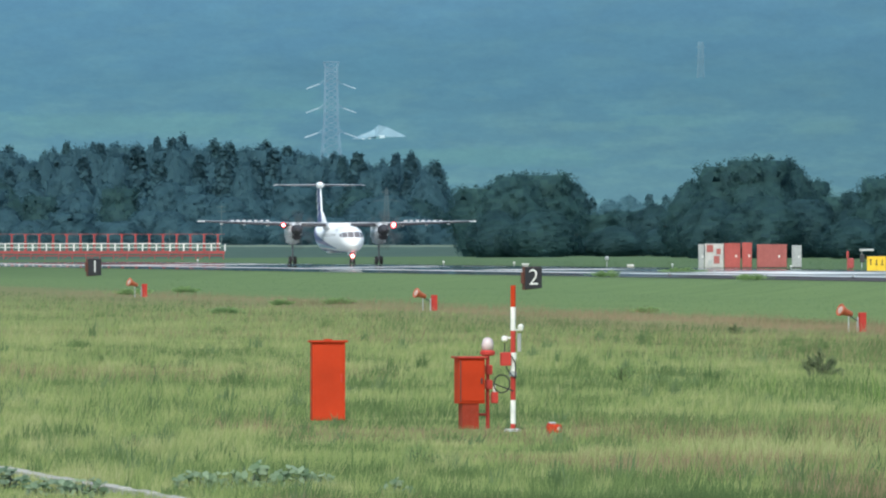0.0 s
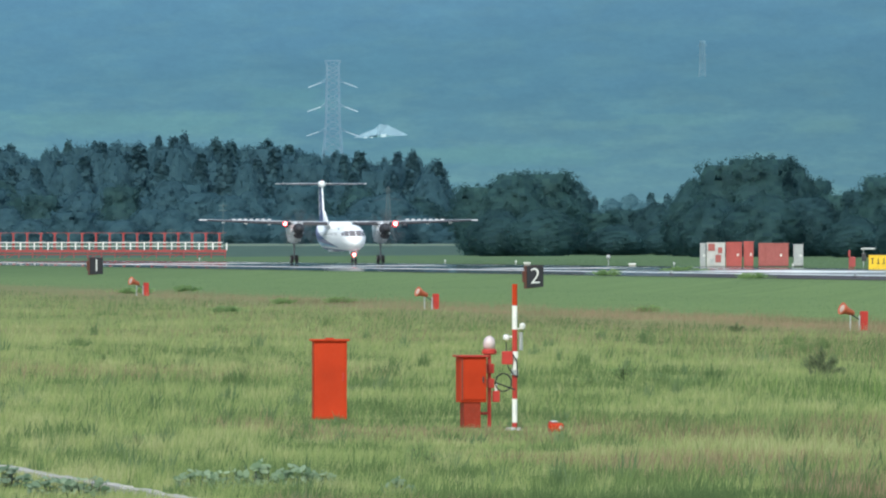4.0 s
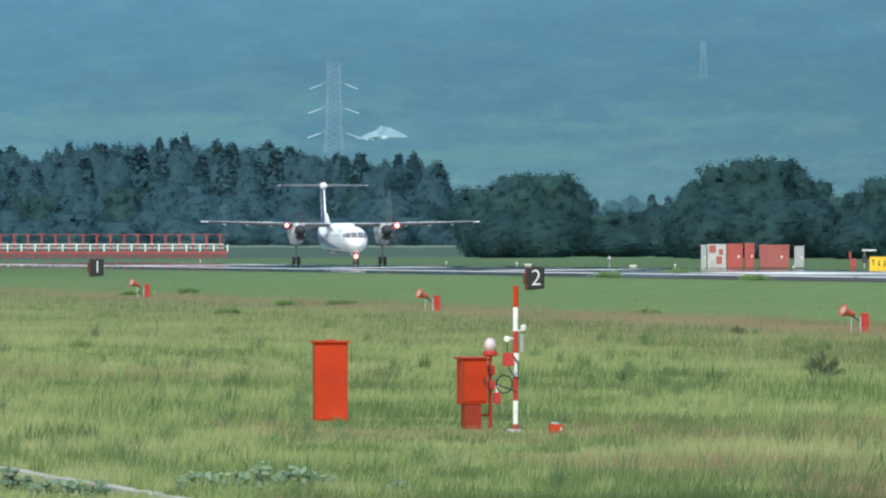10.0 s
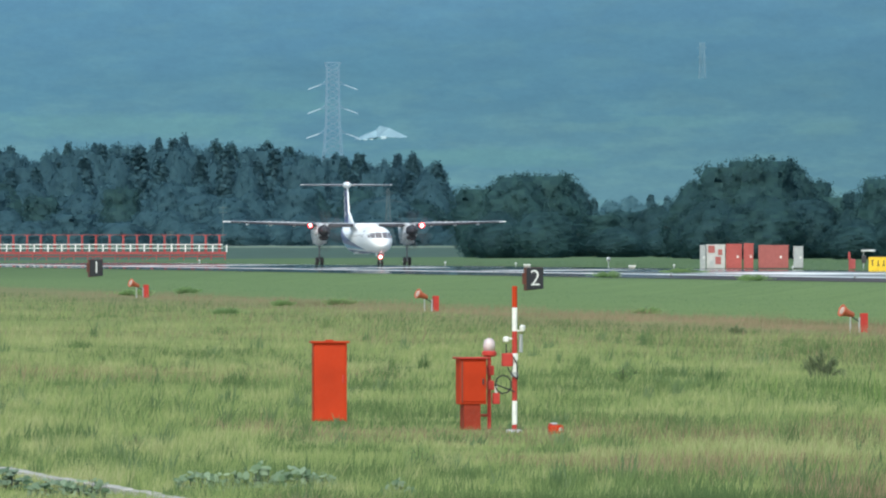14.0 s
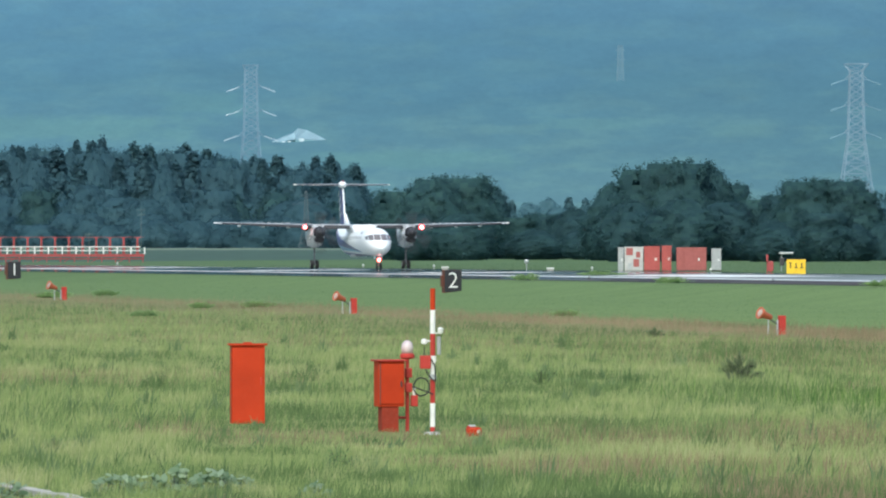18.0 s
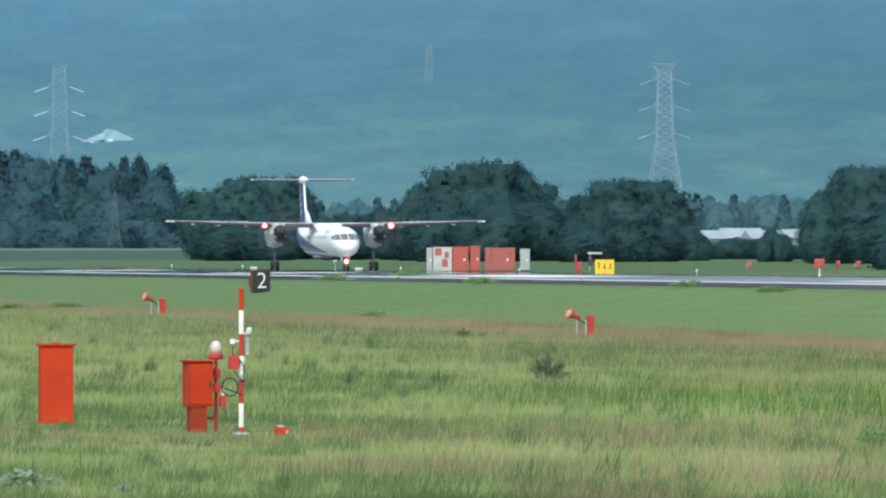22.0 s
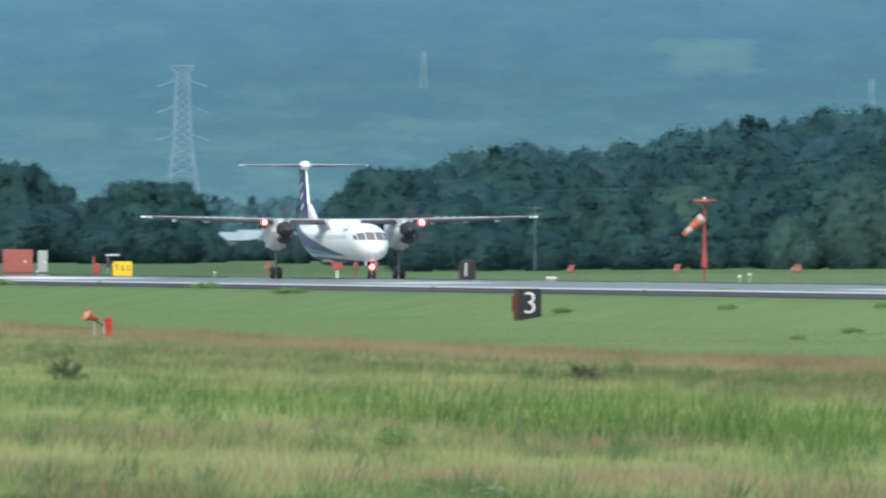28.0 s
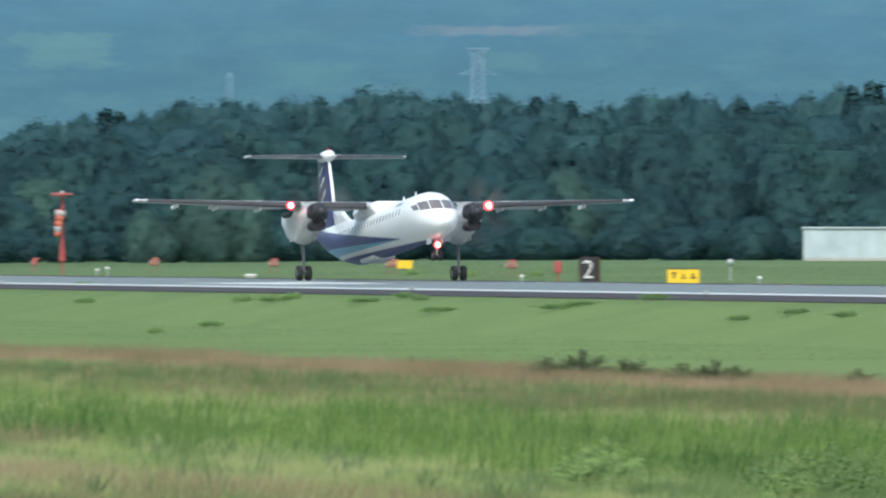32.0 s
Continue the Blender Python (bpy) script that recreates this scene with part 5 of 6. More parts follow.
def kerb():
    """A low concrete kerb, piece by piece, crossing the grass close to the eye."""
    root = thing("kerb", 0, 0, 0, label="weathered concrete kerb stones in grass", category="kerb", kind="structure")
    a, b = polar(-150, 289), polar(430, 230)
    n = 26
    rnd = random.Random(4)
    d = (b - a)
    ang = math.degrees(math.atan2(d.y, d.x))
    for k in range(n):
        c = a + d * ((k + 0.5) / n)
        bm = box(d.length / n - 0.05, 0.24, 0.28, 0, 0, 0, 0.02)
        s = part("kerb_stone", bm, CONCRETE, root)
        s.matrix_basis = pose(c.x, c.y, gz(c.x, c.y) - 0.18 + rnd.uniform(-0.015, 0.012), rnd.uniform(-1, 1), rnd.uniform(-0.25, 0.25), ang + rnd.uniform(-0.2, 0.2))


plant_woods()
grow_grass()
PLANE = build_airliner()
for sb, stext in ((167, "1"), (943, "2"), (2270, "3")):
    sx, sy = at_offset(sb, 140.0)
    distance_sign(sx, sy, gz(139.0, sy) - 0.02, 10, stext, 1.70, 1.30, "black runway distance sign with white number %s in grass" % stext)
for fb in (230, 738, 1489):
    flood_lamp(fb, 100.0)
cabinets()
kerb()


# ---- far side of the runway ----
def lattice(name, b, d, top, foot, w_top, w_mid, w_foot, arms, mat, label, cap=1.0, bar=0.0030, strings=None):
    """A steel lattice pylon: four legs, cross bracing, pairs of arms with insulator strings, a flared head."""
    v = polar(b, d)
    z0 = height(foot, d)
    h = height(top, d) - z0
    k = thing("pylon", v.x, v.y, z0, -math.degrees(BEARING0 + b / F) + 7, label, "pylon", "power line pylons")
    wz = lambda z: float(np.interp(z / h, [0, 0.45, 0.95], [w_foot, w_mid, w_top]))
    c = lambda z, i: (wz(z) / 2 * (1, 1, -1, -1)[i % 4], wz(z) / 2 * (1, -1, -1, 1)[i % 4], z)
    r = max(0.035, h * bar)
    for i in range(4):
        part("leg", tube(c(h * 0.45, i), c(h * 0.95, i), r, r, 5, tube(c(0, i), c(h * 0.45, i), r, r, 5)), mat, k)
    levels = [h * f for f in (0.0, 0.09, 0.18, 0.26, 0.33, 0.40, 0.46, 0.52, 0.58, 0.64, 0.70, 0.76, 0.82, 0.87, 0.91, 0.95)]
    bm = bmesh.new()
    for z0a, z1a in zip(levels, levels[1:]):
        for i in range(4):
            tube(c(z0a, i), c(z1a, i + 1), r * 0.5, r * 0.5, 4, bm)
            tube(c(z0a, i + 1), c(z1a, i), r * 0.5, r * 0.5, 4, bm)
            tube(c(z1a, i), c(z1a, i + 1), r * 0.5, r * 0.5, 4, bm)
    tagged(part("bracing", bm, mat, k), kind="stuff")
    for f, half in arms:
        z = h * f
        for s in (-1, 1):
            tip = (s * half, 0, z - half * 0.05)
            bm = bmesh.new()
            for i in ((0, 1) if s > 0 else (2, 3)):
                tube(c(z, i), tip, r * 0.7, r * 0.5, 4, bm)
                tube(c(z + h * 0.035, i), tip, r * 0.7, r * 0.5, 4, bm)
            arm = part("arm", bm, mat, k)
            if strings:
                reach, string_mat = strings
                part("insulator", tube(tip, (tip[0] + s * reach, 0, tip[2] - reach * 0.36), r * 1.5, r * 1.5, 5), string_mat, arm, "pale insulator string")
    bm = bmesh.new()
    flare = [tuple(q * (cap if n < 2 else 1) for n, q in enumerate((wz(h) / 2 * sx, wz(h) / 2 * sy, h))) for sx, sy in ((1, 1), (1, -1), (-1, -1), (-1, 1))]
    for i in range(4):
        tube(c(h * 0.95, i), flare[i], r, r, 4, bm)
        tube(c(h * 0.95, i), flare[(i + 1) % 4], r * 0.6, r * 0.6, 4, bm)
        tube(flare[i], flare[(i + 1) % 4], r, r, 4, bm)
    part("top_frame", bm, mat, k)
    return k


def pylons():
    # steel and insulator colours with distance haze mixed in
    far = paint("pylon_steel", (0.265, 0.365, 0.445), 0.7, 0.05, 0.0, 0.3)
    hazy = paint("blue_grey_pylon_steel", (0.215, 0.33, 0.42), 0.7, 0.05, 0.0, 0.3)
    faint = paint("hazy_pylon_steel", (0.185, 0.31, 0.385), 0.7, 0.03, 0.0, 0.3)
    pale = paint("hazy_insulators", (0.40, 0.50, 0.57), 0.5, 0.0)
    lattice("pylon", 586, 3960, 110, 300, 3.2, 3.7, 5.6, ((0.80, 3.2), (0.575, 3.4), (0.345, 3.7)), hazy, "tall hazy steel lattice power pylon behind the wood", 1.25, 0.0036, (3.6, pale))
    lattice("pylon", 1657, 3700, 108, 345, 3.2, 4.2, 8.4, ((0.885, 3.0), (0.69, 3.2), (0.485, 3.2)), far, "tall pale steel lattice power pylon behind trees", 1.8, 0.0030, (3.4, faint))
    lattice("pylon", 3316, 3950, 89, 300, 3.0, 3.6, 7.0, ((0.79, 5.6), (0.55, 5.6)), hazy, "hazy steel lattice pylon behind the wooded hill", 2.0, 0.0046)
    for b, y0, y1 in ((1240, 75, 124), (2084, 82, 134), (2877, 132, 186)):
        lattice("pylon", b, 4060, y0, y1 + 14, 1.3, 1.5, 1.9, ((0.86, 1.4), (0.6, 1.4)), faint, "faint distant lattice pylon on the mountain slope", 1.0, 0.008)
    # haze is put into the small pylon's steel colour as well
    brown = paint("weathered_pylon_steel", (0.105, 0.15, 0.17), 0.8, 0.1)
    lattice("pylon", 684, 2440, 333, 446, 0.4, 0.9, 3.0, ((0.93, 1.0), (0.80, 2.4)), brown, "small haze-dulled lattice pylon in front of the wood", 0.6, 0.0034)
    # pole colour, dulled with painted-in haze
    pole_haze = paint("weathered_pole", (0.10, 0.15, 0.155), 0.8, 0.1)
    for b, top, d in ((392, 358, 2420), (300, 404, 2300), (2281, 348, 1440)):
        v = polar(b, d)
        z = gz(v.x, v.y)
        u = thing("utility_pole", v.x, v.y, z - 0.2, 0, "grey concrete utility pole with crossarms", "pole")
        h = height(top, d) - z
        part("pole", tube((0, 0, 0), (0, 0, h), 0.08, 0.05, 8), pole_haze, u)
        for f in (0.93, 0.84):
            part("crossarm", box(1.4, 0.1, 0.1, 0, 0, h * f), pole_haze, u)


def localizer():
    """A long red antenna array across the runway's far end, with a white railed walkway."""
    x1, y = at_offset(412, 203.0)
    y = 1806.0
    z = height(458, 1815.0)
    n, step = 27, 1.74
    root = thing("antenna_array", x1, y, z, 0, "long red antenna array on red legs with a white rail", "antenna array")
    w = n * step
    part("beam", box(w, 0.25, 0.34, -w / 2, 0, 0.62, 0.03), RED_HAZED, root, "red main beam")
    part("lower_rail", box(w, 0.12, 0.12, -w / 2, 0.2, 0.3, 0.0), RED, root)
    part("feed_line", tube((-w, 0, 3.08), (0, 0, 3.08), 0.03, 0.03, 5), RED_OLD, root)
    part("hand_rail", box(w - 1.0, 0.06, 0.10, -w / 2, -0.35, 1.82), WHITE, root, "white hand rail")
    part("hand_rail", box(w - 1.0, 0.06, 0.08, -w / 2, -0.35, 1.35), WHITE, root, "white hand rail")
    leg = lambda m, nm, x: (part(nm, m, RED_HAZED if nm != "rail_post" else WHITE, root))
    for k in range(n):
        x = -w + (k + 0.5) * step
        leg(box(0.34, 0.30, 1.15, x, 0, 0.96, 0.03), "antenna_post", x)
        leg(box(0.20, 0.5, 1.05, x, 0, 2.05, 0.03), "antenna_element", x)
        leg(box(0.62, 0.2, 0.12, x, 0, 2.98, 0.02), "antenna_tip", x)
        leg(box(0.12, 0.12, 0.75, x + step * 0.4, 0.0, -0.1), "leg", x)
        leg(box(0.16, 0.06, 0.86, x + step * 0.5, -0.35, 0.96), "rail_post", x)
        if k % 2:
            leg(tube((x - 0.6, 0.1, -0.05), (x + 0.5, 0.1, 0.62), 0.04, 0.04, 5), "brace", x)
    part("cable_box", box(1.1, 0.4, 0.42, -w + 11.3, -0.5, 1.0, 0.03), WHITE, root, "white cable box")
    part("end_box", box(0.45, 0.5, 0.8, -w + 13.6, -0.4, -0.1, 0.03), DARK, root, "dark equipment box")


def containers():
    d = 1500.0
    m = d / F
    spec = ((1241, 10, 433, GREY, "narrow grey steel panel box"), (1264, 33, 432, None, "peeling white and red steel container"), (1296, 28, 431, CONTAINER_RED, "red steel container"),
            (1322, 17, 430, CONTAINER_RED, "narrow red steel container"), (1366, 53, 433, RED_OLD, "faded red steel container"), (1410, 17, 435, GREY, "narrow grey steel container"))
    for b, w, top, mat, label in spec:
        v = polar(b, d)
        z = gz(v.x, v.y)
        h = height(top, d) - z
        wm = w * m
        c = thing("storage_container", v.x, v.y, z, -8, label + " beside the runway", "container", "containers beside the runway")
        base = mat or paint("peeling_white_paint", (0.50, 0.50, 0.49), 0.7, 0.35, scale=1.5, dirt=(0.35, 0.16, 0.13))
        part("shell", box(wm, 3.0, h - 0.12, 0, 1.5, 0.12, 0.04), base, c)
        part("sill", box(wm, 3.0, 0.12, 0, 1.5, 0, 0.02), DARK, c)
        part("roof_rail", box(wm + 0.06, 0.12, 0.14, 0, 0.02, h - 0.12, 0.02), base, c)
        n = max(2, int(wm / 0.32))
        for k in range(n):
            part("rib", box(0.09, 0.05, h - 0.4, -wm / 2 + (k + 0.5) * wm / n, -0.02, 0.2, 0.012), base, c)
        if mat is None:
            for x, zz, sx, sz in ((-0.45, 1.75, 0.7, 0.75), (0.25, 0.55, 0.6, 0.8), (0.45, 1.5, 0.45, 0.6), (-0.4, 0.3, 0.5, 0.6)):
                part("painted_patch", box(sx, 0.02, sz, x, -0.055, zz), RED_OLD if zz != 0.3 else GREY, c, "red painted patch")
        else:
            for s in (-0.28, 0.28):
                part("lock_bar", tube((s * wm, -0.07, 0.25), (s * wm, -0.07, h - 0.2), 0.025, 0.025, 6), base, c)
            part("notice", box(0.2, 0.02, 0.26, wm * 0.25, -0.06, h * 0.45), WHITE, c, "pale notice plate")


def far_fixtures():
    def put(name, b, p, label, cat, group="", rz=-10.0):
        x, y = at_offset(b, p)
        return thing(name, x, y, gz(x, y), rz, label, cat, group), math.hypot(x, y)

    # distance signs facing both ways on the far side
    for b, text in ((2160, "1"), (3513, "2")):
        x, y = at_offset(b, 209.0)
        s = distance_sign(x, y, gz(x, y), -30, text, 1.68, 1.15, "black runway distance sign with white number %s on the far side" % text)
    # yellow guidance signs
    for b, p, w, h, n in ((1551, 213.0, 1.80, 1.45, 3), (3680, 209.0, 1.95, 0.98, 3), (3186, 262.0, 1.35, 0.75, 0)):
        s, d = put("guidance_sign", b, p, "yellow airfield guidance sign with dark characters" if n else "plain yellow airfield guidance sign in grass", "sign", "yellow guidance signs")
        part("panel", box(w, 0.22, h - 0.12, 0, 0, 0.12, 0.02), YELLOW, s)
        part("top_trim", box(w + 0.04, 0.26, 0.05, 0, 0, h, 0.01), DARK if n else YELLOW, s)
        for k in (-0.35, 0.35):
            part("leg", box(0.08, 0.08, 0.14, k * w, 0, 0), GREY, s)
        for k in range(n):
            x = (k - 1) * w * 0.30
            part("character_bar", box(0.10, 0.02, h * 0.36, x, -0.12, h * 0.42), BLACK, s, "black bar")
            part("character_bar", box(0.28, 0.02, 0.09, x, -0.12, h * (0.42 if k else 0.74)), BLACK, s, "black bar")
    # orange floodlights on two legs
    for b, p, kind in ((1807, 226, 0), (1998, 232, 0), (2344, 224, 0), (2744, 236, 1), (2955, 236, 1), (3164, 236, 1), (3376, 236, 1), (2532, 232, 0)):
        s, d = put("strobe_light", b, p, "orange airfield light unit on two legs in grass", "airfield light", "orange lights on the far side")
        part("body", box(0.82 if kind else 0.5, 0.45, 0.44, 0, 0, 0.62, 0.10), SALMON if kind else RED_OLD, s)
        part("hood", box(0.55, 0.3, 0.16, 0.1, 0, 1.08, 0.05), RED_OLD, s)
        part("lens", box(0.06, 0.3, 0.26, -0.42 if kind else -0.24, -0.05, 0.7, 0.02), GREY, s, "pale lens")
        for k in (-0.3, 0.3):
            part("leg", tube((k * (1 if kind else 0.5), 0, 0), (k * (1 if kind else 0.5), 0, 0.66), 0.035, 0.035, 6), RED_OLD, s)
    # red boxes on posts
    for b, p, w, z0, z1, legmat in ((1931, 212, 0.90, 0.85, 1.62, WHITE), (3458, 209, 0.46, 0.70, 1.45, RED_HAZED), (1964, 236, 0.4, 0.7, 1.2, RED_HAZED), (1506, 214, 0.55, 0.3, 1.25, RED_HAZED), (1500, 216, 0.22, 1.2, 1.9, RED_HAZED)):
        s, d = put("marker_box", b, p, "red painted marker box on a short post", "marker", "red marker boxes")
        part("box", box(w, 0.4, z1 - z0, 0, 0, z0, 0.06), RED_HAZED, s)
        part("post", tube((0, 0, 0), (0, 0, z0 + 0.05), 0.10 if legmat is WHITE else 0.06, 0.06, 8), legmat, s)
        part("foot", box(0.3, 0.3, 0.12, 0, 0, 0, 0.02), legmat, s)
    # small canopy beside the yellow sign
    s, d = put("instrument_shelter", 1532, 232, "small greenish instrument shelter on a post", "shelter")
    part("roof", box(1.5, 0.8, 0.22, 0.1, 0, 1.75, 0.06), GREY, s)
    part("post", tube((-0.4, 0, 0), (-0.4, 0, 1.8), 0.07, 0.07, 8), GREY, s)
    part("cabinet", box(0.5, 0.4, 0.8, -0.35, 0, 0.6, 0.04), DARK, s)
    # white light boxes at the runway edge
    for b, p in ((930, 206), (2310, 206), (2914, 206), (1116, 207)):
        s, d = put("light_box", b, p, "low white approach light box at the runway edge", "airfield light", "white light boxes")
        part("lid", box(0.78, 0.5, 0.14, 0, 0, 0.30, 0.04), WHITE, s)
        part("base", box(0.62, 0.4, 0.16, 0, 0, 0.14, 0.03), CONCRETE, s)
        for k in (-0.25, 0.25):
            part("foot", tube((k, 0, 0), (k, 0, 0.16), 0.04, 0.04, 6), GREY, s)
    # runway edge lamps
    for b, p, h in ((785, 205.5, 0.6), (910, 205.5, 0.6), (1190, 205.5, 0.55), (1714, 205.5, 0.6), (3394, 205.5, 0.55), (3815, 205.5, 0.62), (2643, 207, 0.75), (2661, 207, 0.95), (350, 205.5, 0.5), (1400, 205.5, 0.5)):
        s, d = put("edge_lamp", b, p, "small white runway edge lamp on a stub post", "airfield light", "runway edge lamps")
        part("stem", tube((0, 0, 0), (0, 0, h * 0.7), 0.06, 0.05, 8), GREY, s)
        part("globe", lathe([(0.06, 0), (0.11, 0.03), (0.11, 0.14), (0.05, 0.2), (0.01, 0.21)], 10, m=Matrix.Translation((0, 0, h * 0.7))), WHITE, s, "white glass globe")
        part("base", box(0.24, 0.24, 0.06, 0, 0, 0, 0.01), DARK, s)
    for b in (1185, 1510, 2475, 2100, 3200, 3720):
        x, y = at_offset(b, 150.5)
        s = thing("edge_lamp", x, y, float(runway_z(150.5)), 0, "low dark runway edge lamp on the shoulder", "airfield light", "runway edge lamps")
        part("base", lathe([(0.16, 0), (0.15, 0.05), (0.08, 0.08)], 12), DARK, s)
        part("globe", lathe([(0.07, 0.07), (0.09, 0.12), (0.08, 0.24), (0.02, 0.28)], 10), GREY, s)
    # grey sensor and post on the far verge
    for b, p, h in ((1074, 208, 1.0), (3763, 232, 1.15)):
        s, d = put("sensor_post", b, p, "grey sensor head on a thin post", "sensor")
        part("post", tube((0, 0, 0), (0, 0, h), 0.05, 0.05, 8), GREY, s)
        smooth(part("head", lathe([(0.02, -0.25), (0.18, -0.18), (0.24, 0), (0.18, 0.18), (0.02, 0.25)], 12, m=Matrix.Translation((0, 0, h + 0.05))), GREY, s))
        part("foot", box(0.25, 0.25, 0.08, 0, 0, 0, 0.01), CONCRETE, s)


SOCK = []
# cloth colours muted by haze put into them
SOCK_ORANGE = paint("weathered_orange_cloth", (0.46, 0.13, 0.085), 0.8, 0.15)
SOCK_WHITE = paint("weathered_white_cloth", (0.48, 0.42, 0.42), 0.8, 0.15)


def windsock():
    x, y = at_offset(2581, 213.0)
    d = math.hypot(x, y)
    z = gz(x, y)
    h = height(349, d) - z
    w = thing("windsock_mast", x, y, z, 0, "red mast with orange and white windsock and top frame", "windsock")
    part("pole", tube((0, 0, 1.6), (0, 0, h), 0.13, 0.10, 10, tube((0, 0, 0), (0, 0, 1.6), 0.07, 0.10, 8)), RED_HAZED, w)
    part("lower_sleeve", lathe([(0.16, 1.15), (0.24, 1.25), (0.22, 1.9), (0.14, 2.6)], 12), RED_HAZED, w)
    part("top_frame", lathe([(0.05, -0.05), (0.8, -0.02), (0.86, 0.08), (0.8, 0.20), (0.1, 0.16)], 18, m=Matrix.Translation((0, 0, h))), RED_OLD, w, "rusty red round top frame")
    part("lamp", lathe([(0.06, 0), (0.08, 0.1), (0.02, 0.22)], 10, m=Matrix.Translation((0, 0, h + 0.18))), WHITE, w)
    part("foot", box(0.5, 0.5, 0.1, 0, 0, 0, 0.02), CONCRETE, w)
    sock = new("sock")
    sock.parent = w
    sock.matrix_basis = pose(-0.05, 0, h - 1.15, 0, 0, 0)
    cuts = [(0.0, 0.40), (0.42, 0.36), (0.84, 0.31), (1.26, 0.26), (1.68, 0.22), (2.0, 0.19)]
    for k, ((a, r0), (b2, r1)) in enumerate(zip(cuts, cuts[1:])):
        bm = lathe([(r0, a), ((r0 + r1) / 2 * 1.04, (a + b2) / 2), (r1, b2)], 16)
        smooth(part("sock_band", bm, SOCK_WHITE if k in (0, 3) else SOCK_ORANGE, sock, "white band" if k in (0, 3) else "orange band"))
    part("hoop", lathe([(0.39, -0.03), (0.42, 0), (0.39, 0.03)], 16), RED, sock)
    SOCK.append((sock, h - 1.15))


def sheds():
    # low pale sheds seen in the gap between trees
    spec = ((1725, 2620, 402, 9.5, 3.4), (1790, 2640, 398, 7.5, 3.6), (1835, 2620, 402, 7.0, 3.4), (1905, 2600, 400, 8.5, 3.4))
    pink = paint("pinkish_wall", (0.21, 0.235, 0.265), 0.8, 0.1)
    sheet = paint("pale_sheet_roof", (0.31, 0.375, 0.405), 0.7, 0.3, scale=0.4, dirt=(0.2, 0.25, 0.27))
    for b, d, top, w, h in spec:
        v = polar(b, d)
        zt = height(top, d)
        z = gz(v.x, v.y)
        s = thing("shed", v.x, v.y, z, 10, "pale farm shed with a white sheet roof behind bushes", "shed", "farm sheds")
        hh = zt - z
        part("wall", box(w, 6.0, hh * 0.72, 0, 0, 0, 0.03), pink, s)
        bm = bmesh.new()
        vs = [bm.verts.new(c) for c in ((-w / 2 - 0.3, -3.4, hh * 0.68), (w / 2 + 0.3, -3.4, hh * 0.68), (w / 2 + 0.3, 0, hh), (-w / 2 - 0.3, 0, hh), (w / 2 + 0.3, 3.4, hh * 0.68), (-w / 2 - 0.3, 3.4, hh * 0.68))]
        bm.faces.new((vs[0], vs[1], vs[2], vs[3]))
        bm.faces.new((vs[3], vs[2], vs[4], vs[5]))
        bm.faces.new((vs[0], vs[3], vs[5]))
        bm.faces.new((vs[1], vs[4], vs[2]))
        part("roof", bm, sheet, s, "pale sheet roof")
        for k in (-0.25, 0.2):
            part("door", box(1.6, 0.1, hh * 0.5, k * w, -3.02, 0.1, 0.02), GREY, s)
    # white hall at the near end of the far side
    d = 1420.0
    a, b = polar(3892, d), polar(4330, d)
    z = gz(a.x, a.y)
    c = (a + b) / 2
    h = height(405, d) - z
    L = (b - a).length
    s = thing("hall", c.x, c.y, z, -math.degrees(math.atan2(b.x - a.x, b.y - a.y)) + 90, "long low white sheet-clad hall before the wood", "building")
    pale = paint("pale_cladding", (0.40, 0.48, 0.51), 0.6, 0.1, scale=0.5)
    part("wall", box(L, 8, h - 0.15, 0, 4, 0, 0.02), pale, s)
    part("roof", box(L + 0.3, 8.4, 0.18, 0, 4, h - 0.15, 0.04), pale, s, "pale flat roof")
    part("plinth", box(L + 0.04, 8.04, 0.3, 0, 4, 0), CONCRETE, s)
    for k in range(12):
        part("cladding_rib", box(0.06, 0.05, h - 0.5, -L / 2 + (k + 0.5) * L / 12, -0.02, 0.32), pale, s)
    # white-roofed house on the slope
    d = 4083.0
    v = polar(672, d)
    zb = height(250, d)
    s = thing("hillside_house", v.x, v.y, zb - 3.0, 20, "house with pale hipped roof on the mountain slope", "house")
    # haze is mixed into roof and walls; the main walls match the slope's colour
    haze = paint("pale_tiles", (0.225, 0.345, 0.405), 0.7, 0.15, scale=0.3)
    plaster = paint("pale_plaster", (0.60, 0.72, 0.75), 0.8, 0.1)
    part("wall", box(9.9, 6.3, 2.75, 2.3, 0, 1.4, 0.05), paint("hazy_wall", (0.20, 0.37, 0.41), 0.8, 0.05), s, "wall with blue haze in its colour")
    part("wall", box(5.0, 5.0, 2.25, -4.9, 0, 1.4, 0.05), paint("hazy_wall", (0.20, 0.37, 0.41), 0.8, 0.05), s, "wall with blue haze in its colour")
    for x, y, w, z1 in ((-6.3, -2.2, 1.1, 1.5), (-4.4, -2.2, 0.8, 1.6), (-0.9, -2.9, 1.5, 2.4), (4.4, -2.9, 3.4, 1.8)):
        part("wall", box(w, 1.0, z1, x, y, 2.2, 0.05), plaster, s, "bright wall under the eaves")

    def roof(corners, faces, label):
        bm = bmesh.new()
        vs = [bm.verts.new(c) for c in corners]
        for f in faces:
            bm.faces.new([vs[i] for i in f])
        part("roof", bm, haze, s, label)

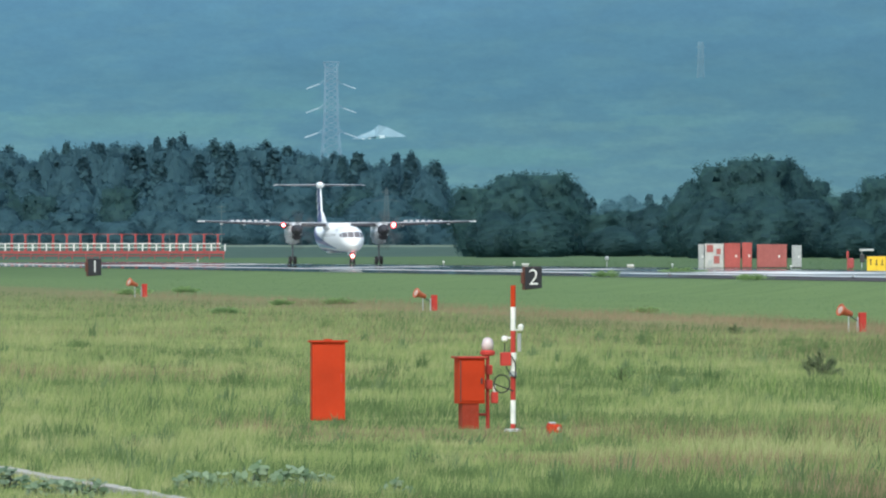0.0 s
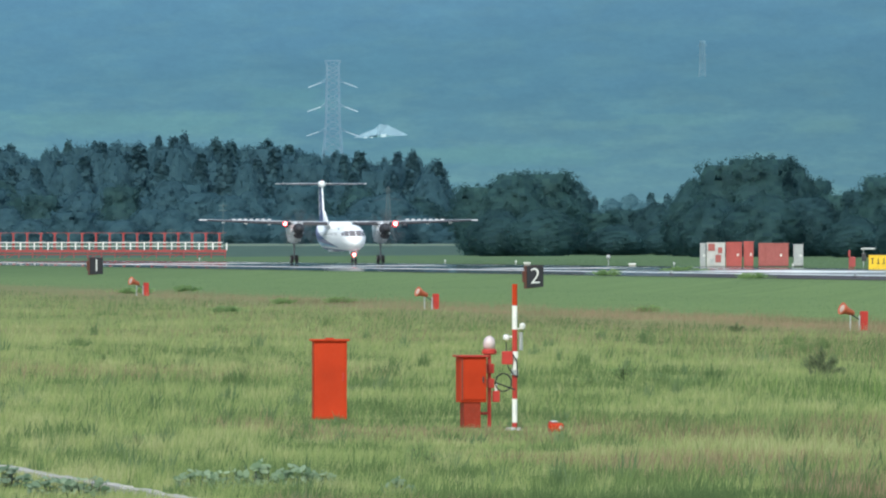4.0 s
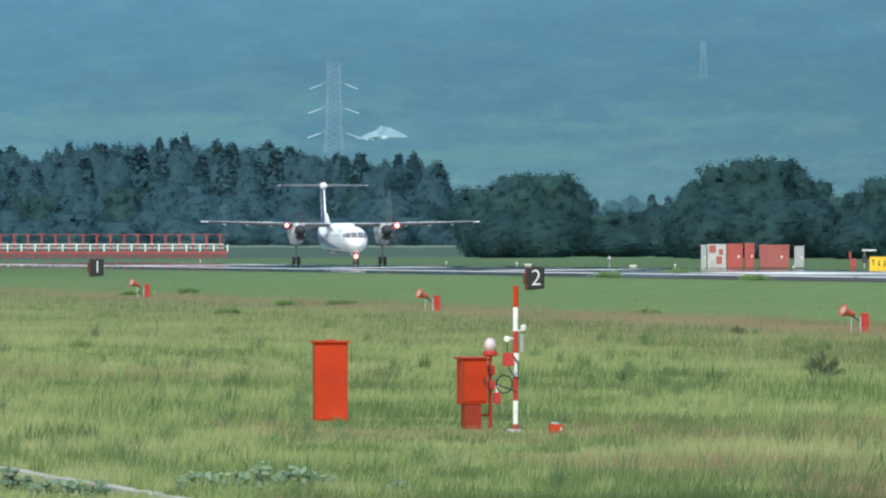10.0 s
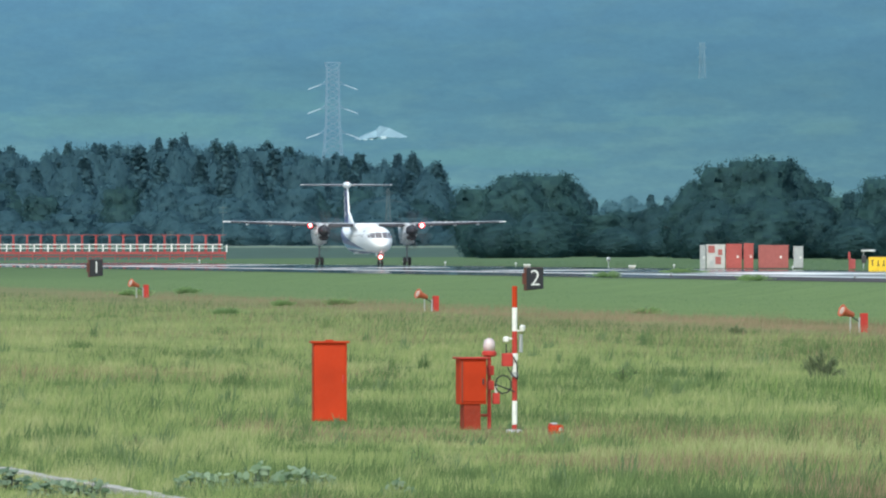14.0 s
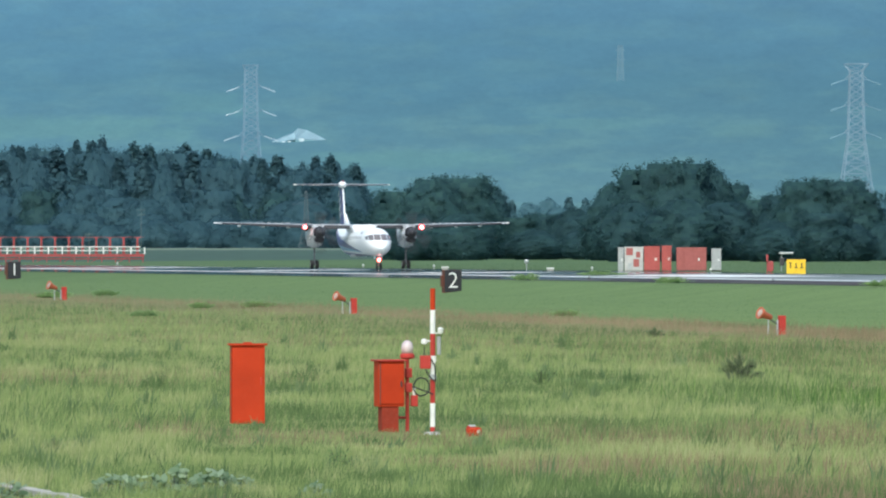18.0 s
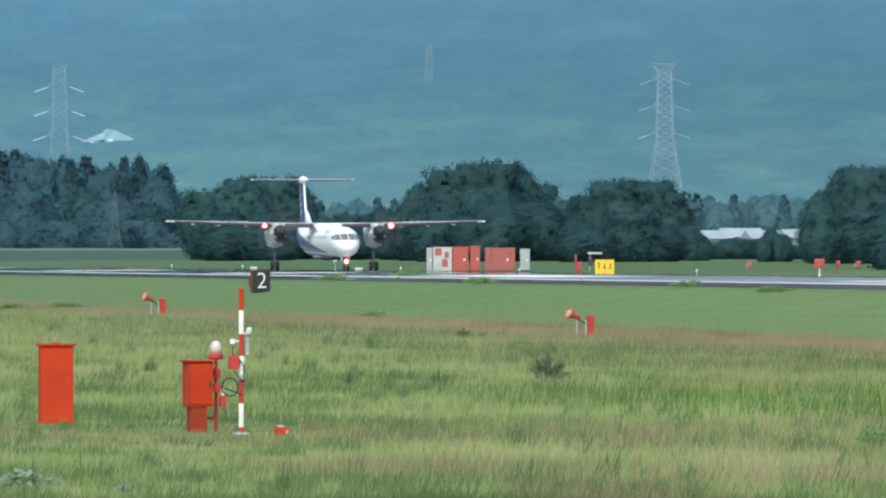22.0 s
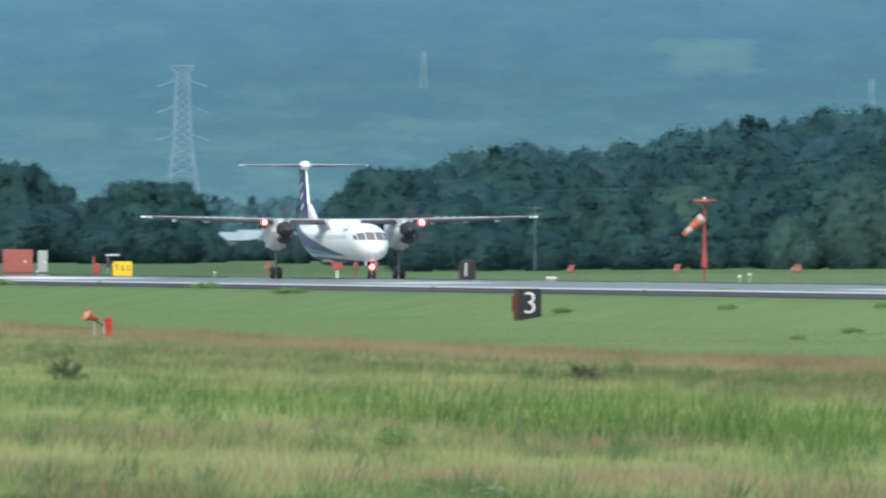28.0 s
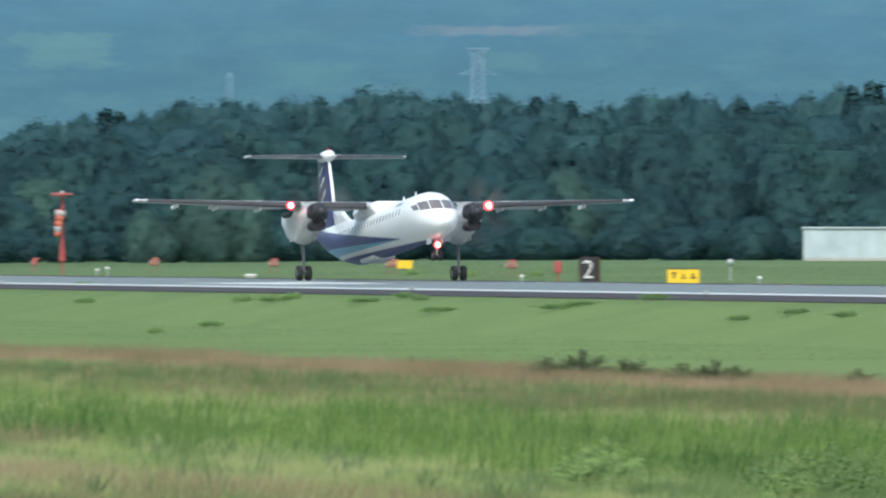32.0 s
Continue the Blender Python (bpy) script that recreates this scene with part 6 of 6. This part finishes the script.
    roof(((-2.8, -3.2, 4.3), (7.4, -3.2, 4.1), (7.4, 3.2, 4.1), (-2.8, 3.2, 4.3), (-0.6, -0.4, 7.5), (2.6, 0.4, 7.0)),
         ((0, 1, 5, 4), (1, 2, 5), (2, 3, 4, 5), (3, 0, 4), (3, 2, 1, 0)), "pale grey hipped main roof")
    roof(((-7.6, -2.6, 3.6), (-2.2, -2.6, 4.4), (-2.2, 2.6, 4.4), (-7.6, 2.6, 3.6), (-5.6, 0, 4.9), (-1.6, 0, 6.3)),
         ((0, 1, 5, 4), (1, 2, 5), (2, 3, 4, 5), (3, 0, 4), (3, 2, 1, 0)), "pale grey lower wing roof")


def field_bank():
    """A low bank with a pale dry crest beyond the runway's far end."""
    bs = np.linspace(-700, 1000, 70)
    crest = paint("dry_crest", (0.125, 0.170, 0.115), 0.95, 0.2, scale=0.2, dirt=(0.08, 0.12, 0.08))
    side = paint("bank_turf", (0.036, 0.076, 0.054), 0.95, 0.2, scale=0.3, dirt=(0.05, 0.08, 0.055))
    root = thing("field_bank", 0, 0, 0, label="grassy field bank with a pale dry crest", category="embankment", kind="structure")
    for nm, lo, hi, mat in (("slope", (2280, 462), (2330, 437.5), side), ("crest", (2330, 437.5), (2460, 433.8), crest)):
        verts, faces = [], []
        for b in bs:
            e = 0.5 * noise.noise((b * 0.02, 3, 1)) * 2
            for d, y in (lo, hi):
                verts.append(polar(b, d, height(y + (e if (d, y) != (2280, 462) else 0), d)))
        faces = [(2 * i, 2 * i + 2, 2 * i + 3, 2 * i + 1) for i in range(len(bs) - 1)]
        ob = new(nm, mesh_from(nm, verts, faces, mat, True))
        ob.parent = root


# ---- bushes and weeds ----
def shrub_mesh(name, seed, count, leaf, spread, mat, stalks=10, spiky=0.0, top=1.0):
    """A weed or shrub of unit height: stems fanning out, leaves along them."""
    rng = np.random.default_rng(seed)
    quads, ns = [], []
    bm = bmesh.new()
    per = count // stalks
    for k in range(stalks):
        ang = rng.uniform(0, 2 * math.pi)
        out = spread * math.sqrt(rng.uniform(0.02, 1))
        tip = np.array((out * math.cos(ang), out * math.sin(ang) * 0.7, top * rng.uniform(0.5, 1.0) * (1 - 0.35 * out / max(spread, 0.01))))
        tube((tip[0] * 0.15, tip[1] * 0.15, -0.05), tuple(tip), 0.012, 0.005, 4, bm)
        t = rng.uniform(0.15, 1.0, per)[:, None]
        c = t * tip + rng.normal(0, 0.05 + 0.07 * (1 - spiky), (per, 3))
        c[:, 2] = np.maximum(c[:, 2], 0.01)
        a = rng.normal(size=(per, 3)) * np.array((1, 1, 0.35 + spiky))
        a /= np.linalg.norm(a, axis=1)[:, None]
        s = np.cross(a, np.array((0.0, -1.0, 0.3)) + rng.normal(0, 0.35, (per, 3)))
        s /= np.linalg.norm(s, axis=1)[:, None]
        kk = leaf * rng.uniform(0.6, 1.3, per)[:, None]
        a, s = a * kk, s * kk * (0.5 - 0.25 * spiky)
        quads.append(face_out(np.stack([c - a, c - a * 0.1 - s, c + a, c - a * 0.1 + s], 1), np.array((0.0, -1.0, 0.05))))
        ns.append(rng.normal(0, 0.35, (per, 3)) + np.array((0, -0.5, 0.7)))
    sm = bpy.data.meshes.new("stalk")
    bm.to_mesh(sm)
    bm.free()
    sm.materials.append(BARK)
    return sm, quick_mesh("foliage", np.concatenate(quads), 4, mat, np.concatenate(ns))


def dome_mesh(seed, count, leaf, mat, wild):
    """A low mound of leaves of unit height with sprigs standing out of it."""
    rng = np.random.default_rng(seed + 100)
    blobs = [(x, rng.uniform(-0.3, 0.3), rng.uniform(0.05, 0.3), rng.uniform(0.22, 0.36), rng.uniform(0.3, 0.62) * (1 - 0.5 * abs(x))) for x in rng.uniform(-0.72, 0.72, 9)]
    q, n = leaf_cloud(rng, blobs, count, leaf)
    keep = q[:, :, 2].min(1) > -0.05
    q, n = q[keep], n[keep]
    bm = bmesh.new()
    extra, en = [], []
    for k in range(int(26 * wild) + 4):
        x, y = rng.uniform(-0.9, 0.9), rng.uniform(-0.3, 0.3)
        tip = np.array((x + rng.normal(0, 0.12), y, rng.uniform(0.55, 1.0) * (1 - 0.4 * abs(x))))
        tube((x * 0.8, y, 0.0), tuple(tip), 0.008, 0.004, 4, bm)
        per = 12
        c = np.array((x * 0.8, y, 0.0)) + rng.uniform(0.45, 1.0, per)[:, None] * (tip - np.array((x * 0.8, y, 0.0))) + rng.normal(0, 0.025, (per, 3))
        a = rng.normal(size=(per, 3)) * np.array((1, 0.4, 0.8))
        a *= leaf * 1.1 / np.linalg.norm(a, axis=1)[:, None]
        s = np.cross(a, np.array((0.0, 1.0, 0.2))) * 0.4
        extra.append(face_out(np.stack([c - a, c - s, c + a, c + s], 1), np.array((0.0, -1.0, 0.05))))
        en.append(rng.normal(0, 0.3, (per, 3)) + np.array((0, -0.5, 0.7)))
    sm = bpy.data.meshes.new("stalk")
    bm.to_mesh(sm)
    bm.free()
    sm.materials.append(BARK)
    return sm, quick_mesh("foliage", np.concatenate([q] + extra), 4, mat, np.concatenate([n] + en))


def frond_mesh(seed, mat, stems=26, pairs=15, leaf=0.10):
    """A bush of unit height: arching sprays with paired narrow leaflets, open between them."""
    rng = np.random.default_rng(seed)
    bm = bmesh.new()
    quads, ns = [], []
    for k in range(stems):
        x0 = rng.uniform(-0.45, 0.45)
        out = x0 * 0.9 + rng.normal(0, 0.28)
        top = rng.uniform(0.45, 1.0) * (1 - 0.35 * min(1.0, abs(x0 + out) / 1.1))
        dy = rng.uniform(-0.3, 0.3)
        t = np.linspace(0.0, 1.0, pairs)
        line = np.stack([x0 + out * t ** 1.6, dy * t, top * (1 - (1 - t) ** 1.9) - 0.16 * abs(out) * t ** 3], 1)
        for p, q in zip(line[::3], line[3::3]):
            tube(tuple(p), tuple(q), 0.010, 0.006, 4, bm)
        way = np.gradient(line, axis=0)
        way /= np.linalg.norm(way, axis=1)[:, None]
        for s in (-1, 1):
            n = np.array((0.0, -1.0, 0.3)) + rng.normal(0, 0.3, (pairs, 3))
            a = np.cross(way, n) * s + way * 0.5 + rng.normal(0, 0.18, (pairs, 3))
            a *= (leaf * rng.uniform(0.7, 1.3, pairs) / np.linalg.norm(a, axis=1))[:, None]
            w = np.cross(a, n)
            w *= (leaf * 0.24 / (np.linalg.norm(w, axis=1) + 1e-9))[:, None]
            q = np.stack([line, line + a * 0.5 - w, line + a, line + a * 0.5 + w], 1)[2:]
            quads.append(face_out(q, np.array((0.0, -1.0, 0.05))))
            ns.append(np.array((0.0, -0.45, 0.9)) + rng.normal(0, 0.25, (pairs - 2, 3)))
    sm = bpy.data.meshes.new("stalk")
    bm.to_mesh(sm)
    bm.free()
    sm.materials.append(BARK)
    return sm, quick_mesh("foliage", np.concatenate(quads), 4, mat, np.concatenate(ns))


def dock_mesh(seed, mat):
    """A low plant of unit height: many broad oval leaves on short stalks, spread like plates."""
    rng = np.random.default_rng(seed)
    bm = bmesh.new()
    quads, ns = [], []
    for k in range(64):
        x, y = rng.uniform(-0.72, 0.72), rng.uniform(-0.4, 0.4)
        z = rng.uniform(0.25, 1.0) * (1 - 0.45 * abs(x))
        tube((x * 0.85, y, 0.0), (x, y, z), 0.008, 0.006, 4, bm)
        n = Vector((rng.normal(0, 0.35), rng.normal(-0.65, 0.3), 1.0)).normalized()
        t = n.cross(Vector((rng.normal(), rng.normal(), 0.1))).normalized()
        w = n.cross(t)
        e = rng.uniform(0.09, 0.19)
        quads.append([Vector((x, y, z)) + t * e * i + w * e * 0.66 * j for i, j in ((-1, 0), (-0.45, -0.9), (0.4, -0.8), (1, 0.05), (0.4, 0.85), (-0.45, 0.9))])
        ns.append(n)
    sm = bpy.data.meshes.new("stalk")
    bm.to_mesh(sm)
    bm.free()
    sm.materials.append(BARK)
    return sm, quick_mesh("foliage", np.array(quads), 6, mat, np.array(ns))


def shrubs():
    dark = foliage_mat("bush_leaves", (0.115, 0.150, 0.075), (0.190, 0.230, 0.115))
    fresh = foliage_mat("fresh_weed_leaves", (0.145, 0.225, 0.088), (0.235, 0.33, 0.14))
    tuft = foliage_mat("tuft_leaves", (0.15, 0.25, 0.09), (0.28, 0.41, 0.16))
    lush = foliage_mat("lush_weed_leaves", (0.185, 0.285, 0.105), (0.30, 0.41, 0.165))
    kinds = {"bush": [frond_mesh(s, dark) for s in (1, 2, 3)],
             "weed": [shrub_mesh("weed", s, 300, 0.065, 0.55, fresh, 16, 0.9) for s in (4, 5, 6)],
             "dock": [dock_mesh(s, LEAF_DOCK) for s in (7, 8, 9)],
             "leafy": [frond_mesh(s, lush, 26, 9, 0.15) for s in (17, 18)],
             "low": [frond_mesh(s, tuft, 30, 9, 0.17) for s in (10, 11, 14)],
             "thicket": [dome_mesh(s, 1600, 0.040, lush, 0.9) for s in (12, 13)]}
    words = {"bush": ("bush", "dark olive green bush standing in the meadow grass"), "weed": ("weed", "upright leafy green weed in tall grass"),
             "dock": ("dock_plant", "broad-leaved pale green weed low in grass"), "leafy": ("weed", "tall leafy fresh green weed above the grass"), "low": ("weed_tuft", "low darker green weed patch in mown grass"), "thicket": ("thicket", "dense fresh green thicket of leafy weeds")}

    def grow(kind, b, foot, top, width, i):
        """Stands on the ground that the bearing b meets at the height mark foot; width in marks."""
        a = BEARING0 + b / F
        d = 200.0
        while d < 1500 and LEVEL + (EYE_Z - gz(d * math.sin(a), d * math.cos(a))) * F / d > foot:
            d += 0.5
        v = polar(b, d)
        z = gz(v.x, v.y)
        sm, lm = kinds[kind][i % len(kinds[kind])]
        h = (foot - top + (14 if kind == "dock" else 0)) * d / F
        w = width * d / F
        nat = {"bush": 1.5, "weed": 1.15, "dock": 1.5, "leafy": 1.5, "low": 1.5, "thicket": 1.9}[kind]
        r = thing(words[kind][0], v.x, v.y, z - 0.02, (i * 17) % 36 - 18, words[kind][1], "plant", kind + " plants in the grass")
        for nm, me in (("stalk", sm), ("foliage", lm)):
            if nm == "stalk" and kind == "low":
                continue
            o = tagged(new(nm, me), kind="stuff")
            o.parent = r
            o.matrix_basis = Matrix.Diagonal((w / nat, w / nat, h, 1))

    stands = {}
    stands["bush"] = [(1449, 672, 614, 62), (2373, 668, 624, 74), (3440, 668, 632, 80), (3500, 668, 618, 80), (3592, 672, 630, 76), (3680, 682, 642, 90), (3735, 682, 636, 90), (3785, 682, 644, 70), (3990, 684, 652, 60), (1300, 592, 572, 30)]
    stands["weed"] = [(1117, 670, 628, 26), (1100, 676, 640, 60), (1165, 680, 655, 60), (1035, 682, 658, 50), (180, 645, 622, 30), (740, 830, 770, 60), (770, 835, 785, 50), (240, 800, 755, 60), (3225, 870, 820, 44), (3300, 872, 838, 50), (1240, 830, 800, 40), (1310, 845, 812, 46), (3197, 645, 622, 16), (3018, 702, 680, 22), (2680, 690, 662, 26), (60, 655, 632, 26), (130, 700, 672, 30)]
    stands["dock"] = [(345, 872, 842, 80), (400, 880, 838, 70), (455, 880, 828, 86), (520, 876, 832, 80), (565, 872, 845, 60), (10, 868, 836, 80), (90, 884, 855, 90), (150, 886, 852, 80), (700, 884, 858, 60), (2080, 880, 855, 60), (2200, 884, 858, 70)]
    stands["leafy"] = [(3505, 866, 792, 100), (3565, 868, 798, 90), (3538, 860, 776, 80), (3535, 872, 806, 130)]
    stands["thicket"] = [(3825, 885, 800, 110), (3900, 885, 772, 120), (3965, 885, 762, 120), (4035, 885, 768, 120), (3865, 896, 815, 130), (3985, 896, 800, 150), (2035, 792, 735, 90)]
    data = [(kind, *row) for kind, stand in stands.items() for row in stand]
    for b in range(2470, 2520, 24):
        data.append(("weed", b, 770, 720, 40))
    lows = ((600, 540, 50), (400, 556, 50), (1145, 556, 46), (2329, 547, 40), (2622, 541, 40), (2749, 594, 30), (2844, 582, 40), (2900, 538, 46), (2960, 538, 60), (3120, 540, 70), (3250, 556, 76), (3460, 552, 70), (3500, 546, 56), (3880, 560, 60),
            (1075, 492, 44), (1210, 487, 70), (1330, 497, 50), (1700, 503, 44), (1850, 513, 60), (2620, 513, 30), (240, 524, 60), (330, 520, 40), (3780, 572, 50), (3970, 566, 44), (500, 542, 40), (3630, 534, 50), (3297, 493, 40), (3200, 492, 26), (3420, 494, 24), (2990, 533, 30), (3190, 532, 40), (3215, 536, 30))
    for k, (b, foot, w) in enumerate(lows):
        data.append(("low", b, foot, foot - 14, w))
    for i, row in enumerate(data):
        grow(*row, i)


pylons()
localizer()
containers()
far_fixtures()
windsock()
sheds()
field_bank()
shrubs()


# ---- things that move ----
# seconds, metres rolled from the start
ROLL = [(0, 0), (9, 0.2), (10.5, 1.7), (11.5, 5), (13, 13), (14.5, 27), (16.5, 54.5), (18, 84), (19, 105.7), (20, 131.7), (21, 160.5),
        (23, 227), (24, 264.5), (27.5, 422.1), (28, 447.5), (28.5, 472.9), (29, 498.8), (29.5, 525.3), (30, 553), (30.5, 581.5), (31, 610.2), (31.5, 639.7), (32, 670.2)]
NOSE_UP = [(0, 0), (29.6, 0), (30, 0.3), (30.5, 0.9), (31, 2.0), (31.5, 3.2), (32, 4.6)]


def motions():
    def rolled(t):
        return float(np.interp(t, [r[0] for r in ROLL], [r[1] for r in ROLL]))

    rows = []
    for t, s in ROLL:
        up = float(np.interp(t, [n[0] for n in NOSE_UP], [n[1] for n in NOSE_UP]))
        rows.append((t, pose(CENTRE, 1451.6 - s, 0.0, -up, 0, 0)))
    walk(PLANE, rows)
    # the sock droops as the wind drops: seconds, degrees below the level, turn
    for sock, z in SOCK:
        walk(sock, [(t, pose(-0.12, 0, z, 0, -(90 + dip), turn)) for t, dip, turn in ((0, 40, 0), (26, 36, 0), (28, 42, 0), (29, 40, 4), (30, 50, 10), (31, 62, 25), (32, 76, 40))])
    # lift spoilers stand up until the run begins: seconds, degrees
    for flip, side in SPOILERS:
        at = flip.matrix_basis.translation
        walk(flip, [(t, pose(at.x, at.y, at.z, up, 0, 0)) for t, up in ((0, 62), (9.2, 62), (9.9, 4), (32, 4))])
    n = 32 * FPS
    for hub, side in SPINNERS:
        base = hub.matrix_basis.copy()
        walk(hub, [(k / FPS, base @ Matrix.Rotation(radians(82.0 * k), 4, "Y")) for k in range(n + 1)])
    for hub, r in WHEELS:
        base, ang, last, out = hub.matrix_basis.copy(), 0.0, 0.0, []
        for k in range(0, n + 1, 2):
            s = rolled(k / FPS)
            ang += min(math.degrees((s - last) / r), 80.0)
            last = s
            out.append((k / FPS, base @ Matrix.Rotation(radians(ang), 4, "X")))
        walk(hub, out)


motions()
